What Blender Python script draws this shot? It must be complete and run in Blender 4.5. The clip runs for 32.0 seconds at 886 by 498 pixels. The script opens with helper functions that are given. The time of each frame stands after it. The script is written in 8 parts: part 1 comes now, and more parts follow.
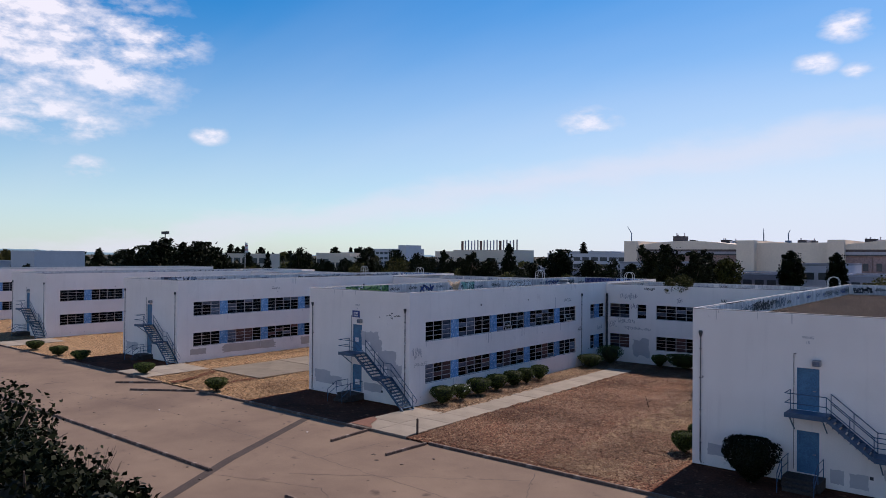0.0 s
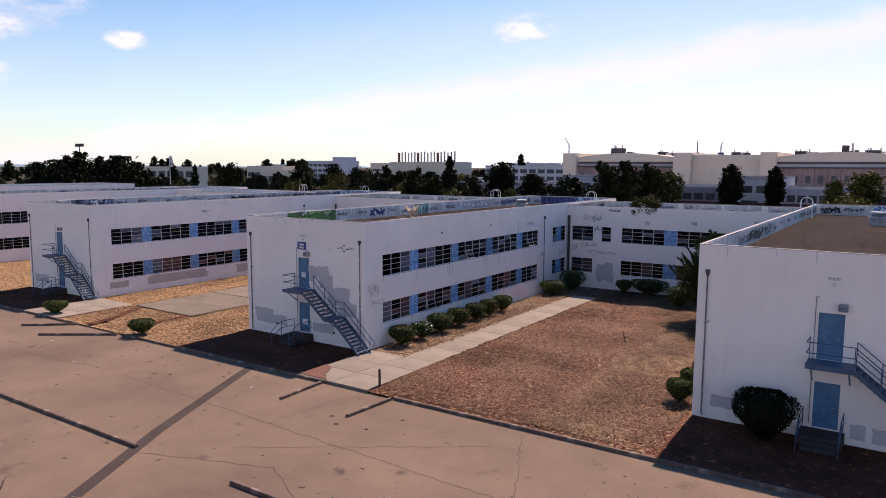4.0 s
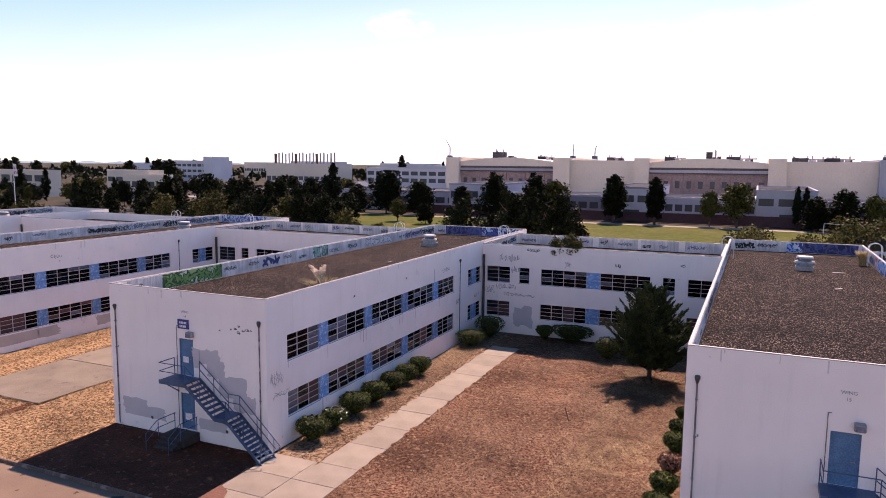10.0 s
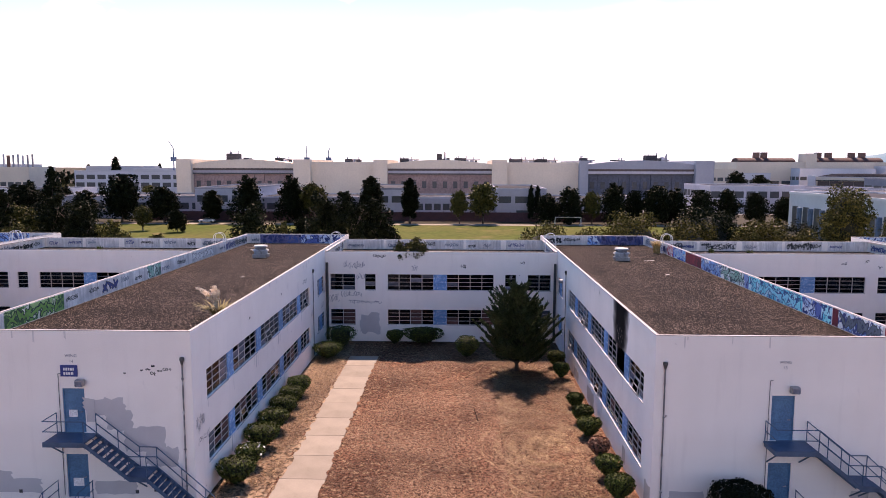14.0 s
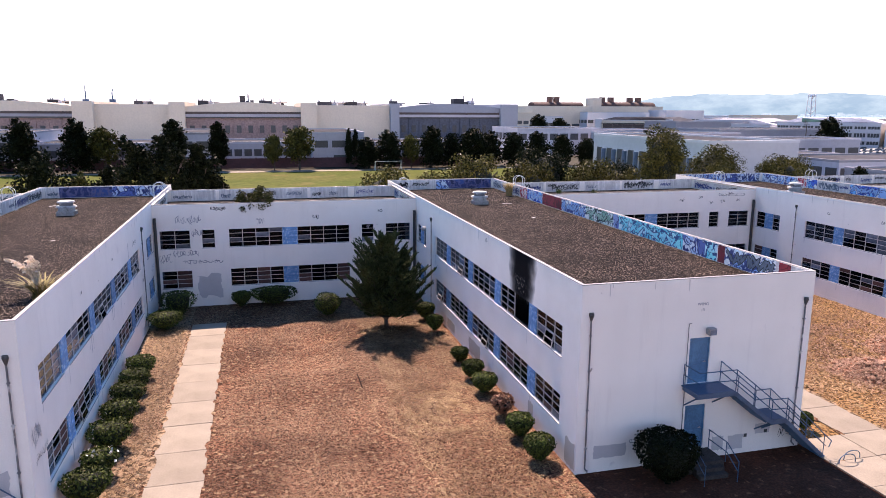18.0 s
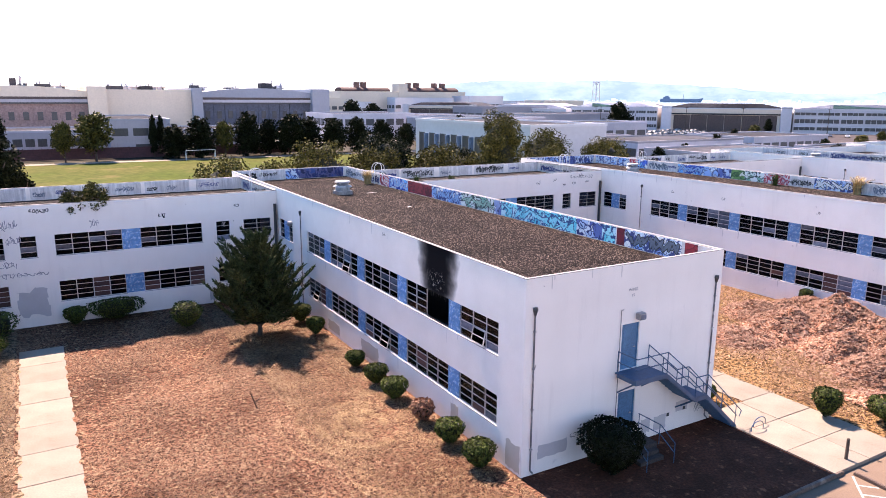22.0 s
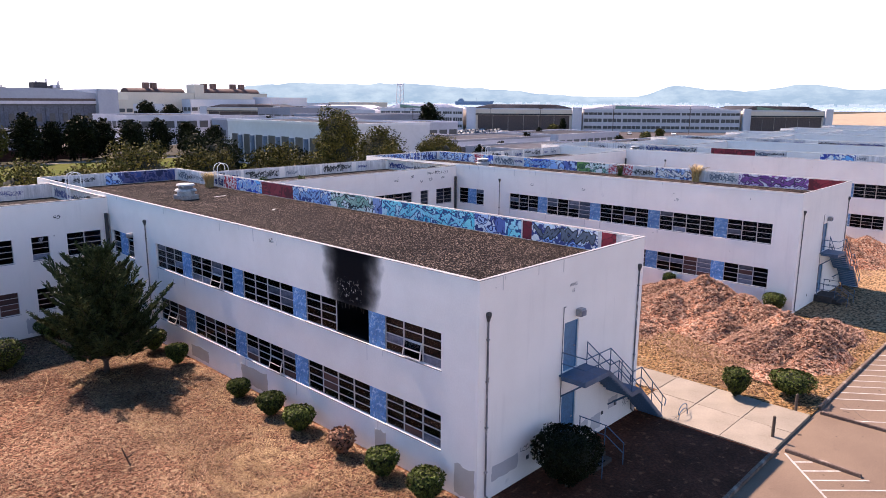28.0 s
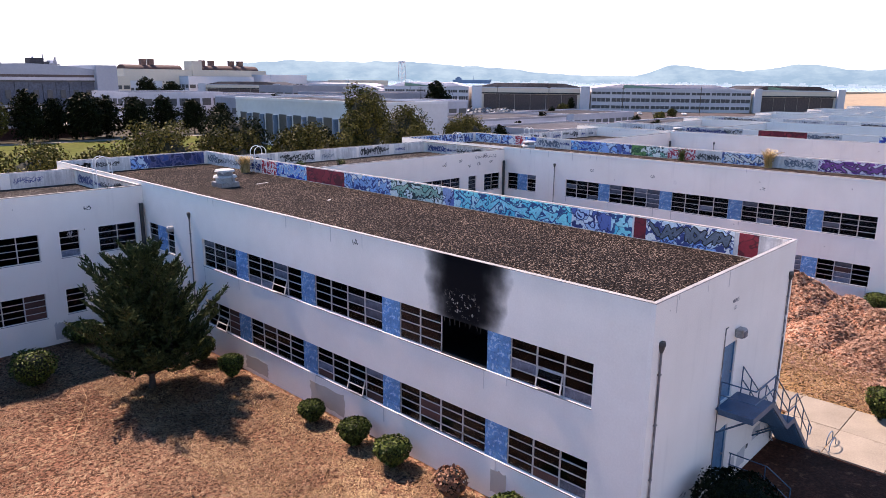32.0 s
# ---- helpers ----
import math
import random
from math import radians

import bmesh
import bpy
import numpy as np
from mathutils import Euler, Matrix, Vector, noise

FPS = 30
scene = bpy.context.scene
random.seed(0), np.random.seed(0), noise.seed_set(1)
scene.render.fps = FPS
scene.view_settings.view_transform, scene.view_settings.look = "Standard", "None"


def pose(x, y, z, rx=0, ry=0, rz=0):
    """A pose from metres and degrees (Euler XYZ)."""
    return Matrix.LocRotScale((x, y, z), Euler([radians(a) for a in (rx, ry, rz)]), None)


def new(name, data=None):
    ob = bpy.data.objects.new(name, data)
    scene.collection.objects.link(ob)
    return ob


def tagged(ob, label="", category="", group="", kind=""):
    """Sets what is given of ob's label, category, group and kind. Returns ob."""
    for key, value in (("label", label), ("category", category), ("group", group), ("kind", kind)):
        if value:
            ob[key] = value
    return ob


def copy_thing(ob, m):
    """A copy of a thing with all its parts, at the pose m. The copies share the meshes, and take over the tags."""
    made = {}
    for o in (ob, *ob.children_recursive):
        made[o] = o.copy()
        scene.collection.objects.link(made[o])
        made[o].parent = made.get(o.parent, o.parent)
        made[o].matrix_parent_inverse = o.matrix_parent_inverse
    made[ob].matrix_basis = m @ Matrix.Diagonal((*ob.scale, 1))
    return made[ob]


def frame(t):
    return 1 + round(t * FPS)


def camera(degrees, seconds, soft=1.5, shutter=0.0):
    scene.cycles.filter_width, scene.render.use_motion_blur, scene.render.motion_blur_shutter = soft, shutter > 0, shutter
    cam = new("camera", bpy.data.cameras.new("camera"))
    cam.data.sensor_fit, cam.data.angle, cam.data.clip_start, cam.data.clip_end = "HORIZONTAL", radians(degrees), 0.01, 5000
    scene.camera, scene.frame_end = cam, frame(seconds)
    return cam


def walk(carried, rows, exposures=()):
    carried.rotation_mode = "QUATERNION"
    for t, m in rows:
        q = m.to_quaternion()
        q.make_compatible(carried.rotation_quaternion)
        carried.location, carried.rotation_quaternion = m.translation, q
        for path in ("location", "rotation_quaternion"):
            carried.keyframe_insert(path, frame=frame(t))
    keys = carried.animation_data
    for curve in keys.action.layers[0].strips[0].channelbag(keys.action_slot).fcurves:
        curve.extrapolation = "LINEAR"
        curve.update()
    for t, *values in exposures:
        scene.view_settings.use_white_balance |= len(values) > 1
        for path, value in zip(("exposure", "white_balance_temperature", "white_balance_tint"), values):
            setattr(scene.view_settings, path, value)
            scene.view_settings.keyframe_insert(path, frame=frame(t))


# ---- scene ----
cam = camera(64.3, 32.0, 0.65)
METRES, EYE, TILT, LEAN, TURN = 55.5, 11.56, 0.0, 0.0, 39.2
ROWS = [
    (0.0, 0.0, 0.0, 0.0, -0.0, 0.46, -0.4),
    (0.5, -0.0045, 0.0218, 0.0011, -1.27, -0.9, -0.41),
    (1.0, -0.009, 0.0404, 0.0025, -3.16, -4.14, -0.41),
    (1.5, -0.0135, 0.0573, 0.0044, -3.93, -6.38, -0.38),
    (2.0, -0.0173, 0.0724, 0.0063, -4.44, -6.74, -0.34),
    (2.5, -0.0206, 0.0847, 0.0079, -4.75, -6.73, -0.31),
    (3.0, -0.0241, 0.0971, 0.0093, -5.07, -6.72, -0.31),
    (3.5, -0.027, 0.109, 0.0113, -5.13, -6.71, -0.29),
    (5.5, -0.0352, 0.1514, 0.041, -6.19, -6.65, -0.31),
    (6.0, -0.0357, 0.162, 0.0558, -6.27, -6.58, -0.31),
    (6.5, -0.0365, 0.1721, 0.0654, -6.44, -6.53, -0.3),
    (7.0, -0.0367, 0.1845, 0.0692, -6.47, -6.51, -0.31),
    (7.5, -0.0368, 0.2007, 0.071, -6.5, -7.18, -0.35),
    (8.0, -0.0367, 0.2189, 0.073, -7.01, -7.24, -0.39),
    (8.5, -0.0378, 0.2346, 0.0749, -10.28, -7.13, -0.42),
    (9.0, -0.0415, 0.2478, 0.076, -12.4, -7.07, -0.45),
    (9.5, -0.0466, 0.2605, 0.0776, -13.15, -6.99, -0.48),
    (10.0, -0.0558, 0.2712, 0.079, -15.22, -6.92, -0.54),
    (10.5, -0.0712, 0.2817, 0.0801, -16.9, -6.83, -0.67),
    (11.0, -0.0938, 0.2928, 0.0816, -18.16, -6.88, -0.85),
    (11.5, -0.1229, 0.3047, 0.0829, -21.14, -6.76, -0.78),
    (12.0, -0.1523, 0.3176, 0.0842, -23.27, -6.69, -0.7),
    (12.5, -0.1788, 0.3333, 0.0848, -24.26, -6.63, -0.61),
    (13.0, -0.1985, 0.349, 0.0849, -26.42, -6.56, -0.47),
    (13.5, -0.2163, 0.3625, 0.0854, -33.28, -6.56, -0.29),
    (15.5, -0.2492, 0.4178, 0.0792, -41.45, -7.95, -0.08),
    (16.0, -0.248, 0.4322, 0.0777, -42.68, -10.27, -0.1),
    (16.5, -0.244, 0.4469, 0.0771, -44.44, -11.14, -0.14),
    (17.0, -0.2387, 0.4616, 0.0774, -48.58, -11.2, -0.12),
    (17.5, -0.2331, 0.4772, 0.0772, -52.19, -11.18, -0.15),
    (18.0, -0.2273, 0.493, 0.077, -53.7, -11.1, -0.24),
    (18.5, -0.2218, 0.5072, 0.0767, -54.64, -11.05, -0.28),
    (19.0, -0.218, 0.5213, 0.0757, -56.95, -10.96, -0.34),
    (19.5, -0.2159, 0.5363, 0.0747, -59.22, -10.88, -0.34),
    (20.0, -0.2153, 0.5498, 0.0741, -60.43, -11.01, -0.36),
    (20.5, -0.2155, 0.5632, 0.0741, -61.91, -12.23, -0.39),
    (21.0, -0.2173, 0.5758, 0.074, -64.93, -12.25, -0.33),
    (21.5, -0.2207, 0.5875, 0.074, -68.74, -12.21, -0.32),
    (22.0, -0.2232, 0.5998, 0.0743, -69.43, -12.16, -0.33),
    (22.5, -0.2248, 0.6107, 0.0747, -69.85, -12.14, -0.32),
    (23.0, -0.2255, 0.6213, 0.0744, -70.74, -12.09, -0.3),
    (23.5, -0.2255, 0.6314, 0.0737, -71.54, -12.05, -0.29),
    (24.0, -0.2246, 0.6401, 0.072, -72.78, -12.03, -0.27),
    (24.5, -0.2225, 0.6482, 0.0692, -74.77, -12.04, -0.22),
    (26.5, -0.2, 0.6781, 0.0608, -79.03, -11.95, -0.25),
    (27.0, -0.1911, 0.6849, 0.0598, -81.5, -11.91, -0.26),
    (27.5, -0.1826, 0.6936, 0.0589, -84.09, -11.87, -0.28),
    (28.0, -0.1749, 0.703, 0.058, -85.33, -11.85, -0.32),
    (28.5, -0.1689, 0.7134, 0.0575, -86.24, -11.79, -0.4),
    (29.0, -0.164, 0.7267, 0.0566, -86.22, -12.65, -0.49),
    (29.5, -0.1602, 0.7403, 0.0564, -86.09, -13.04, -0.53),
    (30.0, -0.1558, 0.7544, 0.056, -85.99, -13.03, -0.53),
    (30.5, -0.148, 0.7667, 0.0558, -85.88, -13.06, -0.53),
    (31.0, -0.1339, 0.778, 0.0557, -85.77, -13.04, -0.57),
    (31.5, -0.1136, 0.7878, 0.0558, -85.68, -13.36, -0.57),
    (32.0, -0.0904, 0.7963, 0.0559, -85.63, -13.52, -0.59),
]
EXPOSURES = [(0, 0.06, 6600, 20), (1, 0.14, 6800, 22), (2, 0.31, 7300, 26), (3, 0.41, 7500, 28), (5.5, 0.49, 7700, 34), (8, 0.59, 7900, 39), (10, 0.85, 8000, 40), (13, 0.98, 8000, 38), (16, 1.15, 7650, 31), (19, 1.42, 7550, 29), (21, 1.68, 7550, 29), (23, 1.73, 7600, 29), (24.5, 1.68, 7600, 29), (27, 1.44, 7550, 29), (28, 1.24, 7500, 29), (29, 1.24, 7450, 29), (30, 1.23, 7450, 29), (32, 1.18, 7450, 28)]
walk(cam, [(t, pose(0, 0, EYE, TILT, LEAN, TURN) @ pose(METRES * x, METRES * y, METRES * z, 90 + pitch, roll, yaw)) for t, x, y, z, yaw, pitch, roll in ROWS], EXPOSURES)

# ---- world, sun, exposure ----
SUN_EL, SUN_AZ = 51.5, 1.5           # the sun stands over the far side of the yard, a little to -x
world = bpy.data.worlds.new("sky")
scene.world = world
world.use_nodes = True
wn, wl = world.node_tree.nodes, world.node_tree.links
wn.clear()
w_out = wn.new("ShaderNodeOutputWorld")
w_bg = wn.new("ShaderNodeBackground")
w_sky = wn.new("ShaderNodeTexSky")
w_sky.sky_type, w_sky.sun_disc = "NISHITA", False
w_sky.sun_elevation, w_sky.sun_rotation = radians(SUN_EL), radians(-SUN_AZ)
w_sky.air_density, w_sky.dust_density, w_sky.ozone_density = 1.0, 0.35, 3.0
w_bg.inputs["Strength"].default_value = 0.085
w_tc = wn.new("ShaderNodeTexCoord")
w_sep = wn.new("ShaderNodeSeparateXYZ")
wl.new(w_tc.outputs["Generated"], w_sep.inputs[0])
# clouds lie on a flat layer: the direction divided by its height
w_add = wn.new("ShaderNodeMath")
w_add.operation, w_add.inputs[1].default_value = "ADD", 0.32
wl.new(w_sep.outputs["Z"], w_add.inputs[0])
w_max = wn.new("ShaderNodeMath")
w_max.operation, w_max.inputs[1].default_value = "MAXIMUM", 0.03
wl.new(w_add.outputs[0], w_max.inputs[0])
w_div = wn.new("ShaderNodeVectorMath")
w_div.operation = "DIVIDE"
w_com = wn.new("ShaderNodeCombineXYZ")
for k in range(3):
    wl.new(w_max.outputs[0], w_com.inputs[k])
wl.new(w_tc.outputs["Generated"], w_div.inputs[0])
wl.new(w_com.outputs[0], w_div.inputs[1])
w_n1 = wn.new("ShaderNodeTexNoise")
w_n1.inputs["Scale"].default_value, w_n1.inputs["Detail"].default_value, w_n1.inputs["Roughness"].default_value = 4.6, 10.0, 0.56
w_map = wn.new("ShaderNodeMapping")
w_map.inputs["Location"].default_value = (3.1, 1.7, 0.0)
w_map.inputs["Scale"].default_value = (1.0, 1.0, 1.0)
wl.new(w_div.outputs[0], w_map.inputs[0])
wl.new(w_map.outputs[0], w_n1.inputs["Vector"])
w_rmp = wn.new("ShaderNodeValToRGB")
w_rmp.color_ramp.elements[0].position, w_rmp.color_ramp.elements[1].position = 0.22, 0.95
CLOUDS = [(-0.905, 0.338, 0.262, 0.16), (-0.878, 0.413, 0.250, 0.13), (-0.847, 0.463, 0.262, 0.075), (-0.927, 0.335, 0.175, 0.09), (-0.904, 0.398, 0.160, 0.055), (-0.455, 0.872, 0.180, 0.052), (-0.834, 0.53, 0.157, 0.030),
          (-0.909, 0.402, 0.106, 0.036), (-0.192, 0.953, 0.236, 0.032), (-0.147, 0.964, 0.223, 0.024), (-0.157, 0.949, 0.275, 0.04)]
cover = None
for cx, cy, cz, size in CLOUDS:
    sb = wn.new("ShaderNodeVectorMath")
    sb.operation, sb.inputs[1].default_value = "SUBTRACT", Vector((cx, cy, cz)).normalized()
    wl.new(w_tc.outputs["Generated"], sb.inputs[0])
    sc = wn.new("ShaderNodeVectorMath")
    sc.operation, sc.inputs[1].default_value = "MULTIPLY", (1.0, 1.0, 1.9 if size < 0.1 else 1.2)
    wl.new(sb.outputs[0], sc.inputs[0])
    ln = wn.new("ShaderNodeVectorMath")
    ln.operation = "LENGTH"
    wl.new(sc.outputs[0], ln.inputs[0])
    mr = wn.new("ShaderNodeMapRange")
    mr.interpolation_type = "SMOOTHSTEP"
    for key, v in (("From Min", size * 0.15), ("From Max", size * 1.35), ("To Min", 1.0), ("To Max", 0.0)):
        mr.inputs[key].default_value = v
    wl.new(ln.outputs["Value"], mr.inputs["Value"])
    if cover is None:
        cover = mr.outputs[0]
    else:
        ad = wn.new("ShaderNodeMath")
        ad.operation = "MAXIMUM"
        wl.new(cover, ad.inputs[0])
        wl.new(mr.outputs[0], ad.inputs[1])
        cover = ad.outputs[0]
w_n3 = wn.new("ShaderNodeTexNoise")
w_n3.inputs["Scale"].default_value, w_n3.inputs["Detail"].default_value, w_n3.inputs["Roughness"].default_value = 16.0, 9.0, 0.58
w_m3 = wn.new("ShaderNodeMapping")
w_m3.inputs["Scale"].default_value = (1.0, 1.0, 2.2)
wl.new(w_tc.outputs["Generated"], w_m3.inputs[0])
wl.new(w_m3.outputs[0], w_n3.inputs["Vector"])
w_ns = wn.new("ShaderNodeMapRange")
for key, v in (("From Min", 0.30), ("From Max", 0.70), ("To Min", 0.0), ("To Max", 1.4)):
    w_ns.inputs[key].default_value = v
wl.new(w_n3.outputs["Fac"], w_ns.inputs["Value"])
w_gr = wn.new("ShaderNodeMath")
w_gr.operation = "MULTIPLY"
wl.new(cover, w_gr.inputs[0])
wl.new(w_ns.outputs[0], w_gr.inputs[1])
grown = w_gr.outputs[0]
wl.new(grown, w_rmp.inputs[0])
w_bd = wn.new("ShaderNodeVectorMath")
w_bd.operation, w_bd.inputs[1].default_value = "DOT_PRODUCT", (-0.0756, -0.1691, 0.9827)
wl.new(w_tc.outputs["Generated"], w_bd.inputs[0])
w_bn = wn.new("ShaderNodeMath")
w_bn.operation, w_bn.inputs[1].default_value = "MULTIPLY_ADD", 0.055
wl.new(w_n1.outputs["Fac"], w_bn.inputs[0])
wl.new(w_bd.outputs["Value"], w_bn.inputs[2])
w_bs = wn.new("ShaderNodeMath")
w_bs.operation, w_bs.inputs[1].default_value = "SUBTRACT", 0.024
wl.new(w_bn.outputs[0], w_bs.inputs[0])
w_bb = wn.new("ShaderNodeMath")
w_bb.operation = "ABSOLUTE"
wl.new(w_bs.outputs[0], w_bb.inputs[0])
w_bf = wn.new("ShaderNodeMapRange")
w_bf.interpolation_type = "SMOOTHSTEP"
for key, v in (("From Min", 0.0), ("From Max", 0.036), ("To Min", 0.75), ("To Max", 0.0)):
    w_bf.inputs[key].default_value = v
wl.new(w_bb.outputs[0], w_bf.inputs["Value"])
w_n2 = wn.new("ShaderNodeTexNoise")
w_n2.inputs["Scale"].default_value, w_n2.inputs["Detail"].default_value = 0.35, 5.0
w_map2 = wn.new("ShaderNodeMapping")
w_map2.inputs["Rotation"].default_value, w_map2.inputs["Scale"].default_value = (0, 0, radians(25)), (0.5, 2.2, 1.0)
wl.new(w_div.outputs[0], w_map2.inputs[0])
wl.new(w_map2.outputs[0], w_n2.inputs["Vector"])
w_rmp2 = wn.new("ShaderNodeValToRGB")
w_rmp2.color_ramp.elements[0].position, w_rmp2.color_ramp.elements[1].position = 0.48, 0.9
wl.new(w_n2.outputs["Fac"], w_rmp2.inputs[0])
w_sum = wn.new("ShaderNodeMath")
w_sum.operation, w_sum.use_clamp = "MULTIPLY_ADD", True
w_sum.inputs[1].default_value = 0.55
wl.new(w_rmp2.outputs[0], w_sum.inputs[0])
wl.new(w_rmp.outputs[0], w_sum.inputs[2])
w_cap = wn.new("ShaderNodeMath")
w_cap.operation, w_cap.inputs[1].default_value = "MULTIPLY", 0.8
w_s2 = wn.new("ShaderNodeMath")
w_s2.operation, w_s2.use_clamp = "ADD", True
wl.new(w_sum.outputs[0], w_s2.inputs[0])
wl.new(w_bf.outputs[0], w_s2.inputs[1])
wl.new(w_s2.outputs[0], w_cap.inputs[0])
w_mix = wn.new("ShaderNodeMix")
w_mix.data_type = "RGBA"
w_cc = wn.new("ShaderNodeValToRGB")
w_cc.color_ramp.elements[0].position, w_cc.color_ramp.elements[1].position = 0.35, 0.95
w_cc.color_ramp.elements[0].color, w_cc.color_ramp.elements[1].color = (8.4, 8.7, 9.4, 1), (12.0, 11.8, 12.0, 1)
wl.new(grown, w_cc.inputs[0])
wl.new(w_cc.outputs[0], w_mix.inputs["B"])
wl.new(w_cap.outputs[0], w_mix.inputs["Factor"])
w_hs = wn.new("ShaderNodeHueSaturation")
w_hs.inputs["Saturation"].default_value = 1.5
wl.new(w_sky.outputs[0], w_hs.inputs["Color"])
w_tn = wn.new("ShaderNodeMix")
w_tn.data_type, w_tn.blend_type = "RGBA", "MULTIPLY"
w_tn.inputs["Factor"].default_value, w_tn.inputs["B"].default_value = 1.0, (0.92, 1.32, 1.28, 1)
wl.new(w_hs.outputs[0], w_tn.inputs["A"])
wl.new(w_tn.outputs["Result"], w_mix.inputs["A"])
# pale haze low over the horizon
w_hz = wn.new("ShaderNodeMapRange")
w_hz.interpolation_type = "SMOOTHSTEP"
for key, v in (("From Min", 0.0), ("From Max", 0.36), ("To Min", 0.95), ("To Max", 0.0)):
    w_hz.inputs[key].default_value = v
wl.new(w_sep.outputs["Z"], w_hz.inputs["Value"])
w_mx2 = wn.new("ShaderNodeMix")
w_mx2.data_type = "RGBA"
w_mx2.inputs["B"].default_value = (7.7, 8.8, 10.4, 1)
# the haze is brightest below the sun and thins out towards -x
w_fw = wn.new("ShaderNodeMapRange")
w_fw.interpolation_type = "SMOOTHSTEP"
for key, v in (("From Min", -0.95), ("From Max", -0.25), ("To Min", 0.45), ("To Max", 1.0)):
    w_fw.inputs[key].default_value = v
wl.new(w_sep.outputs["X"], w_fw.inputs["Value"])
w_fm = wn.new("ShaderNodeMath")
w_fm.operation = "MULTIPLY"
wl.new(w_hz.outputs[0], w_fm.inputs[0])
wl.new(w_fw.outputs[0], w_fm.inputs[1])
wl.new(w_fm.outputs[0], w_mx2.inputs["Factor"])
wl.new(w_mix.outputs["Result"], w_mx2.inputs["A"])
wl.new(w_mx2.outputs["Result"], w_bg.inputs["Color"])
wl.new(w_bg.outputs[0], w_out.inputs["Surface"])

sun = new("sun", bpy.data.lights.new("sun", "SUN"))
sun.data.energy, sun.data.angle, sun.data.color = 5.0, radians(0.6), (1.0, 0.92, 0.82)
sd = Vector((-math.sin(radians(SUN_AZ)) * math.cos(radians(SUN_EL)), math.cos(radians(SUN_AZ)) * math.cos(radians(SUN_EL)), math.sin(radians(SUN_EL))))
sun.matrix_world = Matrix.Translation(sd * 200) @ sd.to_track_quat("Z", "Y").to_matrix().to_4x4()


# ---- materials ----
def nodes_of(name):
    m = bpy.data.materials.new(name)
    m.use_nodes = True
    nt = m.node_tree
    return m, nt.nodes, nt.links, nt.nodes["Principled BSDF"]


def noise_node(n, l, src, scale, detail=6.0, rough=0.6, stretch=None):
    t = n.new("ShaderNodeTexNoise")
    t.inputs["Scale"].default_value, t.inputs["Detail"].default_value, t.inputs["Roughness"].default_value = scale, detail, rough
    if stretch:
        mp = n.new("ShaderNodeMapping")
        mp.inputs["Scale"].default_value = stretch
        l.new(src, mp.inputs[0])
        src = mp.outputs[0]
    l.new(src, t.inputs["Vector"])
    return t.outputs["Fac"]


def ramp(n, l, src, p0, p1, c0=(0, 0, 0), c1=(1, 1, 1)):
    r = n.new("ShaderNodeValToRGB")
    r.color_ramp.elements[0].position, r.color_ramp.elements[1].position = p0, p1
    r.color_ramp.elements[0].color, r.color_ramp.elements[1].color = (*c0, 1), (*c1, 1)
    l.new(src, r.inputs[0])
    return r.outputs[0]


def mixc(n, l, fac, a, b, mode="MIX"):
    m = n.new("ShaderNodeMix")
    m.data_type, m.blend_type = "RGBA", mode
    for key, v in (("Factor", fac), ("A", a), ("B", b)):
        if hasattr(v, "links"):
            l.new(v, m.inputs[key])
        elif key == "Factor":
            m.inputs[key].default_value = v
        else:
            m.inputs[key].default_value = (*v, 1)
    return m.outputs["Result"]


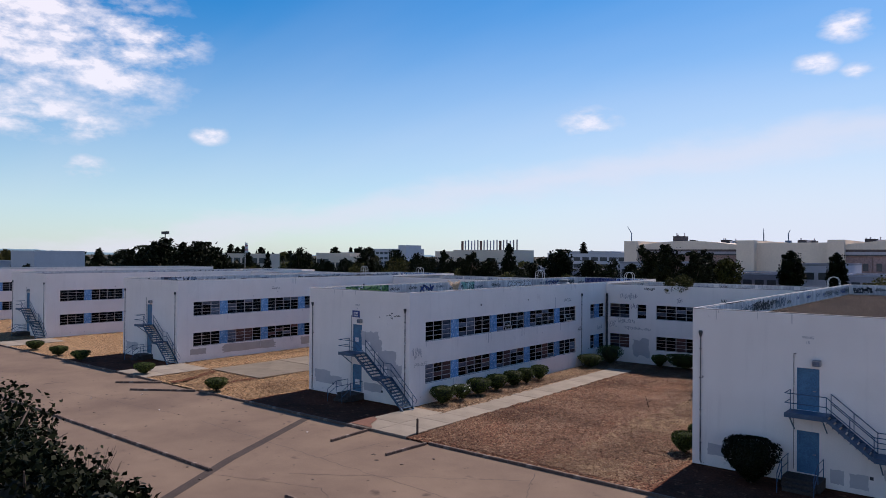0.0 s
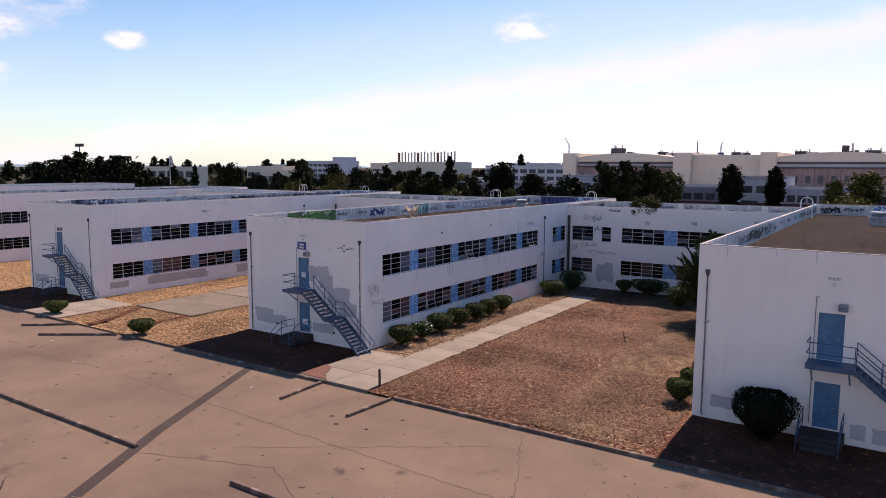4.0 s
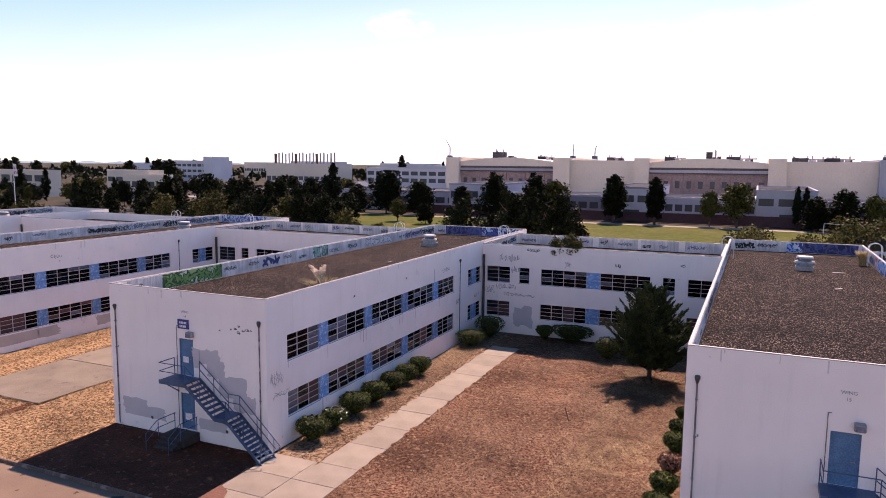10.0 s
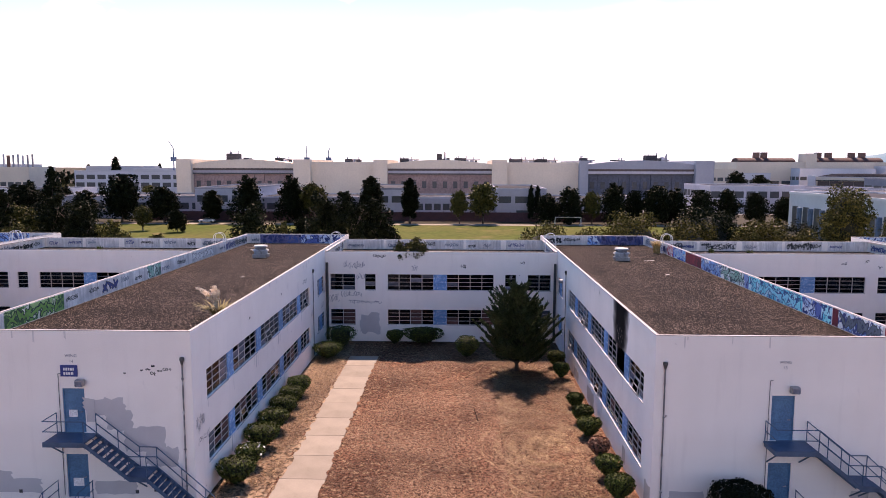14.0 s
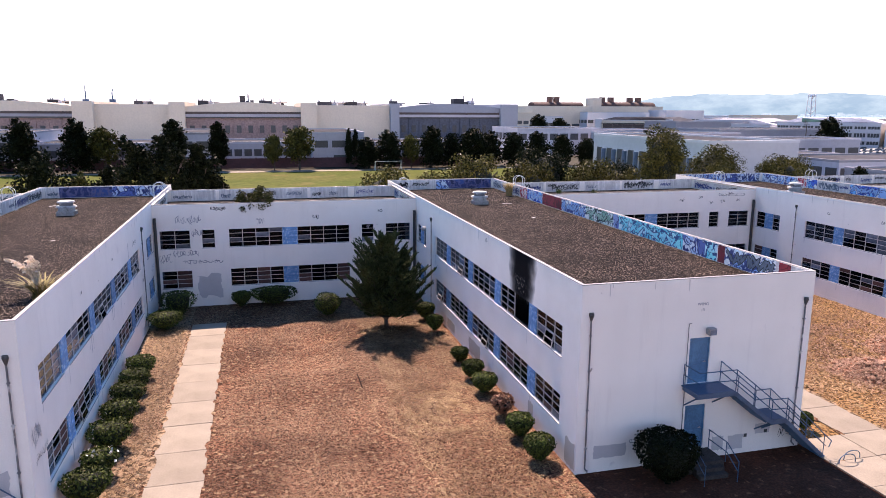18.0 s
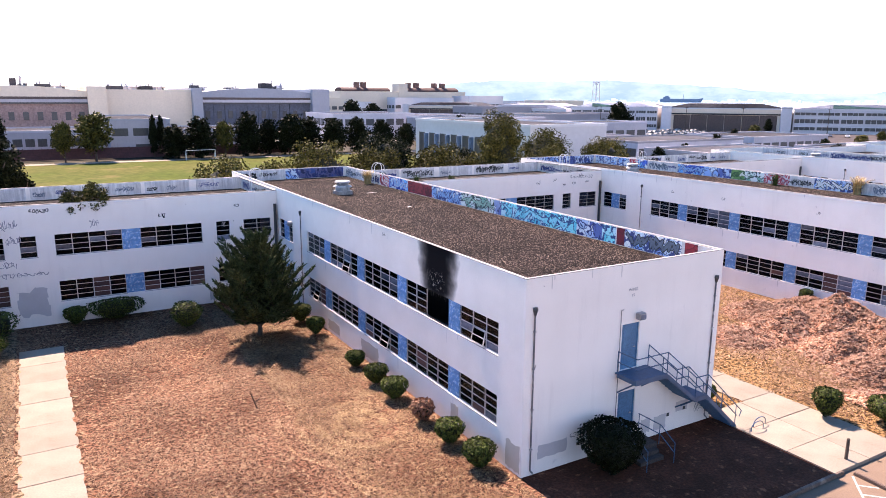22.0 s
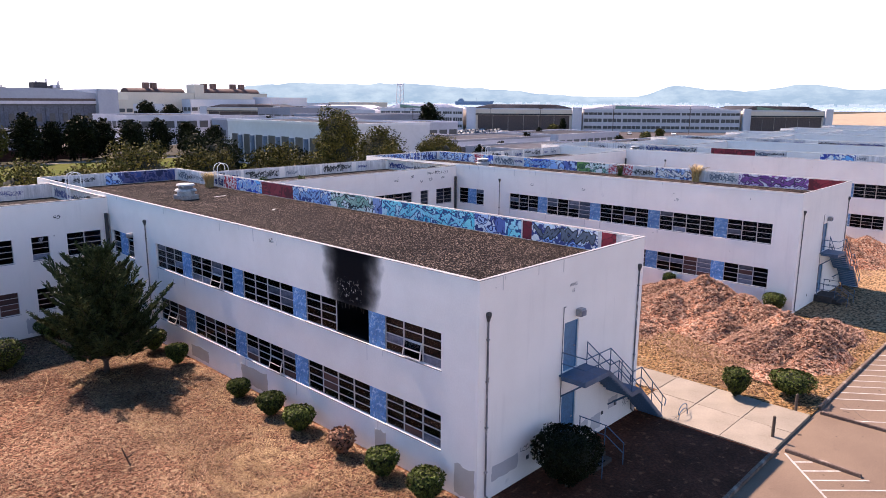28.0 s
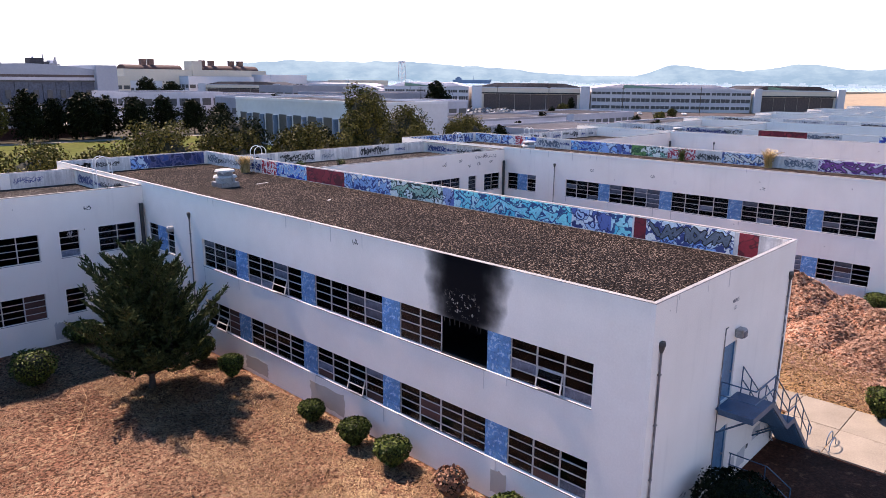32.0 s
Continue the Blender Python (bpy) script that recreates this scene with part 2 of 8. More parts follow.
def surf(name, c1, c2, scale=0.5, fine=15.0, rough=0.85, metal=0.0, bump=0.3, depth=0.01, rnd=0.0, spots=None, specks=None, streak=None, world_space=False, grit=(0.55, 1.3), crisp=False):
    """Two-scale painted, stained or grained surface. spots: (colour, scale, low, high); streak: (colour, amount)."""
    m, n, l, b = nodes_of(name)
    tc = n.new("ShaderNodeTexCoord").outputs["Object"]
    if world_space:
        tc = n.new("ShaderNodeNewGeometry").outputs["Position"]
    big = noise_node(n, l, tc, scale)
    small = noise_node(n, l, tc, fine, 2.0 if crisp else 4.0)
    col = mixc(n, l, ramp(n, l, big, 0.35, 0.68), c1, c2)
    col = mixc(n, l, 1.0 if grit[1] > 1.4 else 0.55, col, ramp(n, l, small, 0.43 if crisp else 0.35, 0.58 if crisp else 0.65, (grit[0],) * 3, (grit[1],) * 3), "MULTIPLY")
    if streak:
        s = noise_node(n, l, tc, 1.0, 5.0, 0.65, (2.2, 2.2, 0.18))
        f = ramp(n, l, s, 0.55, 0.8)
        ml = n.new("ShaderNodeMath")
        ml.operation, ml.inputs[1].default_value = "MULTIPLY", streak[1]
        l.new(f, ml.inputs[0])
        col = mixc(n, l, ml.outputs[0], col, streak[0])
    if spots:
        f = ramp(n, l, noise_node(n, l, tc, spots[1], 8.0, 0.62), spots[2], spots[3])
        col = mixc(n, l, f, col, spots[0])
    if specks:
        f = ramp(n, l, noise_node(n, l, tc, specks[1], 3.0, 0.5), specks[2], specks[3])
        col = mixc(n, l, f, col, specks[0])
    if rnd:
        oi = n.new("ShaderNodeObjectInfo")
        hv = n.new("ShaderNodeHueSaturation")
        mr = n.new("ShaderNodeMapRange")
        mr.inputs["To Min"].default_value, mr.inputs["To Max"].default_value = 1 - rnd, 1 + rnd
        l.new(oi.outputs["Random"], mr.inputs["Value"])
        l.new(mr.outputs[0], hv.inputs["Value"])
        l.new(col, hv.inputs["Color"])
        col = hv.outputs[0]
    l.new(col, b.inputs["Base Color"])
    b.inputs["Roughness"].default_value, b.inputs["Metallic"].default_value = rough, metal
    if bump:
        bp = n.new("ShaderNodeBump")
        bp.inputs["Strength"].default_value, bp.inputs["Distance"].default_value = bump, depth
        l.new(small, bp.inputs["Height"])
        l.new(bp.outputs[0], b.inputs["Normal"])
    return m


def leaf_mat(name, c1, c2, sheen=0.35, drift=0.0):
    m, n, l, b = nodes_of(name)
    g = n.new("ShaderNodeNewGeometry")
    oi = n.new("ShaderNodeObjectInfo")
    col = mixc(n, l, g.outputs["Random Per Island"], c1, c2)
    if drift:
        f = noise_node(n, l, g.outputs["Position"], drift, 5.0, 0.6)
        col = mixc(n, l, 1.0, col, ramp(n, l, f, 0.38, 0.62, (0.46, 0.37, 0.34), (1.2, 1.2, 1.2)), "MULTIPLY")
    hv = n.new("ShaderNodeHueSaturation")
    mr = n.new("ShaderNodeMapRange")
    mr.inputs["To Min"].default_value, mr.inputs["To Max"].default_value = 0.75, 1.25
    l.new(oi.outputs["Random"], mr.inputs["Value"])
    l.new(mr.outputs[0], hv.inputs["Value"])
    l.new(col, hv.inputs["Color"])
    l.new(hv.outputs[0], b.inputs["Base Color"])
    b.inputs["Roughness"].default_value = 0.55
    b.inputs["Specular IOR Level"].default_value = sheen
    return m


def glass_mat(name, tint):
    m, n, l, b = nodes_of(name)
    n.remove(b)
    out = n["Material Output"]
    tr, gl, fr, mx = n.new("ShaderNodeBsdfTransparent"), n.new("ShaderNodeBsdfGlossy"), n.new("ShaderNodeFresnel"), n.new("ShaderNodeMixShader")
    tr.inputs["Color"].default_value = (*tint, 1)
    gl.inputs["Roughness"].default_value = 0.06
    fr.inputs["IOR"].default_value = 1.3
    l.new(fr.outputs[0], mx.inputs[0])
    l.new(tr.outputs[0], mx.inputs[1])
    l.new(gl.outputs[0], mx.inputs[2])
    l.new(mx.outputs[0], out.inputs["Surface"])
    return m


def gravel_mat(name, dark, mid, pale, scale):
    """Loose stones: one tone a stone, rounded by the bump, over broad stained patches."""
    m, n, l, b = nodes_of(name)
    tc = n.new("ShaderNodeTexCoord").outputs["Object"]
    v = n.new("ShaderNodeTexVoronoi")
    v.inputs["Scale"].default_value = scale
    l.new(tc, v.inputs["Vector"])
    sp = n.new("ShaderNodeSeparateColor")
    l.new(v.outputs["Color"], sp.inputs[0])
    r = n.new("ShaderNodeValToRGB")
    r.color_ramp.elements[0].position, r.color_ramp.elements[1].position = 0.0, 1.0
    r.color_ramp.elements[0].color, r.color_ramp.elements[1].color = (*dark, 1), (*pale, 1)
    e = r.color_ramp.elements.new(0.62)
    e.color = (*mid, 1)
    l.new(sp.outputs[0], r.inputs[0])
    col = mixc(n, l, 1.0, r.outputs[0], ramp(n, l, noise_node(n, l, tc, 0.35), 0.3, 0.7, (0.52, 0.52, 0.54), (1.18, 1.15, 1.12)), "MULTIPLY")
    col = mixc(n, l, ramp(n, l, v.outputs["Distance"], 0.30, 0.62), col, (0.004, 0.003, 0.003))
    l.new(col, b.inputs["Base Color"])
    b.inputs["Roughness"].default_value = 0.95
    bp = n.new("ShaderNodeBump")
    bp.invert = True
    bp.inputs["Strength"].default_value, bp.inputs["Distance"].default_value = 0.8, 0.04
    l.new(v.outputs["Distance"], bp.inputs["Height"])
    l.new(bp.outputs[0], b.inputs["Normal"])
    return m


def mural_mat(name, ground, fill_a, fill_b, line, scale=1.1):
    """Spray-painted lettering without words: warped cells in two colours with dark outlines and light edges."""
    m, n, l, b = nodes_of(name)
    tc = n.new("ShaderNodeTexCoord").outputs["Object"]
    w = n.new("ShaderNodeTexNoise")
    w.inputs["Scale"].default_value, w.inputs["Detail"].default_value = 1.6, 2.0
    l.new(tc, w.inputs["Vector"])
    ad = n.new("ShaderNodeVectorMath")
    ad.operation = "MULTIPLY_ADD"
    ad.inputs[1].default_value = (1.3, 1.3, 1.3)
    l.new(w.outputs["Color"], ad.inputs[0])
    l.new(tc, ad.inputs[2])
    mp = n.new("ShaderNodeMapping")
    mp.inputs["Scale"].default_value = (scale * 0.75, scale * 0.75, scale * 0.8)
    l.new(ad.outputs[0], mp.inputs[0])
    ve = n.new("ShaderNodeTexVoronoi")
    ve.feature, ve.inputs["Scale"].default_value = "DISTANCE_TO_EDGE", 1.7
    vc = n.new("ShaderNodeTexVoronoi")
    vc.inputs["Scale"].default_value = 1.7
    wv = n.new("ShaderNodeTexWave")
    wv.inputs["Scale"].default_value, wv.inputs["Distortion"].default_value, wv.inputs["Detail"].default_value = 0.8, 9.0, 1.5
    for t in (ve, vc, wv):
        l.new(mp.outputs[0], t.inputs["Vector"])
    sp = n.new("ShaderNodeSeparateColor")
    l.new(vc.outputs["Color"], sp.inputs[0])
    col = mixc(n, l, ramp(n, l, sp.outputs[0], 0.40, 0.46), ground, fill_a)
    col = mixc(n, l, ramp(n, l, sp.outputs[1], 0.62, 0.68), col, fill_b)
    col = mixc(n, l, ramp(n, l, wv.outputs["Fac"], 0.84, 0.88), col, line)
    col = mixc(n, l, ramp(n, l, ve.outputs["Distance"], 0.03, 0.05, (1, 1, 1), (0, 0, 0)), col, line)
    gr = noise_node(n, l, tc, 9.0, 5.0)
    col = mixc(n, l, 0.5, col, ramp(n, l, gr, 0.3, 0.7, (0.6, 0.6, 0.6), (1.2, 1.2, 1.2)), "MULTIPLY")
    l.new(col, b.inputs["Base Color"])
    b.inputs["Roughness"].default_value = 0.75
    return m


def faded_mat(name, light, dull):
    """Old white paint on a parapet: patches, rain streaks and grime."""
    m, n, l, b = nodes_of(name)
    tc = n.new("ShaderNodeTexCoord").outputs["Object"]
    mp = n.new("ShaderNodeMapping")
    mp.inputs["Scale"].default_value = (3.0, 3.0, 0.25)
    l.new(tc, mp.inputs[0])
    streak, blot, fine = noise_node(n, l, mp.outputs[0], 1.6, 5.0, 0.65), noise_node(n, l, tc, 0.9, 5.0, 0.6), noise_node(n, l, tc, 14.0, 4.0)
    col = mixc(n, l, ramp(n, l, blot, 0.40, 0.60), light, dull)
    col = mixc(n, l, 0.8, col, ramp(n, l, streak, 0.30, 0.62, (0.55, 0.54, 0.55), (1.06, 1.06, 1.06)), "MULTIPLY")
    col = mixc(n, l, 0.5, col, ramp(n, l, fine, 0.3, 0.7, (0.72, 0.72, 0.72), (1.15, 1.15, 1.15)), "MULTIPLY")
    l.new(col, b.inputs["Base Color"])
    b.inputs["Roughness"].default_value = 0.85
    return m


def sooty_wall(name):
    """The white wall whose upper storey burnt out: a soot plume with soft sides over one window."""
    m, n, l, b = nodes_of(name)
    tc = n.new("ShaderNodeTexCoord").outputs["Object"]
    big, small = noise_node(n, l, tc, 0.5), noise_node(n, l, tc, 15.0, 4.0)
    col = mixc(n, l, ramp(n, l, big, 0.35, 0.68), WALL_A, WALL_B)
    col = mixc(n, l, 0.4, col, ramp(n, l, small, 0.3, 0.7, (0.90, 0.90, 0.90), (1.05, 1.05, 1.05)), "MULTIPLY")
    sp = n.new("ShaderNodeSeparateXYZ")
    wob = n.new("ShaderNodeTexNoise")
    wob.inputs["Scale"].default_value, wob.inputs["Detail"].default_value = 1.3, 6.0
    l.new(tc, wob.inputs["Vector"])
    l.new(tc, sp.inputs[0])

    def mth(op, a, c, d=None, clamp=False):
        q = n.new("ShaderNodeMath")
        q.operation, q.use_clamp = op, clamp
        for k, v in enumerate((a, c, d)):
            if v is None:
                continue
            if hasattr(v, "links"):
                l.new(v, q.inputs[k])
            else:
                q.inputs[k].default_value = v
        return q.outputs[0]
    y = mth("MULTIPLY_ADD", wob.outputs["Fac"], 0.9, sp.outputs["Y"])
    dist = mth("ABSOLUTE", mth("SUBTRACT", y, 7.56), 0.0)
    # the plume widens towards the coping
    rise = mth("MULTIPLY", mth("SUBTRACT", sp.outputs["Z"], 6.2), 0.42, clamp=True)
    half = mth("MULTIPLY_ADD", rise, 0.30, 0.75)
    side = mth("MULTIPLY", mth("SUBTRACT", mth("ADD", half, 1.05), dist), 0.72, clamp=True)
    low = mth("MULTIPLY", mth("SUBTRACT", sp.outputs["Z"], 5.75), 1.3, clamp=True)
    soot = mth("POWER", mth("SUBTRACT", 1.0, mth("MULTIPLY", side, low, clamp=True)), 3.2)
    soot = mth("SUBTRACT", 1.0, soot)
    # scorched plaster flaking to white just over the opening
    flake = ramp(n, l, noise_node(n, l, tc, 5.0, 6.0, 0.7), 0.56, 0.62)
    band = mth("SUBTRACT", 1.0, mth("MULTIPLY", mth("ABSOLUTE", mth("SUBTRACT", sp.outputs["Z"], 6.95), 0.0), 1.7), clamp=True)
    mid = mth("SUBTRACT", 1.0, mth("MULTIPLY", mth("ABSOLUTE", mth("SUBTRACT", sp.outputs["Y"], 7.3), 0.0), 1.1), clamp=True)
    flk = mth("MULTIPLY", mth("MULTIPLY", flake, band), mth("MULTIPLY", mid, 2.0, clamp=True), clamp=True)
    col = mixc(n, l, mth("MULTIPLY", soot, 0.993), col, (0.002, 0.002, 0.004))
    col = mixc(n, l, flk, col, (0.5, 0.47, 0.44))
    l.new(col, b.inputs["Base Color"])
    b.inputs["Specular IOR Level"].default_value = 0.05
    b.inputs["Roughness"].default_value = 0.95
    return m


WALL_A, WALL_B = (0.90, 0.83, 0.78), (0.83, 0.765, 0.715)
M_wall = surf("white_stucco", WALL_A, WALL_B, 0.35, 24.0, 0.85, bump=0.12, depth=0.004, streak=((0.50, 0.45, 0.43), 0.22), spots=((0.6, 0.54, 0.53), 0.9, 0.66, 0.8), specks=((0.22, 0.17, 0.16), 2.6, 0.74, 0.765), grit=(0.90, 1.06))
M_soot = sooty_wall("scorched_stucco")
M_patch = surf("grey_touch_up_paint", (0.54, 0.51, 0.515), (0.48, 0.45, 0.455), 0.8, 20.0, 0.85, bump=0.1, grit=(0.92, 1.05))
M_patch2 = surf("beige_touch_up_paint", (0.54, 0.47, 0.41), (0.47, 0.41, 0.36), 0.8, 20.0, 0.85, bump=0.1, grit=(0.92, 1.05))
M_drip = surf("dirty_drip_stain", (0.68, 0.63, 0.61), (0.58, 0.53, 0.51), 1.5, 18.0, 0.85, grit=(0.9, 1.05))
M_bluedoor = surf("blue_grey_hangar_door", (0.10, 0.115, 0.155), (0.075, 0.088, 0.12), 0.1, 1.5, 0.85, bump=0.0)
M_bluewall = surf("blue_grey_hangar_wall", (0.331, 0.353, 0.403), (0.281, 0.302, 0.353), 0.06, 1.2, 0.9, bump=0.0, grit=(0.9, 1.05))
M_carpark = surf("far_car_park_asphalt", (0.088, 0.076, 0.076), (0.064, 0.056, 0.0576), 0.05, 0.6, 0.95, bump=0.0, world_space=True)
M_coping = surf("pale_metal_coping", (0.313, 0.299, 0.299), (0.218, 0.204, 0.204), 1.0, 22.0, 0.6, spots=((0.136, 0.109, 0.0952), 2.2, 0.62, 0.72))
M_roof = gravel_mat("gravel_roof", (0.009, 0.006, 0.0055), (0.045, 0.033, 0.030), (0.34, 0.27, 0.23), 16.0)
M_roof2 = gravel_mat("grey_gravel_roofing", (0.036, 0.033, 0.033), (0.102, 0.093, 0.09), (0.204, 0.186, 0.18), 9.0)
# room shade painted in: far darker than any interior finish
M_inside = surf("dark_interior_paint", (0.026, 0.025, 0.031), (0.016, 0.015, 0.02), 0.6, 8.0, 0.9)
M_frame = surf("pale_steel_sash", (0.55, 0.53, 0.53), (0.40, 0.38, 0.38), 1.5, 30.0, 0.6, spots=((0.25, 0.17, 0.12), 3.0, 0.62, 0.74))
M_glass = glass_mat("window_glass", (0.42, 0.46, 0.56))
M_dirty = surf("dusty_pane", (0.15, 0.18, 0.24), (0.05, 0.06, 0.085), 2.0, 12.0, 0.25, rnd=0.5)
M_ply = surf("weathered_plywood", (0.11, 0.042, 0.032), (0.06, 0.026, 0.022), 1.5, 20.0, 0.85, rnd=0.35)
M_bluepanel = surf("blue_painted_panel", (0.12, 0.32, 0.58), (0.07, 0.20, 0.42), 2.0, 9.0, 0.6, rnd=0.25, spots=((0.36, 0.52, 0.68), 6.5, 0.54, 0.60))
M_blue = surf("blue_door_paint", (0.055, 0.19, 0.33), (0.035, 0.13, 0.25), 1.2, 16.0, 0.5, spots=((0.20, 0.24, 0.27), 2.2, 0.66, 0.76))
M_rail = surf("blue_grey_painted_steel", (0.045, 0.105, 0.185), (0.03, 0.07, 0.13), 2.0, 20.0, 0.5, spots=((0.10, 0.07, 0.06), 3.0, 0.64, 0.72))
M_pipe = surf("grey_drainpipe", (0.20, 0.19, 0.20), (0.10, 0.09, 0.10), 1.5, 18.0, 0.6, spots=((0.55, 0.52, 0.52), 2.0, 0.55, 0.65))
M_dark = surf("dark_metal", (0.05, 0.05, 0.055), (0.03, 0.03, 0.03), 2.0, 20.0, 0.5)
M_metal = surf("galvanised_metal", (0.38, 0.38, 0.39), (0.26, 0.26, 0.27), 1.5, 18.0, 0.4, metal=0.6)
M_white = surf("white_sheet", (0.78, 0.78, 0.78), (0.66, 0.66, 0.66), 1.0, 14.0, 0.6)
M_vent = surf("weathered_white_sheet", (0.42, 0.42, 0.42), (0.32, 0.32, 0.32), 1.0, 14.0, 0.6, spots=((0.14, 0.12, 0.11), 2.2, 0.58, 0.7))
M_navy = surf("navy_sign_paint", (0.018, 0.040, 0.22), (0.014, 0.030, 0.17), 3.0, 20.0, 0.5)
M_black = surf("black_spray_paint", (0.03, 0.03, 0.035), (0.02, 0.02, 0.022), 3.0, 20.0, 0.7)
M_grey = surf("faded_grey_spray", (0.30, 0.29, 0.32), (0.24, 0.23, 0.26), 3.0, 20.0, 0.8)
M_asphalt = surf("worn_asphalt", (0.184, 0.129, 0.093), (0.123, 0.0837, 0.0631), 0.16, 16.0, 0.92, bump=0.14, depth=0.01, spots=((0.078, 0.0542, 0.0432), 0.55, 0.62, 0.72), specks=((0.041, 0.0305, 0.0249), 1.9, 0.70, 0.73), world_space=True, grit=(0.78, 1.18))
M_trench = surf("dark_asphalt_patch", (0.0598, 0.0435, 0.0374), (0.0422, 0.0313, 0.0272), 0.8, 9.0, 0.9)
# concrete darkened to paint the wall's shade on the stoops
M_shadeconc = surf("grimy_concrete", (0.068, 0.0558, 0.051), (0.0442, 0.036, 0.034), 1.2, 12.0, 0.9)
M_pad = surf("weathered_pad_concrete", (0.206, 0.171, 0.133), (0.144, 0.118, 0.0914), 0.35, 12.0, 0.9, rnd=0.1, spots=((0.0914, 0.0724, 0.0571), 0.9, 0.58, 0.72), grit=(0.75, 1.15))
M_crack = surf("crack_filler", (0.0578, 0.0408, 0.034), (0.0374, 0.0272, 0.0231), 1.0, 9.0, 0.9)
M_conc = surf("pale_concrete", (0.254, 0.217, 0.176), (0.194, 0.163, 0.131), 0.5, 14.0, 0.9, rnd=0.12, spots=((0.125, 0.103, 0.0808), 1.1, 0.62, 0.74), grit=(0.8, 1.15))
M_kerb = surf("kerb_concrete", (0.175, 0.125, 0.100), (0.115, 0.082, 0.068), 0.7, 12.0, 0.9, spots=((0.30, 0.24, 0.20), 1.1, 0.56, 0.70))
M_line = surf("worn_white_line", (0.422, 0.408, 0.381), (0.245, 0.218, 0.204), 2.0, 8.0, 0.85)
M_lawn = surf("dry_lawn", (0.072, 0.033, 0.021), (0.165, 0.083, 0.053), 0.13, 7.0, 0.95, bump=1.0, depth=0.05, spots=((0.27, 0.185, 0.115), 3.4, 0.55, 0.62), world_space=True, grit=(0.4, 1.6), crisp=True)
M_straw = surf("straw_yard", (0.255, 0.158, 0.086), (0.190, 0.110, 0.060), 0.25, 5.0, 0.95, bump=1.0, depth=0.06, spots=((0.320, 0.225, 0.135), 2.2, 0.54, 0.64), world_space=True, grit=(0.35, 1.6), crisp=True)
M_weedy = surf("weedy_straw_yard", (0.186, 0.107, 0.05), (0.124, 0.0696, 0.0312), 0.3, 6.0, 0.95, bump=1.0, depth=0.06, spots=((0.248, 0.174, 0.0938), 2.0, 0.56, 0.66), world_space=True, grit=(0.3, 1.7), crisp=True)
M_chips = surf("wood_chips", (0.24, 0.113, 0.0724), (0.167, 0.0734, 0.0473), 0.5, 7.0, 0.95, bump=1.0, depth=0.08, spots=((0.4, 0.272, 0.198), 4.0, 0.53, 0.59), world_space=True, grit=(0.3, 1.7), crisp=True)
M_grass = surf("green_playing_field", (0.055, 0.074, 0.012), (0.090, 0.087, 0.024), 0.05, 0.8, 0.95, bump=0.0, spots=((0.164, 0.112, 0.0549), 0.07, 0.60, 0.72), world_space=True)
# soil colour of the wheel tracks; before the walls it stands for their shade
M_soil_shade = surf("dark_bare_soil", (0.115, 0.0413, 0.0249), (0.0652, 0.0238, 0.0147), 0.5, 8.0, 0.95, bump=1.0, depth=0.07, spots=((0.213, 0.0878, 0.0507), 2.4, 0.58, 0.66), world_space=True, grit=(0.6, 1.25), crisp=True)
M_dirt = surf("reddish_dirt", (0.15, 0.062, 0.038), (0.10, 0.042, 0.027), 0.8, 9.0, 0.95, bump=0.6, depth=0.03, world_space=True)
M_pale = surf("pale_straw_bed", (0.204, 0.139, 0.0918), (0.15, 0.0986, 0.0646), 0.3, 4.0, 0.95, bump=0.8, depth=0.05, spots=((0.272, 0.211, 0.15), 2.4, 0.54, 0.64), world_space=True, grit=(0.35, 1.6), crisp=True)
# pale tone of the added reflector before the hangars
M_bounce = surf("pale_apron_concrete", (0.248, 0.229, 0.205), (0.205, 0.189, 0.167), 0.05, 0.8, 0.95, bump=0.0, world_space=True)
M_ground = surf("dusty_ground", (0.063, 0.054, 0.0384), (0.0432, 0.0396, 0.03), 0.03, 0.6, 0.95, bump=0.0, spots=((0.072, 0.066, 0.054), 0.02, 0.52, 0.62), world_space=True)
M_airfield = surf("tan_airfield", (0.299, 0.218, 0.136), (0.245, 0.177, 0.116), 0.01, 0.2, 0.95, bump=0.0, world_space=True)
M_bark = surf("grey_brown_bark", (0.10, 0.07, 0.055), (0.06, 0.045, 0.036), 2.0, 14.0, 0.95, bump=0.8, depth=0.02)
M_bush = leaf_mat("hedge_leaves", (0.005, 0.009, 0.003), (0.092, 0.118, 0.027), 0.08)
M_bushdry = leaf_mat("dry_hedge_leaves", (0.16, 0.075, 0.05), (0.24, 0.13, 0.085), 0.1)
M_flower = surf("white_blossom", (0.82, 0.80, 0.76), (0.7, 0.68, 0.64), 4.0, 30.0, 0.7)
M_pine = leaf_mat("blue_green_needles", (0.008, 0.014, 0.006), (0.085, 0.105, 0.042), 0.04)
M_blade = leaf_mat("dry_grass_blades", (0.080, 0.036, 0.022), (0.41, 0.256, 0.156), 0.1, 0.13)
M_paleblade = leaf_mat("pale_straw_blades", (0.15, 0.085, 0.0408), (0.422, 0.292, 0.163), 0.1, 0.25)
M_strawblade = leaf_mat("bleached_straw_blades", (0.259, 0.182, 0.072), (0.576, 0.433, 0.216), 0.1)
M_weedblade = leaf_mat("olive_grass_blades", (0.068, 0.0578, 0.017), (0.231, 0.184, 0.068), 0.1)
M_chip = leaf_mat("loose_wood_chips", (0.147, 0.0624, 0.0381), (0.44, 0.272, 0.198), 0.1)
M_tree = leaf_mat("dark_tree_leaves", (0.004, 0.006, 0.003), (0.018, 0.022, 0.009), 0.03)
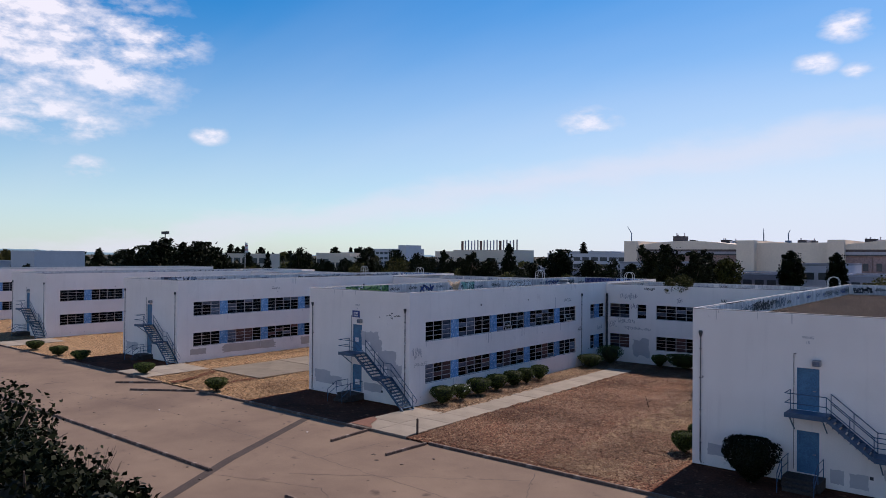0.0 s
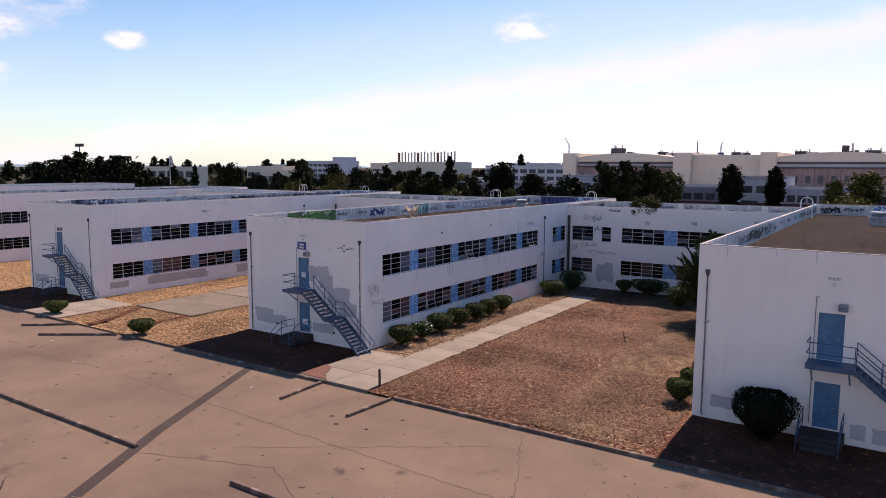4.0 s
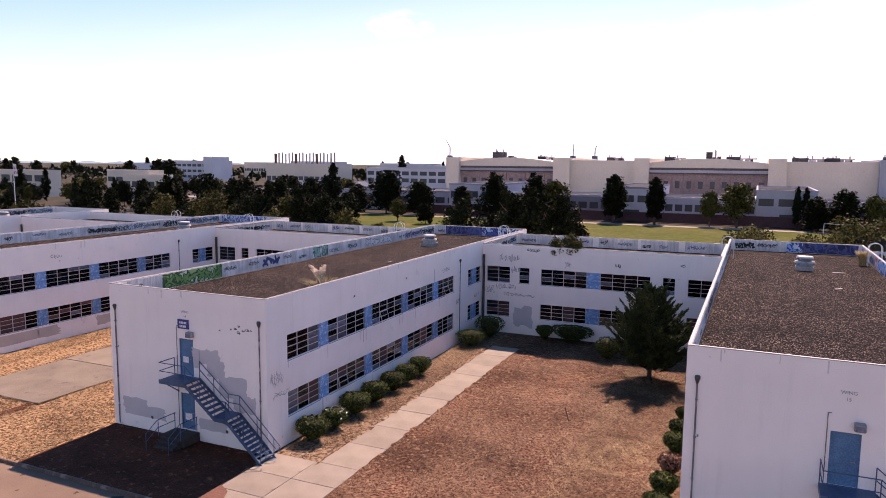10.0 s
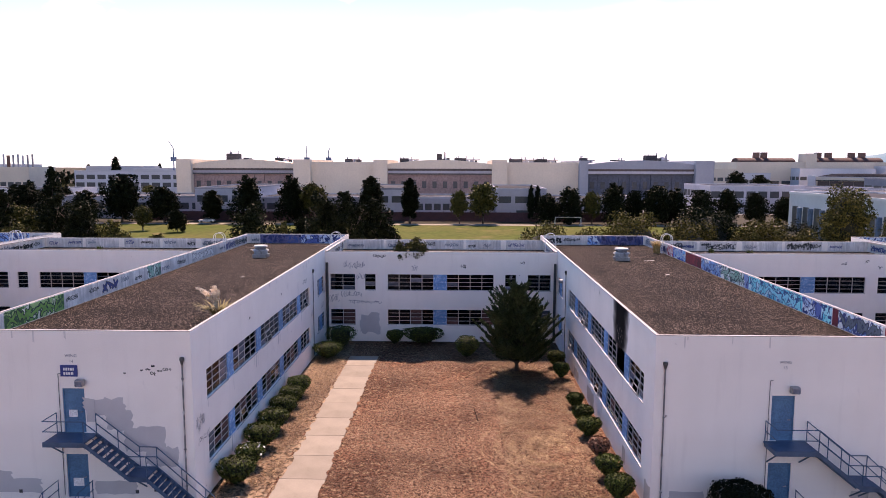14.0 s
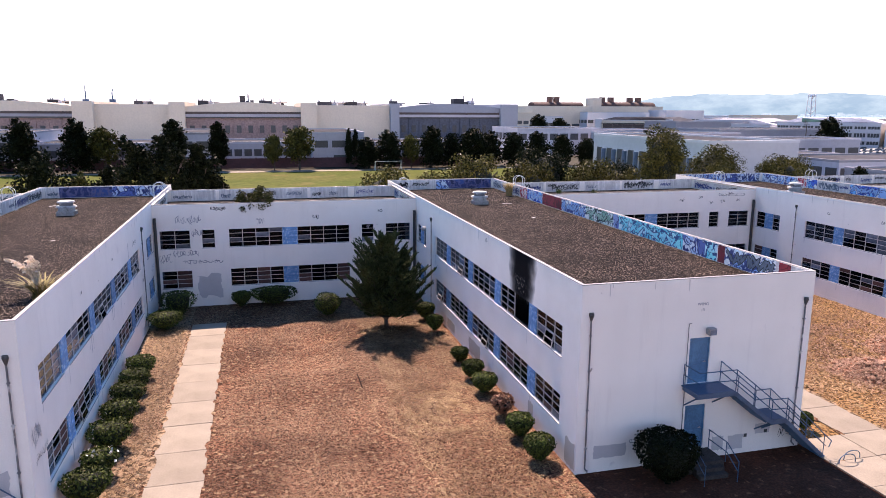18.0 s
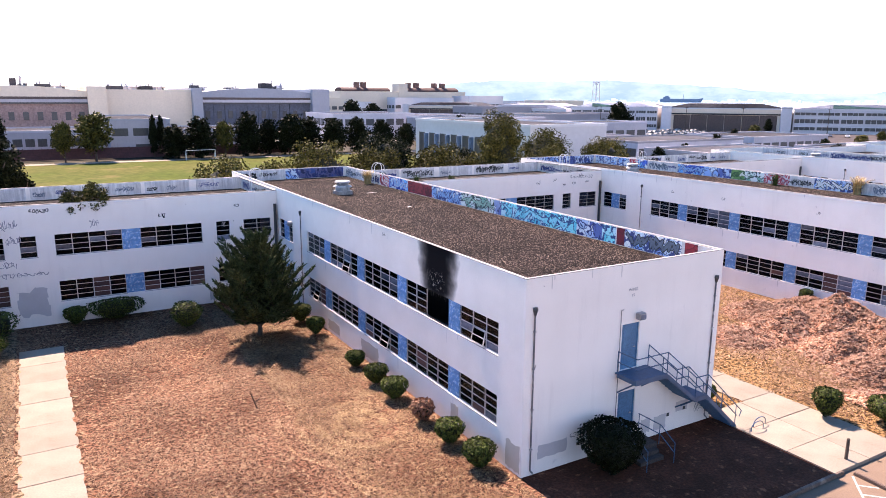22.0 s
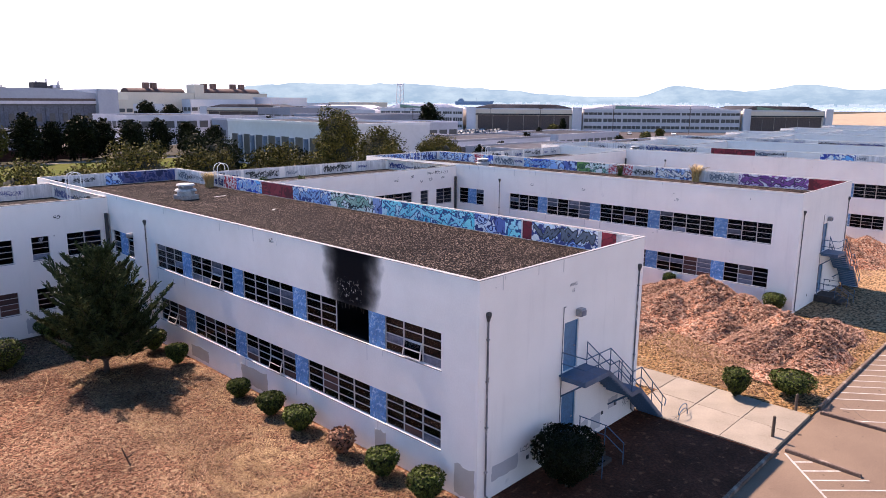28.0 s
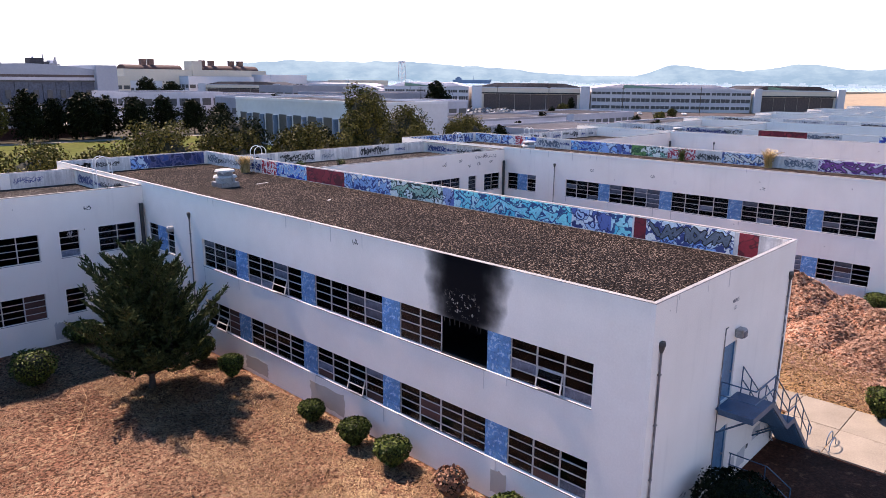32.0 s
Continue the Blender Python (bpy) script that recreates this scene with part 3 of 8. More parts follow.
M_olive = leaf_mat("olive_tree_leaves", (0.012, 0.014, 0.0045), (0.120, 0.108, 0.030), 0.04)
M_plume = leaf_mat("pampas_plume", (0.60, 0.47, 0.35), (0.86, 0.74, 0.60), 0.1)
# near-black green that paints the shade inside a crown
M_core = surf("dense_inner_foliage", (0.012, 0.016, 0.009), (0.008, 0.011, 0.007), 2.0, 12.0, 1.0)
M_cream = surf("cream_hangar_wall", (0.756, 0.647, 0.527), (0.671, 0.573, 0.473), 0.06, 1.2, 0.9, bump=0.0, streak=((0.439, 0.366, 0.308), 0.3), grit=(0.9, 1.05))
M_rose = surf("rose_hangar_door", (0.365, 0.25, 0.236), (0.284, 0.196, 0.186), 0.1, 1.5, 0.85, bump=0.0)
M_farwhite = surf("far_white_wall", (0.515, 0.493, 0.526), (0.381, 0.37, 0.414), 0.05, 1.0, 0.9, bump=0.0, rnd=0.32, streak=((0.269, 0.235, 0.246), 0.4), grit=(0.9, 1.05))
M_farroof = surf("far_grey_roof", (0.08, 0.0784, 0.088), (0.04, 0.04, 0.0464), 0.06, 0.8, 0.95, bump=0.0, rnd=0.3)
M_farpale = surf("far_pale_wall", (0.64, 0.63, 0.66), (0.55, 0.54, 0.57), 0.05, 1.0, 0.9, bump=0.0, rnd=0.1, grit=(0.92, 1.04))
M_faint = surf("faint_scraped_line", (0.184, 0.139, 0.112), (0.136, 0.0986, 0.0782), 2.0, 8.0, 0.9)
# ship colour lightened and blued to paint the haze before it
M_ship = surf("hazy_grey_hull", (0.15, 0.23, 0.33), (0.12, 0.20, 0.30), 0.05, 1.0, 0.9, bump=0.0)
M_fardark = surf("far_dark_glazing", (0.06, 0.065, 0.075), (0.04, 0.045, 0.05), 0.3, 3.0, 0.35, bump=0.0)
M_farblue = surf("far_blue_column", (0.09, 0.15, 0.25), (0.06, 0.11, 0.19), 0.3, 3.0, 0.6, bump=0.0)
M_rust = surf("rust_brown_tank", (0.20, 0.105, 0.085), (0.14, 0.075, 0.06), 0.3, 3.0, 0.8, bump=0.0)
M_barrel = surf("brown_sheet_roof", (0.085, 0.040, 0.034), (0.055, 0.027, 0.025), 0.2, 3.0, 0.85, bump=0.0)
M_browndoor = surf("brown_hangar_door", (0.12, 0.085, 0.075), (0.09, 0.065, 0.06), 0.1, 2.0, 0.85, bump=0.0)
M_green = surf("green_gable_glass", (0.05, 0.15, 0.12), (0.03, 0.09, 0.08), 0.3, 3.0, 0.4, bump=0.0)
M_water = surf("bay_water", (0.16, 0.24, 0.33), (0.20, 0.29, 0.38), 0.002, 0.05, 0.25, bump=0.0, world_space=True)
# distance haze is painted as emission: the hills glow pale blue
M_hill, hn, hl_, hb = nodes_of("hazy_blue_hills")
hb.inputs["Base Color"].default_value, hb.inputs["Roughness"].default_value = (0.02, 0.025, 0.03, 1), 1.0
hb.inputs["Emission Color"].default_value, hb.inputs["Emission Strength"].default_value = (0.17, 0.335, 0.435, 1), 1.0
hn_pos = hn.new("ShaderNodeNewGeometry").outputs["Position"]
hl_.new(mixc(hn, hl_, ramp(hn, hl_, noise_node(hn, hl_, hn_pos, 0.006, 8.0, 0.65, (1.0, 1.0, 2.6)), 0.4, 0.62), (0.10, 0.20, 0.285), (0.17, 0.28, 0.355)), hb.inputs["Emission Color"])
# town walls glow too, in place of haze over them
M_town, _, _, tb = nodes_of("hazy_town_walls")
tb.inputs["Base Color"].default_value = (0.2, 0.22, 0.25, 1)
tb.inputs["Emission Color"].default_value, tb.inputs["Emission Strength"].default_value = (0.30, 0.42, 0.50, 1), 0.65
for q in (M_farroof, M_farwhite, M_farpale, M_cream, M_ground):
    q.node_tree.nodes["Principled BSDF"].inputs["Specular IOR Level"].default_value = 0.06
for q in (M_soil_shade, M_lawn, M_straw, M_weedy, M_chips, M_pale, M_roof, M_roof2, M_grass, M_carpark):
    q.node_tree.nodes["Principled BSDF"].inputs["Specular IOR Level"].default_value = 0.05
for q in (M_asphalt, M_conc, M_pad, M_shadeconc, M_trench, M_kerb):
    q.node_tree.nodes["Principled BSDF"].inputs["Specular IOR Level"].default_value = 0.2
M_maroon = surf("maroon_fence", (0.10, 0.04, 0.045), (0.07, 0.03, 0.035), 0.3, 3.0, 0.8, bump=0.0)
M_mur = {
    "red": mural_mat("red_mural", (0.507, 0.029, 0.0435), (0.609, 0.0435, 0.058), (0.362, 0.029, 0.0435), (0.797, 0.725, 0.725)),
    "blue": mural_mat("blue_mural", (0.058, 0.189, 0.725), (0.145, 0.507, 0.85), (0.797, 0.85, 0.85), (0.029, 0.058, 0.319)),
    "maroon": mural_mat("maroon_mural", (0.29, 0.0217, 0.0362), (0.348, 0.029, 0.0435), (0.217, 0.0145, 0.029), (0.131, 0.0145, 0.0217), 0.8),
    "bluewhite": mural_mat("blue_on_white_mural", (0.84, 0.84, 0.84), (0.62, 0.74, 0.85), (0.28, 0.50, 0.84), (0.05, 0.07, 0.22), 1.1),
    "greenwhite": mural_mat("green_on_white_mural", (0.80, 0.84, 0.81), (0.62, 0.76, 0.70), (0.20, 0.45, 0.36), (0.04, 0.06, 0.06), 1.1),
    "cyan": mural_mat("turquoise_mural", (0.07, 0.66, 0.80), (0.20, 0.80, 0.86), (0.50, 0.80, 0.88), (0.03, 0.09, 0.24), 1.2),
    "navy": mural_mat("navy_and_white_mural", (0.72, 0.78, 0.85), (0.46, 0.60, 0.82), (0.10, 0.16, 0.45), (0.03, 0.04, 0.16), 1.2),
    "grey": mural_mat("grey_block_mural", (0.797, 0.783, 0.812), (0.174, 0.217, 0.29), (0.232, 0.29, 0.377), (0.0435, 0.0435, 0.0725), 0.9),
    "green": mural_mat("green_mural", (0.66, 0.70, 0.62), (0.30, 0.48, 0.20), (0.12, 0.30, 0.08), (0.03, 0.10, 0.04), 1.1),
    "violet": mural_mat("violet_mural", (0.174, 0.0435, 0.232), (0.319, 0.087, 0.348), (0.116, 0.029, 0.174), (0.797, 0.725, 0.797), 1.1),
    "pale": faded_mat("faded_parapet_paint", (0.78, 0.75, 0.74), (0.60, 0.575, 0.575)),
    "bluedark": mural_mat("dark_blue_mural", (0.03, 0.04, 0.14), (0.04, 0.08, 0.26), (0.025, 0.03, 0.09), (0.12, 0.12, 0.25), 0.9),
}
M_slate = surf("slate_spray", (0.10, 0.13, 0.18), (0.16, 0.20, 0.26), 2.0, 12.0, 0.7)
M_skyblue = surf("sky_blue_spray", (0.30, 0.50, 0.75), (0.16, 0.34, 0.66), 2.0, 12.0, 0.7)
M_mint = surf("mint_spray", (0.45, 0.62, 0.52), (0.16, 0.36, 0.28), 2.0, 12.0, 0.7)
M_turq = surf("turquoise_spray", (0.12, 0.70, 0.80), (0.30, 0.72, 0.84), 1.2, 12.0, 0.7)
M_lime = surf("lime_spray", (0.16, 0.38, 0.08), (0.08, 0.24, 0.05), 2.0, 12.0, 0.7)
M_purple = surf("violet_spray", (0.20, 0.05, 0.24), (0.32, 0.12, 0.36), 2.0, 12.0, 0.7)
M_redp = surf("red_spray", (0.45, 0.03, 0.06), (0.60, 0.10, 0.16), 2.0, 12.0, 0.7)


# ---- building blocks ----
RNG = random.Random(7)


def thing(name, at, label, category, group="", kind="", turn=0.0):
    ob = new(name)
    ob.matrix_basis = pose(*at, 0, 0, turn)
    ob.empty_display_size = 0.3
    return tagged(ob, label, category, group, kind)


def part(name, bm, material, parent=None, label="", smooth=False):
    me = bpy.data.meshes.new(name)
    bm.to_mesh(me)
    bm.free()
    if smooth:
        for p in me.polygons:
            p.use_smooth = True
    me.materials.append(material)
    ob = new(name, me)
    ob.parent = parent
    if label:
        ob["label"] = label
    return ob


def raw(name, verts, faces, material, parent=None, label=""):
    me = bpy.data.meshes.new(name)
    me.from_pydata(verts, [], faces)
    me.materials.append(material)
    ob = new(name, me)
    ob.parent = parent
    if label:
        ob["label"] = label
    return ob


def again(ob, parent, m):
    """Another object on the same mesh."""
    o = new(ob.name.split(".")[0], ob.data)
    o.parent, o.matrix_basis = parent, m
    return o


def box(bm, x0, x1, y0, y1, z0, z1, m=None):
    c = [(x, y, z) for x in (x0, x1) for y in (y0, y1) for z in (z0, z1)]
    v = [bm.verts.new(m @ Vector(p) if m else p) for p in c]
    for f in ((0, 1, 3, 2), (4, 6, 7, 5), (0, 4, 5, 1), (2, 3, 7, 6), (0, 2, 6, 4), (1, 5, 7, 3)):
        bm.faces.new([v[i] for i in f])
    return v


def rod(bm, p, q, r, n=6, r2=None):
    p, q = Vector(p), Vector(q)
    r2 = r if r2 is None else r2
    d = (q - p).normalized()
    a = d.orthogonal().normalized()
    b = d.cross(a)
    lo = [bm.verts.new(p + (a * math.cos(t) + b * math.sin(t)) * r) for t in (2 * math.pi * k / n for k in range(n))]
    hi = [bm.verts.new(q + (a * math.cos(t) + b * math.sin(t)) * r2) for t in (2 * math.pi * k / n for k in range(n))]
    for k in range(n):
        bm.faces.new((lo[k], lo[(k + 1) % n], hi[(k + 1) % n], hi[k]))
    bm.faces.new(lo[::-1])
    bm.faces.new(hi)


def pipe_run(bm, pts, r, n=6):
    for a, b in zip(pts, pts[1:]):
        rod(bm, a, b, r, n)


def tidy(bm):
    bmesh.ops.recalc_face_normals(bm, faces=bm.faces)
    return bm


def holed_wall(length, height, thick, holes, m):
    """A wall in (along, up, inwards) with openings that go right through it."""
    us = sorted({0.0, length, *[h[0] for h in holes], *[h[1] for h in holes]})
    vs = sorted({0.0, height, *[h[2] for h in holes], *[h[3] for h in holes]})
    bm = bmesh.new()
    made = {}

    def vert(i, j, w):
        if (i, j, w) not in made:
            made[i, j, w] = bm.verts.new(m @ Vector((us[i], vs[j], w)))
        return made[i, j, w]

    def solid(i, j):
        if not (0 <= i < len(us) - 1 and 0 <= j < len(vs) - 1):
            return False
        u, v = (us[i] + us[i + 1]) / 2, (vs[j] + vs[j + 1]) / 2
        return not any(h[0] < u < h[1] and h[2] < v < h[3] for h in holes)
    for i in range(len(us) - 1):
        for j in range(len(vs) - 1):
            if not solid(i, j):
                continue
            for w in (0.0, thick):
                bm.faces.new([vert(i, j, w), vert(i + 1, j, w), vert(i + 1, j + 1, w), vert(i, j + 1, w)])
            for di, dj, e in ((-1, 0, ((i, j), (i, j + 1))), (1, 0, ((i + 1, j), (i + 1, j + 1))), (0, -1, ((i, j), (i + 1, j))), (0, 1, ((i, j + 1), (i + 1, j + 1)))):
                if not solid(i + di, j + dj):
                    (a, b), (c, d) = e
                    bm.faces.new([vert(a, b, 0.0), vert(c, d, 0.0), vert(c, d, thick), vert(a, b, thick)])
    return tidy(bm)


def face_matrix(kind, wide):
    """(along, up, inwards) of a face of a block that is `wide` across, to the block's own axes."""
    cols = {"front": ((1, 0, 0), (0, 0, 1), (0, 1, 0), (0, 0, 0)), "left": ((0, 1, 0), (0, 0, 1), (1, 0, 0), (0, 0, 0)),
            "right": ((0, 1, 0), (0, 0, 1), (-1, 0, 0), (wide, 0, 0)), "back": ((1, 0, 0), (0, 0, 1), (0, -1, 0), (0, wide, 0))}[kind]
    return Matrix([[cols[c][r] for c in range(4)] for r in range(3)] + [[0, 0, 0, 1]])


PANES = {}


def pane_mesh(w, h, material):
    key = (round(w, 2), round(h, 2), material.name)
    if key not in PANES:
        bm = bmesh.new()
        box(bm, -w / 2, w / 2, -0.004, 0.004, -h / 2, h / 2)
        me = bpy.data.meshes.new("pane")
        bm.to_mesh(me)
        bm.free()
        me.materials.append(material)
        PANES[key] = me
    return PANES[key]


def steel_window(parent, m, side, u0, u1, v0, v1, cols, rows=4, boards=0.06, skip=(), split=True):
    """A steel window with `cols` sashes of `rows` panes, its sill and every pane."""
    cw, rh = (u1 - u0) / cols, (v1 - v0) / rows
    keep = [c for c in range(cols) if c not in skip]
    a, b = u0 + keep[0] * cw, u0 + (keep[-1] + 1) * cw
    lights = [(c * cw - keep[0] * cw + 0.03, (c + 1) * cw - keep[0] * cw - 0.03, r * rh + 0.018, (r + 1) * rh - 0.018) for c in keep for r in range(rows)]
    bm = holed_wall(b - a, v1 - v0, 0.05, lights, m @ Matrix.Translation((a, v0, 0.10)))
    win = part("window", tidy(bm), M_frame, parent)
    bm = bmesh.new()
    box(bm, u0 - 0.03, u1 + 0.03, v0 - 0.04, v0 - 0.003, -0.012, 0.095)
    bm.transform(m)
    part("sill", tidy(bm), M_coping, win)
    turn = 0 if side in ("front", "back") else 90
    rest = bmesh.new()
    for c in keep:
        whole = RNG.random()
        for r in range(rows):
            x = RNG.random()
            mat = M_glass
            if whole < boards or x < boards * 0.4:
                mat = M_ply
            elif whole < boards + 0.05 or x < 0.13:
                mat = M_dirty
            elif x > 0.975:
                continue
            at = m @ Vector((u0 + (c + 0.5) * cw, v0 + (r + 0.5) * rh, 0.125))
            if split:
                p = new("pane", pane_mesh(cw - 0.058, rh - 0.034, mat))
                p.parent, p.matrix_basis = win, pose(*at, 0, 0, turn)
            else:
                box(rest, u0 + c * cw + 0.03, u0 + (c + 1) * cw - 0.03, v0 + r * rh, v0 + (r + 1) * rh, 0.121, 0.129)
    if not split:
        rest.transform(m)
        part("glazing", tidy(rest), M_glass, win)
    else:
        rest.free()
    return win


def open_sash(win, m, u0, u1, v, h, swing):
    """One hopper sash that hangs open, hinged at its top."""
    turn = m @ Matrix.Translation((0, v, 0.1)) @ Matrix.Rotation(radians(-0.6 * swing), 4, "X")
    bm = bmesh.new()
    for a, b, c, d in ((u0, u1, 0, 0.045), (u0, u1, h - 0.045, h), (u0, u0 + 0.045, 0.045, h - 0.045), (u1 - 0.045, u1, 0.045, h - 0.045), (u0 + 0.045, u1 - 0.045, h / 2 - 0.02, h / 2 + 0.02)):
        box(bm, a, b, -d, -c, -0.02, 0.02)
    bm.transform(turn)
    s = part("open_sash", tidy(bm), M_frame, win, "open hopper sash with dusty glass")
    for c, d in ((0.045, h / 2 - 0.02), (h / 2 + 0.02, h - 0.045)):
        bm = bmesh.new()
        box(bm, u0 + 0.045, u1 - 0.045, -d, -c, -0.004, 0.004)
        bm.transform(turn)
        part("pane", tidy(bm), M_glass, s)


def panel_blocks(w, h):
    bm = bmesh.new()
    bmesh.ops.create_grid(bm, x_segments=2, y_segments=4, size=0.5)
    bm.transform(Matrix([[w, 0, 0, 0], [0, 0, 1, 0], [0, h, 0, 0], [0, 0, 0, 1]]))
    got = bmesh.ops.extrude_face_region(bm, geom=bm.faces[:])
    for v in got["geom"]:
        if isinstance(v, bmesh.types.BMVert):
            v.co.y -= 0.03
    tidy(bm)
    front = [f for f in bm.faces if f.normal.y < -0.9]
    bmesh.ops.inset_individual(bm, faces=front, thickness=0.025, depth=0.02)
    me = bpy.data.meshes.new("infill_panel")
    bm.to_mesh(me)
    bm.free()
    me.materials.append(M_bluepanel)
    return me


PANELS = {}


def infill(parent, m, side, u0, u1, v0, v1):
    key = (round(u1 - u0, 2), round(v1 - v0, 2))
    if key not in PANELS:
        PANELS[key] = panel_blocks(*key)
    o = new("infill_panel", PANELS[key])
    at = m @ Vector(((u0 + u1) / 2, (v0 + v1) / 2, 0.09))
    o.parent, o.matrix_basis = parent, pose(*at, 0, 0, {"front": 0, "left": -90, "right": 90}[side])


def blot(m, u0, u1, v0, v1, seed, notch=0.0):
    """A painted-over patch: a thin sheet with an uneven outline, in (along, up)."""
    r = random.Random(seed)
    pts = []
    for k in range(28):
        t = k / 28 * 4
        s, f = int(t), t % 1
        e = [(f, 0), (1, f), (1 - f, 1), (0, 1 - f)][s]
        j = 0.03 + notch
        pts.append((u0 + (u1 - u0) * (e[0] + r.uniform(-j, j) * 0.5), v0 + (v1 - v0) * (e[1] + r.uniform(-j, j))))
    bm = bmesh.new()
    lo = [bm.verts.new((u, v, -0.001)) for u, v in pts]
    hi = [bm.verts.new((u, v, -0.005)) for u, v in pts]
    bm.faces.new(hi)
    for k in range(28):
        bm.faces.new((lo[k], lo[(k + 1) % 28], hi[(k + 1) % 28], hi[k]))
    bm.transform(m)
    return tidy(bm)


def scrawl(m, u, v, w, h, strokes, seed, wide=0.03, depth=-0.006):
    """One running line of spray paint that spells nothing."""
    r = random.Random(seed)
    pts = []
    for s in range(strokes):
        cx, cy, a = u + w * (s + 0.5) / strokes, v + h * r.uniform(0.4, 0.6), r.uniform(0, 6.3)
        for k in range(r.randint(4, 6)):
            a += r.uniform(0.7, 1.9)
            pts.append(Vector((cx + math.cos(a) * w / strokes * r.uniform(0.25, 0.55), cy + math.sin(a) * h * r.uniform(0.2, 0.5), depth)))
    bm = bmesh.new()
    last = None
    for k, p in enumerate(pts):
        d = (pts[min(k + 1, len(pts) - 1)] - pts[max(k - 1, 0)])
        side = Vector((-d.y, d.x, 0)).normalized() * wide * r.uniform(0.15, 0.5)
        now = (bm.verts.new(p - side), bm.verts.new(p + side))
        if last:
            bm.faces.new((last[0], now[0], now[1], last[1]))
        last = now
    bm.transform(m)
    return bm


def mural(parent, name, m, u0, u1, v0, v1, material, label):
    bm = bmesh.new()
    box(bm, u0, u1, v0, v1, -0.012, -0.002)
    bm.transform(m)
    return part(name, tidy(bm), material, parent, label)


def bars_text(m, u, v, w, h, rows, material, parent, name="lettering"):
    for r in range(rows):
        x = u
        while x < u + w - 0.02:
            d = RNG.uniform(0.14, 0.24) * w
            bm = bmesh.new()
            box(bm, x, min(u + w, x + d), v - r * h * 1.6 - h, v - r * h * 1.6, -0.022, -0.016)
            bm.transform(m)
            part(name, tidy(bm), material, parent)
            x += d + 0.06 * w


def words(text, size, material, parent, m):
    cu = bpy.data.curves.new("lettering", "FONT")
    cu.body, cu.size, cu.align_x, cu.extrude = text, size, "CENTER", 0.002
    cu.materials.append(material)
    ob = new("lettering", cu)
    ob.parent, ob.matrix_basis = parent, m
    return ob


# ---- ground ----
FRONT, TOP, ROOF, DEEP = 39.6, 8.64, 7.62, 46.6


def sheet(name, x0, x1, y0, y1, z, material, label, category, thick=0.3):
    bm = bmesh.new()
    box(bm, x0, x1, y0, y1, z - thick, z)
    return tagged(part(name, tidy(bm), material), label, category, kind="structure")


bm = bmesh.new()
bmesh.ops.create_grid(bm, x_segments=60, y_segments=60, size=4600)
bm.transform(Matrix.Translation((0, 0, -0.42)))
tagged(part("ground", bm, M_ground), "dusty tan and grey ground of a flat former airbase", "ground", kind="structure")
sheet("parking_lot", -190, 120, -40, 33.5, -0.13, M_asphalt, "sun-bleached cracked asphalt of an empty parking lot", "parking lot")


def lawn(x0, x1, y0, y1, material, label, seed, dips=0.05):
    nx, ny = int((x1 - x0) / 0.5), int((y1 - y0) / 0.5)
    r = Vector((seed * 3.1, seed * 7.7, 0))
    vs = []
    for j in range(ny + 1):
        for i in range(nx + 1):
            x, y = x0 + (x1 - x0) * i / nx, y0 + (y1 - y0) * j / ny
            vs.append((x, y, dips * (noise.noise(Vector((x * 0.35, y * 0.35, 0)) + r) + 0.6 * noise.noise(Vector((x * 1.3, y * 1.3, 0)) + r)) - 0.02))
    fs = [(j * (nx + 1) + i, j * (nx + 1) + i + 1, (j + 1) * (nx + 1) + i + 1, (j + 1) * (nx + 1) + i) for j in range(ny) for i in range(nx)]
    base = len(vs)
    vs += [(x0 + (x1 - x0) * i / nx, y0, -0.25) for i in range(nx + 1)]
    fs += [(base + i, base + i + 1, i + 1, i) for i in range(nx)]
    return tagged(raw("lawn", vs, fs, material), label, "lawn", kind="structure")


lawn(-32.6, -14.1, 33.22, 72.3, M_lawn, "patchy brown dried-out courtyard lawn", 1)
lawn(-35.5, -32.6, 33.22, 72.3, M_pale, "pale straw-covered bed between the wall and the walk", 7)
# strips before the end walls: wall shade put into the soil colour
lawn(-14.1, -2.2, 33.22, 39.7, M_soil_shade, "soil before the end wall, darkened for the wall's shade", 8)
lawn(-47.0, -35.5, 33.22, 39.7, M_soil_shade, "soil before the end wall, darkened for the wall's shade", 9)
lawn(-79.6, -68.1, 33.22, 39.7, M_soil_shade, "soil before the end wall, darkened for the wall's shade", 10)
lawn(-68.1, -47.0, 33.22, 72.3, M_straw, "dry straw-coloured yard with scraped tracks", 2, 0.09)
lawn(-2.2, 20.2, 33.22, 72.3, M_weedy, "dry straw-coloured yard strewn with wood chips", 3, 0.08)
lawn(-102, -79.6, 33.22, 72.3, M_straw, "dry straw-coloured yard between two wings", 4, 0.08)
lawn(-135, -102, 33.22, 72.3, M_straw, "dry straw-coloured yard between two wings", 5, 0.08)
lawn(20.2, 54, 33.22, 72.3, M_straw, "dry straw-coloured yard between two wings", 6, 0.08)


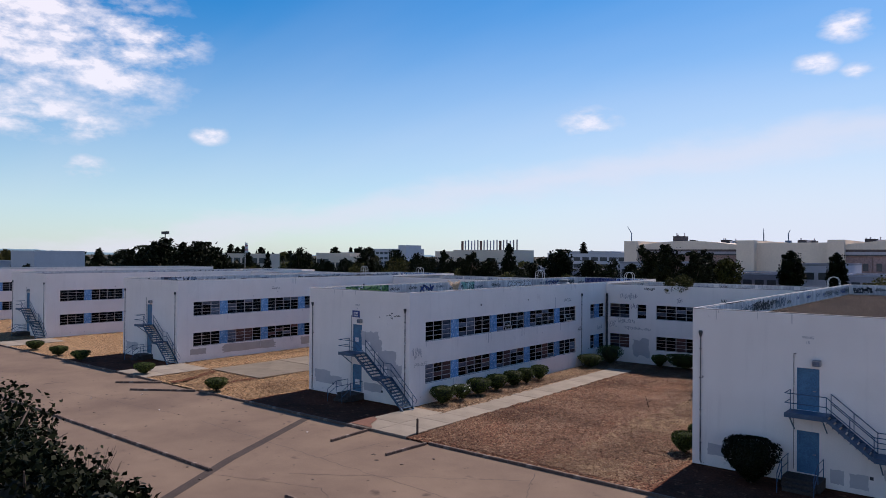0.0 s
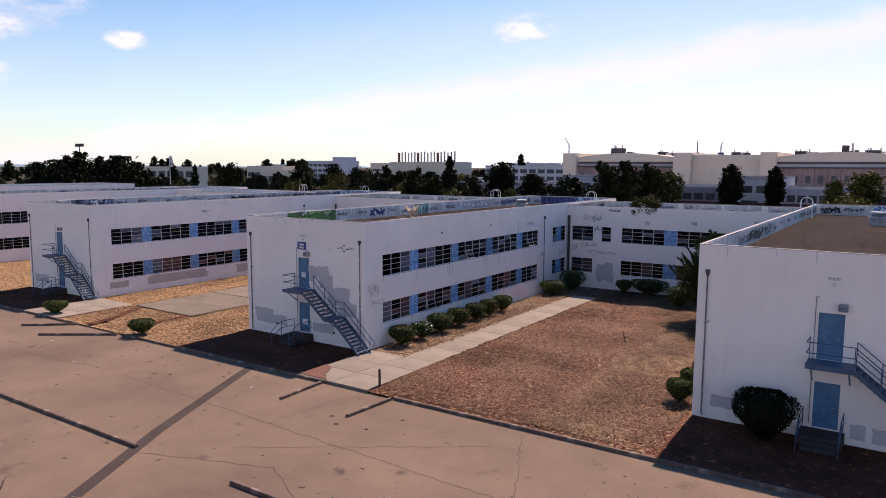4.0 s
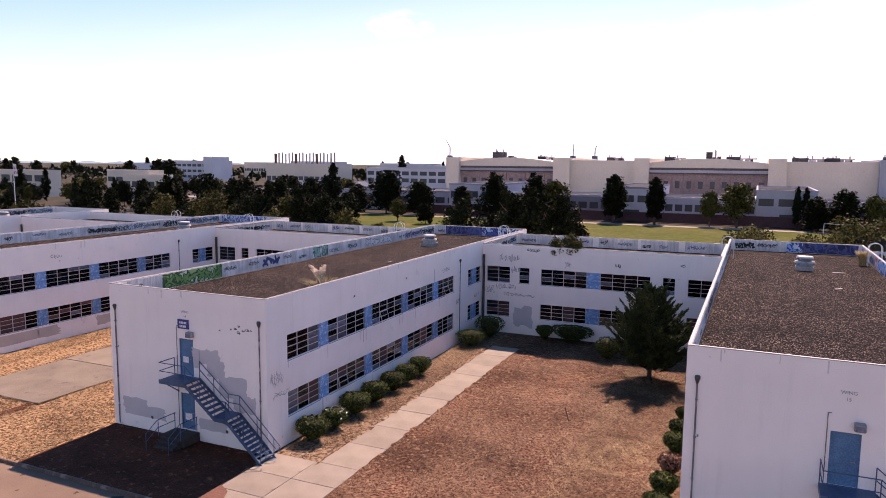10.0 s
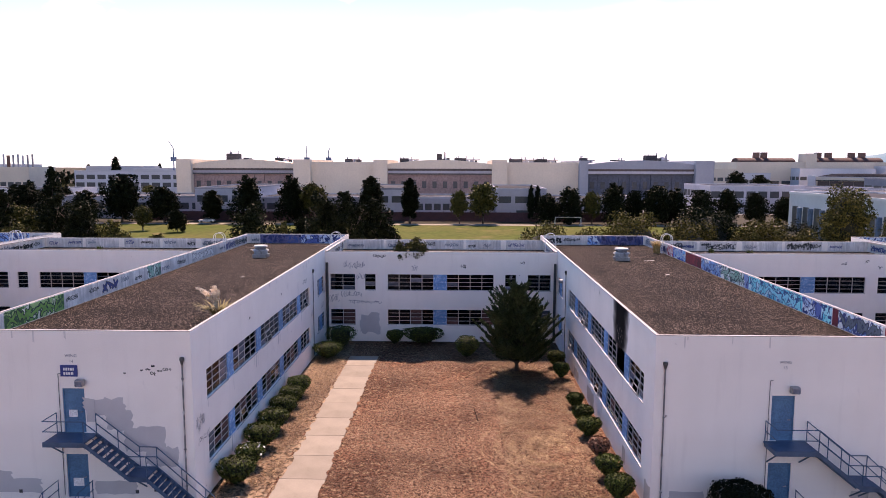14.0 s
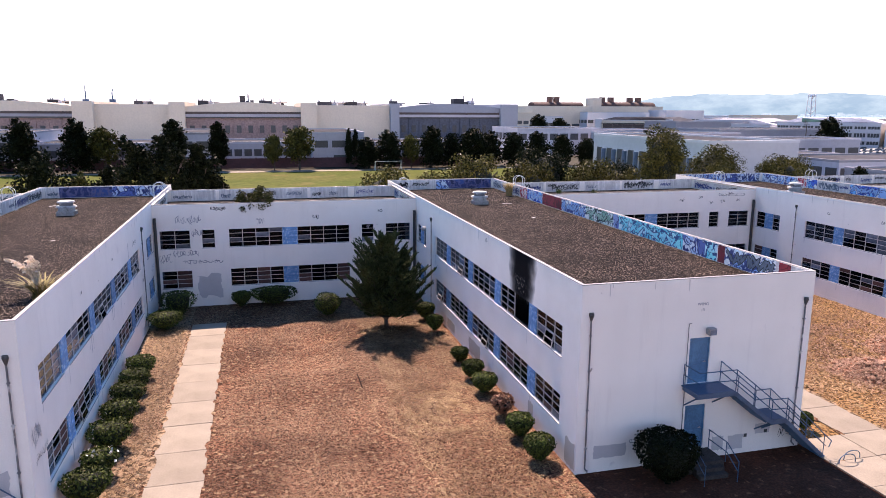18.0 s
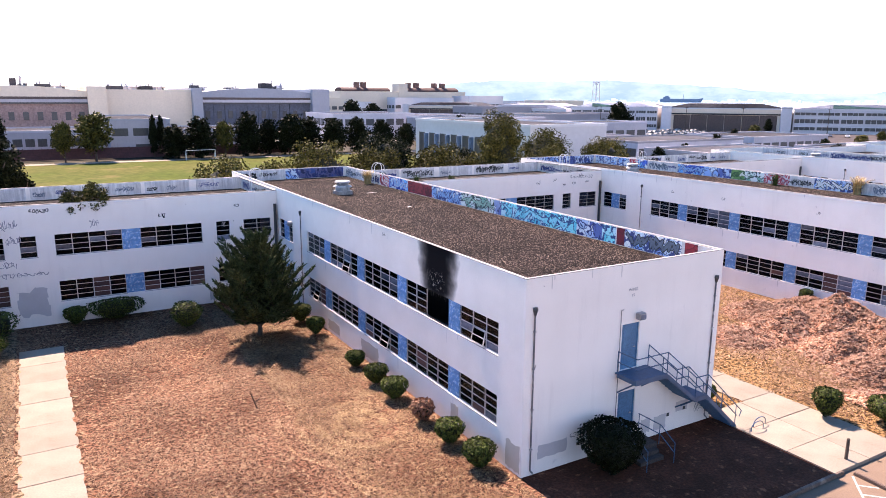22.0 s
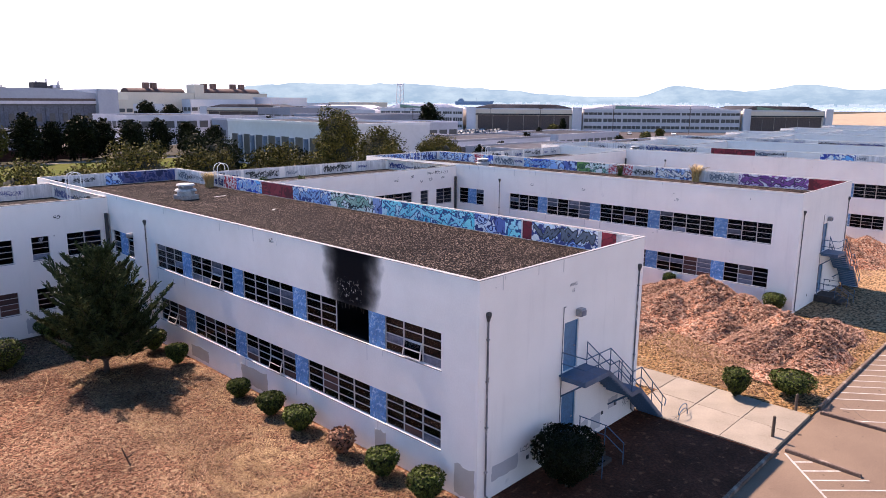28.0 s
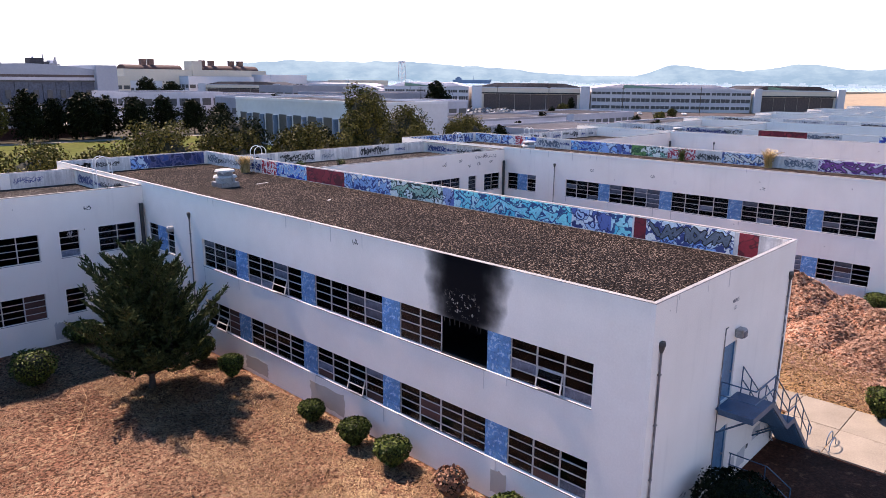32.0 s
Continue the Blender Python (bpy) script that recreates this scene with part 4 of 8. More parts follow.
def slabs(name, label, x0, x1, y0, y1, nx, ny, z, group, material=M_conc):
    """A concrete walk laid in slabs with open joints."""
    t = thing(name, ((x0 + x1) / 2, y0, 0), label, "walkway", group, "structure")
    w, h = (x1 - x0) / nx, (y1 - y0) / ny
    bm = bmesh.new()
    box(bm, -w / 2 + 0.012, w / 2 - 0.012, -h / 2 + 0.012, h / 2 - 0.012, -0.2, 0.0)
    bmesh.ops.bevel(bm, geom=[e for e in bm.edges if all(v.co.z > -0.01 for v in e.verts)], offset=0.012, segments=1, affect="EDGES")
    first = part("slab", tidy(bm), material, t)
    k = 0
    for i in range(nx):
        for j in range(ny):
            m = pose(x0 + (i + 0.5) * w - (x0 + x1) / 2, (j + 0.5) * h, z + RNG.uniform(-0.008, 0.008), RNG.uniform(-0.25, 0.25), RNG.uniform(-0.25, 0.25), 0)
            if k == 0:
                first.matrix_basis = m
            else:
                again(first, t, m)
            k += 1
    return t


for gx, gap in ((-35.5, 21.3), (-2.45, 22.4), (-68.05, 21.0), (-101.0, 21.3)):
    if gx > -40:
        slabs("walkway", "pale concrete walk laid in large cracked slabs", gx + 3.05, gx + 5.5, 40.0, 67.0, 1, 9, 0.045, "courtyard walks")
    slabs("apron", "pale concrete apron at the foot of the stair", gx + 0.2, gx + 5.5, 33.2, 40.0, 2, 3, 0.04, "stair aprons")
slabs("concrete_pad", "weathered grey concrete pad in the dry yard", -62.0, -54.2, 39.8, 56.0, 1, 2, 0.07, "yard pads", M_pad)

# kerbs
def kerb(x0, y0, x1, y1, w=0.17, h=0.16, label="weathered concrete kerb with chipped pale top"):
    L = math.hypot(x1 - x0, y1 - y0)
    t = thing("kerb", (x0, y0, -0.13), label, "kerb", "parking lot kerbs", "structure", math.degrees(math.atan2(y1 - y0, x1 - x0)))
    n = max(1, round(L / 3.0))
    bm = bmesh.new()
    box(bm, 0.01, L / n - 0.01, -w / 2, w / 2, -0.1, h)
    bmesh.ops.bevel(bm, geom=[e for e in bm.edges if all(v.co.z > h - 0.01 for v in e.verts)], offset=0.025, segments=2, affect="EDGES")
    f = part("kerbstone", tidy(bm), M_kerb, t)
    for k in range(1, n):
        again(f, t, pose(k * L / n, RNG.uniform(-0.01, 0.01), RNG.uniform(-0.008, 0.008)))
    return t


for a in ((-100, 33.2, -59.6, 33.2), (-53.4, 33.2, -33.2, 33.2), (-28.1, 33.2, -1.7, 33.2), (-33.1, 29.7, -33.3, 33.05), (-28.4, 29.7, -28.2, 33.05),
          (-1.45, 29.9, -1.3, 32.9), (3.95, 29.9, 3.9, 33.0), (4.4, 33.2, 60, 33.2), (-64, 21.55, -33.5, 21.55), (-27.2, 21.55, 10, 21.55),
          (-58.4, 29.7, -53.7, 33.0), (-62.6, 30.5, -59.5, 33.1), (-150, 21.55, -72, 21.55)):
    kerb(*a)


def strip(name, pts, w, z, material, label, category="marking"):
    """A thin band on the ground along a line of points."""
    bm = bmesh.new()
    for (x0, y0), (x1, y1) in zip(pts, pts[1:]):
        d = Vector((x1 - x0, y1 - y0, 0))
        s = Vector((-d.y, d.x, 0)).normalized() * w / 2
        a, b = Vector((x0, y0, z)), Vector((x1, y1, z))
        top = [bm.verts.new(p) for p in (a - s, b - s, b + s, a + s)]
        bm.faces.new(top)
    return tagged(part(name, bm, material), label, category, kind="structure")


strip("trench_patch", [(-39.2, 32.9), (-34.6, 23.4), (-30.6, 16.4), (-24, 4.0)], 0.62, -0.122, M_trench, "dark asphalt patch over a diagonal trench", "patch")


def crack(pts, seed, w=0.03):
    r = random.Random(seed)
    out = []
    for (x0, y0), (x1, y1) in zip(pts, pts[1:]):
        n = max(2, int(math.hypot(x1 - x0, y1 - y0) / 0.4))
        out += [(x0 + (x1 - x0) * k / n + r.uniform(-0.08, 0.08), y0 + (y1 - y0) * k / n + r.uniform(-0.08, 0.08)) for k in range(n)]
    out.append(pts[-1])
    return strip("crack", out, w, -0.124, M_crack, "dark irregular crack in the asphalt", "crack")


for k, pts in enumerate(([(-44, 27.5), (-10, 26.0), (14, 26.5)], [(-33.2, 21.2), (-27, 23.5), (-20, 20)], [(-62, 26), (-46, 27.6)], [(-31, 26.8), (-30.6, 31.8)],
                         [(-20, 32.5), (-17, 26), (-15, 18)], [(-50, 17.5), (-42, 19.5), (-37, 17)], [(-30, 24), (-20, 31)], [(2, 28), (6, 32.6)], [(-5, 30.8), (-9, 24)])):
    crack(pts, k + 3)
# worn bay lines and hatching beside the kerb returns
strip("bay_line", [(-1.52, 32.84), (-4.12, 30.46)], 0.1, -0.1205, M_line, "worn white diagonal line on asphalt")
for a in range(1, 5):
    x, y = -1.52 - 0.55 * a, 32.84 - 0.50 * a
    q = (-1.5 - x) / 0.69
    strip("bay_line", [(x, y), (x + 0.69 * q, y - 0.72 * q)], 0.1, -0.121, M_line, "worn white hatching on asphalt")
for a in range(11):
    x, y = 4.1 + a * 1.12, min(33.05, 31.65 + a * 0.8)
    strip("bay_line", [(x, y), (x + 3.3, y - 4.2)], 0.1, -0.121, M_line, "worn white hatching on asphalt")
for a in range(7):
    x, y = -32.0 + (a % 4) * 0.75, 17.1 + (a % 4) * 0.32 - (a // 4) * 0.45
    strip("bay_line", [(x, y), (x + 0.5, y + 0.2)], 0.06, -0.121, M_faint, "faint scraped white marks on asphalt")

# ---- the barracks: wings and the blocks that join them ----
SIDE = [("w", 1.86, 5.10, 3), ("p", 5.10, 6.10, 0), ("w", 6.10, 10.55, 4), ("p", 10.55, 11.55, 0), ("w", 11.55, 16.0, 4), ("p", 16.0, 17.0, 0),
        ("w", 17.0, 21.5, 4), ("p", 21.5, 22.53, 0), ("w", 22.53, 25.8, 3), ("w", 29.0, 30.0, 1), ("p", 30.0, 31.1, 0), ("w", 31.1, 32.24, 1)]
ROWS_Z = ((1.6, 3.02), (4.85, 6.32))
T = 0.15


def drainpipe(parent, m, u, top=7.25, out=-0.045):
    bm = bmesh.new()
    rod(bm, (u, 0.25, out), (u, top, out), 0.036, 8)
    rod(bm, (u, 0.25, out), (u + 0.1, 0.12, out - 0.08), 0.036, 8)
    for z in (1.2, 3.0, 4.8, 6.4):
        box(bm, u - 0.06, u + 0.06, z, z + 0.04, out - 0.04, 0.0)
    bm.transform(m)
    p = part("drainpipe", tidy(bm), M_pipe, parent, "grey flaking drainpipe on the wall")
    bm = bmesh.new()
    rod(bm, (u, top, out), (u, top + 0.24, out), 0.045, 8, 0.12)
    rod(bm, (u, top + 0.24, out), (u, top + 0.34, out), 0.12, 8, 0.10)
    box(bm, u - 0.05, u + 0.05, top + 0.2, top + 0.34, out, 0.0)
    bm.transform(m)
    part("rain_head", tidy(bm), M_dark, p, "dark funnel-shaped rain head")


def coping(parent, wide, deep, top, name="coping"):
    for x0, x1, y0, y1 in ((-0.01, wide + 0.01, -0.01, T), (-0.01, wide + 0.01, deep - T, deep + 0.01), (-0.01, T, T, deep - T), (wide - T, wide + 0.01, T, deep - T)):
        bm = bmesh.new()
        box(bm, x0, x1, y0, y1, top, top + 0.035)
        bmesh.ops.bevel(bm, geom=bm.edges[:], offset=0.012, segments=1, affect="EDGES")
        part(name, tidy(bm), M_coping, parent)


def wing(x0, x1, label, faces=(), split=(), soot=False, number="", flip=False):
    """A two-storey barracks wing with its end to the parking lot."""
    wide = x1 - x0
    w = thing("barracks_wing", (x0, FRONT, 0), label, "building", "barracks wings")
    doors = [(5.35, 6.40, 3.75, 5.90), (5.35, 6.40, 0.55, 2.70)]
    F = face_matrix("front", 0)
    part("wall", holed_wall(wide, TOP, T, doors, F), M_wall, w, "white stucco end wall with two doors")
    bm = bmesh.new()
    box(bm, 0, wide, DEEP - T, DEEP, 0, TOP)
    part("wall", tidy(bm), M_wall, w)
    for side in ("left", "right"):
        m = face_matrix(side, wide)
        holes = []
        if side in faces:
            holes = [(a, b, z0, z1) for k, a, b, c in SIDE for z0, z1 in ROWS_Z]
        bm = holed_wall(DEEP - 2 * T, TOP, T, [(a - T, b - T, c, d) for a, b, c, d in holes], m @ Matrix.Translation((T, 0, 0)))
        part("wall", bm, M_soot if soot and side == "left" else M_wall, w, "white stucco wall with a black soot plume" if soot and side == "left" else "")
        if side in faces:
            for z0, z1 in ROWS_Z:
                for kind, a, b, c in SIDE:
                    if kind == "p":
                        infill(w, m, side, a, b, z0, z1)
                        continue
                    burnt = soot and side == "left" and z0 > 4 and a == 6.10
                    win = steel_window(w, m, side, a, b, z0, z1, c, boards=0.15 if z0 < 4 else 0.0, skip=(0, 1) if burnt else (), split=side in split)
                    if side in split and (a, z0 > 4) in ({(1.86, True), (17.0, True), (11.55, False), (22.53, False)} if soot else ({(11.55, True), (6.10, False), (22.53, True)} if x0 == -47.0 else ())):
                        k = 1 if c > 1 else 0
                        cw = (b - a) / c
                        open_sash(win, m, a + k * cw + 0.04, a + (k + 1) * cw - 0.04, z0 + 0.72, 0.68, -18 - (round(a * 5) % 3) * 7)
            drainpipe(w, m, 27.0)
    # roof; floors and corridor walls are added inside to stop light passing through
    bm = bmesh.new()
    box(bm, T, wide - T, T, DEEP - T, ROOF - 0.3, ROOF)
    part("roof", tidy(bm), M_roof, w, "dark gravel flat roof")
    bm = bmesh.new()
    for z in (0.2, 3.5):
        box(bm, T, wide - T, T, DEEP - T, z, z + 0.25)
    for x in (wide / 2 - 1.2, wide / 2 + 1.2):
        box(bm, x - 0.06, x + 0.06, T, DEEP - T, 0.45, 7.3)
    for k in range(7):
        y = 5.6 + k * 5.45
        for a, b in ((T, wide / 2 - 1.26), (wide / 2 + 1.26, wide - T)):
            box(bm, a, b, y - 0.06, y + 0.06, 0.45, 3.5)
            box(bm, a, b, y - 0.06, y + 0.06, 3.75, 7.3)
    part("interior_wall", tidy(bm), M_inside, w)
    coping(w, wide, DEEP, TOP)
    # end face: doors, pipes, lamp, lettering
    for z in (3.75, 0.55):
        bm = bmesh.new()
        box(bm, 5.35, 5.41, z, z + 2.15, 0.06, 0.16)
        box(bm, 6.34, 6.40, z, z + 2.15, 0.06, 0.16)
        box(bm, 5.41, 6.34, z + 2.09, z + 2.15, 0.06, 0.16)
        box(bm, 5.41, 6.34, z, z + 2.09, 0.09, 0.135)
        for a, b, c, d in ((5.52, 6.23, z + 0.2, z + 0.85), (5.52, 6.23, z + 1.0, z + 1.9)):
            box(bm, a, b, c, d, 0.08, 0.09)
        bm.transform(F)
        d = part("door", tidy(bm), M_blue, w, "faded blue steel door")
        bm = bmesh.new()
        rod(bm, (6.22, z + 1.0, 0.09), (6.22, z + 1.0, 0.02), 0.025, 8)
        rod(bm, (6.22, z + 1.0, 0.02), (6.10, z + 1.0, 0.02), 0.018, 8)
        bm.transform(F)
        part("door_handle", tidy(bm), M_metal, d)
    drainpipe(w, F, 0.45, 7.1)
    drainpipe(w, F, wide - 0.42, 7.1)
    bm = bmesh.new()
    box(bm, 6.1, 6.5, 6.05, 6.38, -0.3, 0.0)
    bmesh.ops.bevel(bm, geom=bm.edges[:], offset=0.04, segments=1, affect="EDGES")
    bm.transform(F)
    lamp = part("wall_lamp", tidy(bm), M_metal, w, "boxy grey wall lamp over the upper door")
    bm = bmesh.new()
    box(bm, 6.14, 6.46, 6.08, 6.3, -0.315, -0.302)
    bm.transform(F)
    part("lens", tidy(bm), M_dirty, lamp)
    bm = bmesh.new()
    pipe_run(bm, [(5.22, 0.7, -0.03), (5.22, 6.6, -0.03), (5.34, 6.62, -0.05)], 0.018)
    bm.transform(F)
    part("conduit", tidy(bm), M_pipe, w, "thin conduit up the wall beside the doors")
    # dark scuppers and small vents low on the wall
    for u, z in ((8.6, 0.8), (3.0, 0.75), (wide - 2.0, 0.9)):
        bm = bmesh.new()
        box(bm, u, u + 0.16, z, z + 0.16, -0.02, 0.02)
        bm.transform(F)
        part("wall_vent", tidy(bm), M_dark, w)
    if number:
        words("WING", 0.2, M_grey, w, pose(5.87, -0.012, 7.40, 90, 0, 0))
        words(number, 0.2, M_grey, w, pose(5.87, -0.012, 7.14, 90, 0, 0))
    return w


W14 = wing(-47.0, -35.5, "white two-storey barracks wing with patched stucco and graffitied parapet", ("right",), ("right",), number="14")
W15 = wing(-14.15, -2.45, "white two-storey barracks wing with a burnt-out upper window", ("left",), ("left",), soot=True, number="15")
W13 = wing(-79.6, -68.05, "white two-storey barracks wing with beige touch-up paint", ("right",), ("right",))
W16 = wing(19.9, 31.6, "white two-storey barracks wing with colourful graffiti on its parapet", ("left",), ("left",))
W12 = wing(-112.6, -101.0, "white two-storey barracks wing in the distance", ("right",), ())
W11 = wing(-145.6, -134.0, "white two-storey barracks wing in the distance", ("right",), ())
W17 = wing(53.4, 65.0, "white two-storey barracks wing in the distance", ("left",), ())
W18 = wing(86.6, 98.2, "white two-storey barracks wing in the distance", (), ())
W20 = wing(152.6, 164.2, "white two-storey barracks wing in the distance", (), ())
W21 = wing(185.6, 197.2, "white two-storey barracks wing in the distance", (), ())
W19 = wing(119.6, 131.2, "white two-storey barracks wing in the distance", (), ())

C_TOP, C_ROOF, C_DEEP = 8.42, 7.4, 10.8
LINKROW = [(0.45, 2.75, 2), (3.65, 4.65, 1), (5.75, 10.0, 4), (11.23, 15.55, 4), (16.6, 17.62, 1), (18.67, 20.8, 2)]


def link(x0, x1, label, windows=True, split=True):
    """The lower block between two wings, set back behind the courtyard."""
    wide = x1 - x0
    w = thing("link_block", (x0, 72.3, 0), label, "building", "link blocks")
    F = face_matrix("front", 0)
    s = wide / 21.35
    row = [(a * s, b * s, c) for a, b, c in LINKROW]
    holes, panels = [], []
    if windows:
        for z0, z1 in ROWS_Z:
            holes += [(a, b, z0, z1) for k, (a, b, c) in enumerate(row) if not (z0 < 4 and k == 1)]
            holes.append((row[2][1], row[3][0], z0, z1))
    part("wall", holed_wall(wide, C_TOP, T, holes, F), M_wall, w, "white stucco courtyard wall with two rows of windows")
    bm = bmesh.new()
    box(bm, 0, wide, C_DEEP - T, C_DEEP, 0, C_TOP)
    part("wall", tidy(bm), M_wall, w)
    if windows:
        for z0, z1 in ROWS_Z:
            infill(w, F, "front", row[2][1], row[3][0], z0, z1)
            for k, (a, b, c) in enumerate(row):
                if z0 < 4 and k == 1:
                    continue
                steel_window(w, F, "front", a, b, z0, z1, c, boards=0.25 if z0 < 4 else 0.0, split=split)
    bm = bmesh.new()
    box(bm, 0.003, wide - 0.003, T, C_DEEP - T, C_ROOF - 0.3, C_ROOF)
    part("roof", tidy(bm), M_roof2, w, "grey stained flat roof")
    # floors and a partition added behind the windows to block light
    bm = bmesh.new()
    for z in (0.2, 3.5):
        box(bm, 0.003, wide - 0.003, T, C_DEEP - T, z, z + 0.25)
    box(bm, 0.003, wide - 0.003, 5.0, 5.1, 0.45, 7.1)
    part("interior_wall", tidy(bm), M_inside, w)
    for y0, y1 in ((-0.01, T), (C_DEEP - T, C_DEEP + 0.01)):
        bm = bmesh.new()
        box(bm, 0.0, wide, y0, y1, C_TOP, C_TOP + 0.035)
        part("coping", tidy(bm), M_pipe, w)
    for u in (0.18, wide - 0.2):
        bm = bmesh.new()
        rod(bm, (u, 0.2, -0.14), (u, 7.4, -0.14), 0.12, 8)
        bm.transform(F)
        part("drainpipe", tidy(bm), M_dark, w, "thick dark downpipe in the corner")
    return w


C14 = link(-35.5, -14.15, "white two-storey link block closing the courtyard")
C13 = link(-68.05, -47.0, "white two-storey link block behind the dry yard", True, False)
C15 = link(-2.45, 19.9, "white two-storey link block behind the chip heaps", True, False)
C12 = link(-101.0, -79.6, "white two-storey link block in the distance", False)
C16 = link(31.6, 53.4, "white two-storey link block in the distance", False)
C17 = link(65.0, 86.6, "white two-storey link block in the distance", False)
C19 = link(131.2, 152.6, "white two-storey link block in the distance", False)
C20 = link(164.2, 185.6, "white two-storey link block in the distance", False)
C18 = link(98.2, 119.6, "white two-storey link block in the distance", False)


# ---- outside stairs ----
def staircase(x0, label):
    """Steel stair along the end wall: door landing, flight, half landing, flight to the ground. Built at the wing's corner."""
    t = thing("exterior_staircase", (x0, FRONT, 0), label, "staircase", "outside stairs")
    ya, yb = -1.25, -0.12
    flights = [(6.95, 8.95, 3.75, 2.15, 8), (9.75, 12.1, 2.15, 0.03, 11)]
    for u0, u1, z0, z1, n in flights:
        bm = bmesh.new()
        g, r = (u1 - u0) / n, (z0 - z1) / n
        box(bm, 0.0, 0.28, ya, yb, -0.045, 0.0)
        box(bm, 0.0, 0.02, ya, yb, -0.10, -0.045)
        tread = part("tread", tidy(bm), M_rail, t, "blue-grey steel stair tread")
        tread.matrix_basis = pose(u0, 0, z0 - r)
        for k in range(1, n):
            again(tread, t, pose(u0 + k * g, 0, z0 - (k + 1) * r))
        for y in (ya - 0.05, yb + 0.0):
            bm = bmesh.new()
            d = Vector((u1 - u0, 0, z1 - z0))
            a = math.degrees(math.atan2(z1 - z0, u1 - u0))
            box(bm, -0.05, d.length + 0.05, 0, 0.045, -0.11, 0.05)
            bm.transform(Matrix.Translation((u0, y, z0 - 0.05)) @ Matrix.Rotation(radians(-a), 4, "Y"))
            part("stringer", tidy(bm), M_rail, t)
    for u0, u1, z in ((5.05, 6.95, 3.75), (8.95, 9.75, 2.15)):
        bm = bmesh.new()
        box(bm, u0, u1, ya, yb + 0.1, z - 0.06, z)
        box(bm, u0, u1, ya - 0.05, ya, z - 0.2, z + 0.03)
        box(bm, u0, u0 + 0.05, ya, yb, z - 0.2, z - 0.06)
        part("landing", tidy(bm), M_rail, t, "blue-grey steel landing")
        for u in (u0 + 0.2, u1 - 0.2):
            bm = bmesh.new()
            rod(bm, (u, ya + 0.05, z - 0.12), (u, -0.01, z - 1.0), 0.035, 6)
            part("bracket", tidy(bm), M_rail, t)
    # outer handrail, mid rail and posts
    for y, start in ((ya - 0.02, 5.08), (yb - 0.02, 6.95)):
        line = [(start, 3.75), (6.95, 3.75), (8.95, 2.15), (9.75, 2.15), (12.1, 0.03)]
        if start == 6.95:
            line = line[1:]
        for h, nm in ((1.0, "handrail"), (0.52, "mid_rail")):
            bm = bmesh.new()
            pipe_run(bm, [(u, y, z + h) for u, z in line], 0.024, 6)
            if nm == "handrail":
                rod(bm, (12.1, y, 1.03), (12.42, y, 0.75), 0.024, 6)
                rod(bm, (12.42, y, 0.75), (12.3, y, 0.45), 0.024, 6)
            part(nm, bm, M_rail, t)
        posts = [(u, 3.75) for u in ((5.08, 5.9, 6.95) if start < 5 else (6.95,))] + [(7.95, 2.95), (8.95, 2.15), (9.75, 2.15), (10.9, 1.1), (12.0, 0.1)]
        for u, z in posts:
            bm = bmesh.new()
            rod(bm, (u, y, z - 0.1), (u, y, z + 1.0), 0.022, 6)
            part("post", bm, M_rail, t)
    for h in (1.0, 0.52):
        bm = bmesh.new()
        rod(bm, (5.08, ya, 3.75 + h), (5.08, yb, 3.75 + h), 0.024, 6)
        part("end_rail", bm, M_rail, t)
    bm = bmesh.new()
    rod(bm, (5.08, yb, 3.65), (5.08, yb, 4.75), 0.022, 6)
    part("post", bm, M_rail, t)
    return t


def stoop(x0):
    """Low concrete stoop before the ground-floor door with its pipe rails."""
    t = thing("entrance_stoop", (x0, FRONT, 0), "small concrete stoop with blue-grey pipe rails", "stoop", "door stoops")
    bm = bmesh.new()
    box(bm, 4.9, 6.7, -1.25, -0.003, 0, 0.52)
    bmesh.ops.bevel(bm, geom=bm.edges[:], offset=0.02, segments=1, affect="EDGES")
    part("platform", tidy(bm), M_shadeconc, t)
    for k in range(2):
        bm = bmesh.new()
        box(bm, 5.1, 6.5, -1.55 - 0.3 * k, -1.255 - 0.3 * k, 0, 0.35 - 0.17 * k)
        part("step", tidy(bm), M_shadeconc, t)
    for u in (4.98, 6.62):
        bm = bmesh.new()
        pipe_run(bm, [(u, -0.1, 1.45), (u, -1.45, 1.45), (u, -2.3, 0.95)], 0.022)
        pipe_run(bm, [(u, -0.1, 1.0), (u, -1.45, 1.0), (u, -2.3, 0.5)], 0.022)
        part("handrail", bm, M_rail, t)
        for y, z0, z1 in ((-0.15, 0.5, 1.45), (-1.4, 0.5, 1.45), (-2.3, 0.0, 0.97)):
            bm = bmesh.new()
            rod(bm, (u, y, z0), (u, y, z1), 0.022)
            part("post", bm, M_rail, t)
    return t


def bike_rack(x0):
    """A low row of bent steel hoops."""
    t = thing("bike_rack", (x0 + 12.6, FRONT - 2.1, 0.05), "low steel bicycle rack of bent hoops beside the stair", "bike rack", "bike racks")
    for k in range(2):
        bm = bmesh.new()
        rings = []
        for q in range(13):
            a = math.pi * q / 12
            c, d = Vector((0.45 * math.cos(a) + 0.5 * k, 0.25 * k, 0.42 * abs(math.sin(a)) ** 0.6)), Vector((math.cos(a), 0, math.sin(a)))
            rings.append([bm.verts.new(c + 0.022 * (d * math.cos(j * 1.047) + Vector((0, 1, 0)) * math.sin(j * 1.047))) for j in range(6)])
        for r0, r1 in zip(rings, rings[1:]):
            for j in range(6):
                bm.faces.new((r0[j], r0[(j + 1) % 6], r1[(j + 1) % 6], r1[j]))
        part("hoop", bm, M_rail, t)
    return t


bike_rack(-14.15)
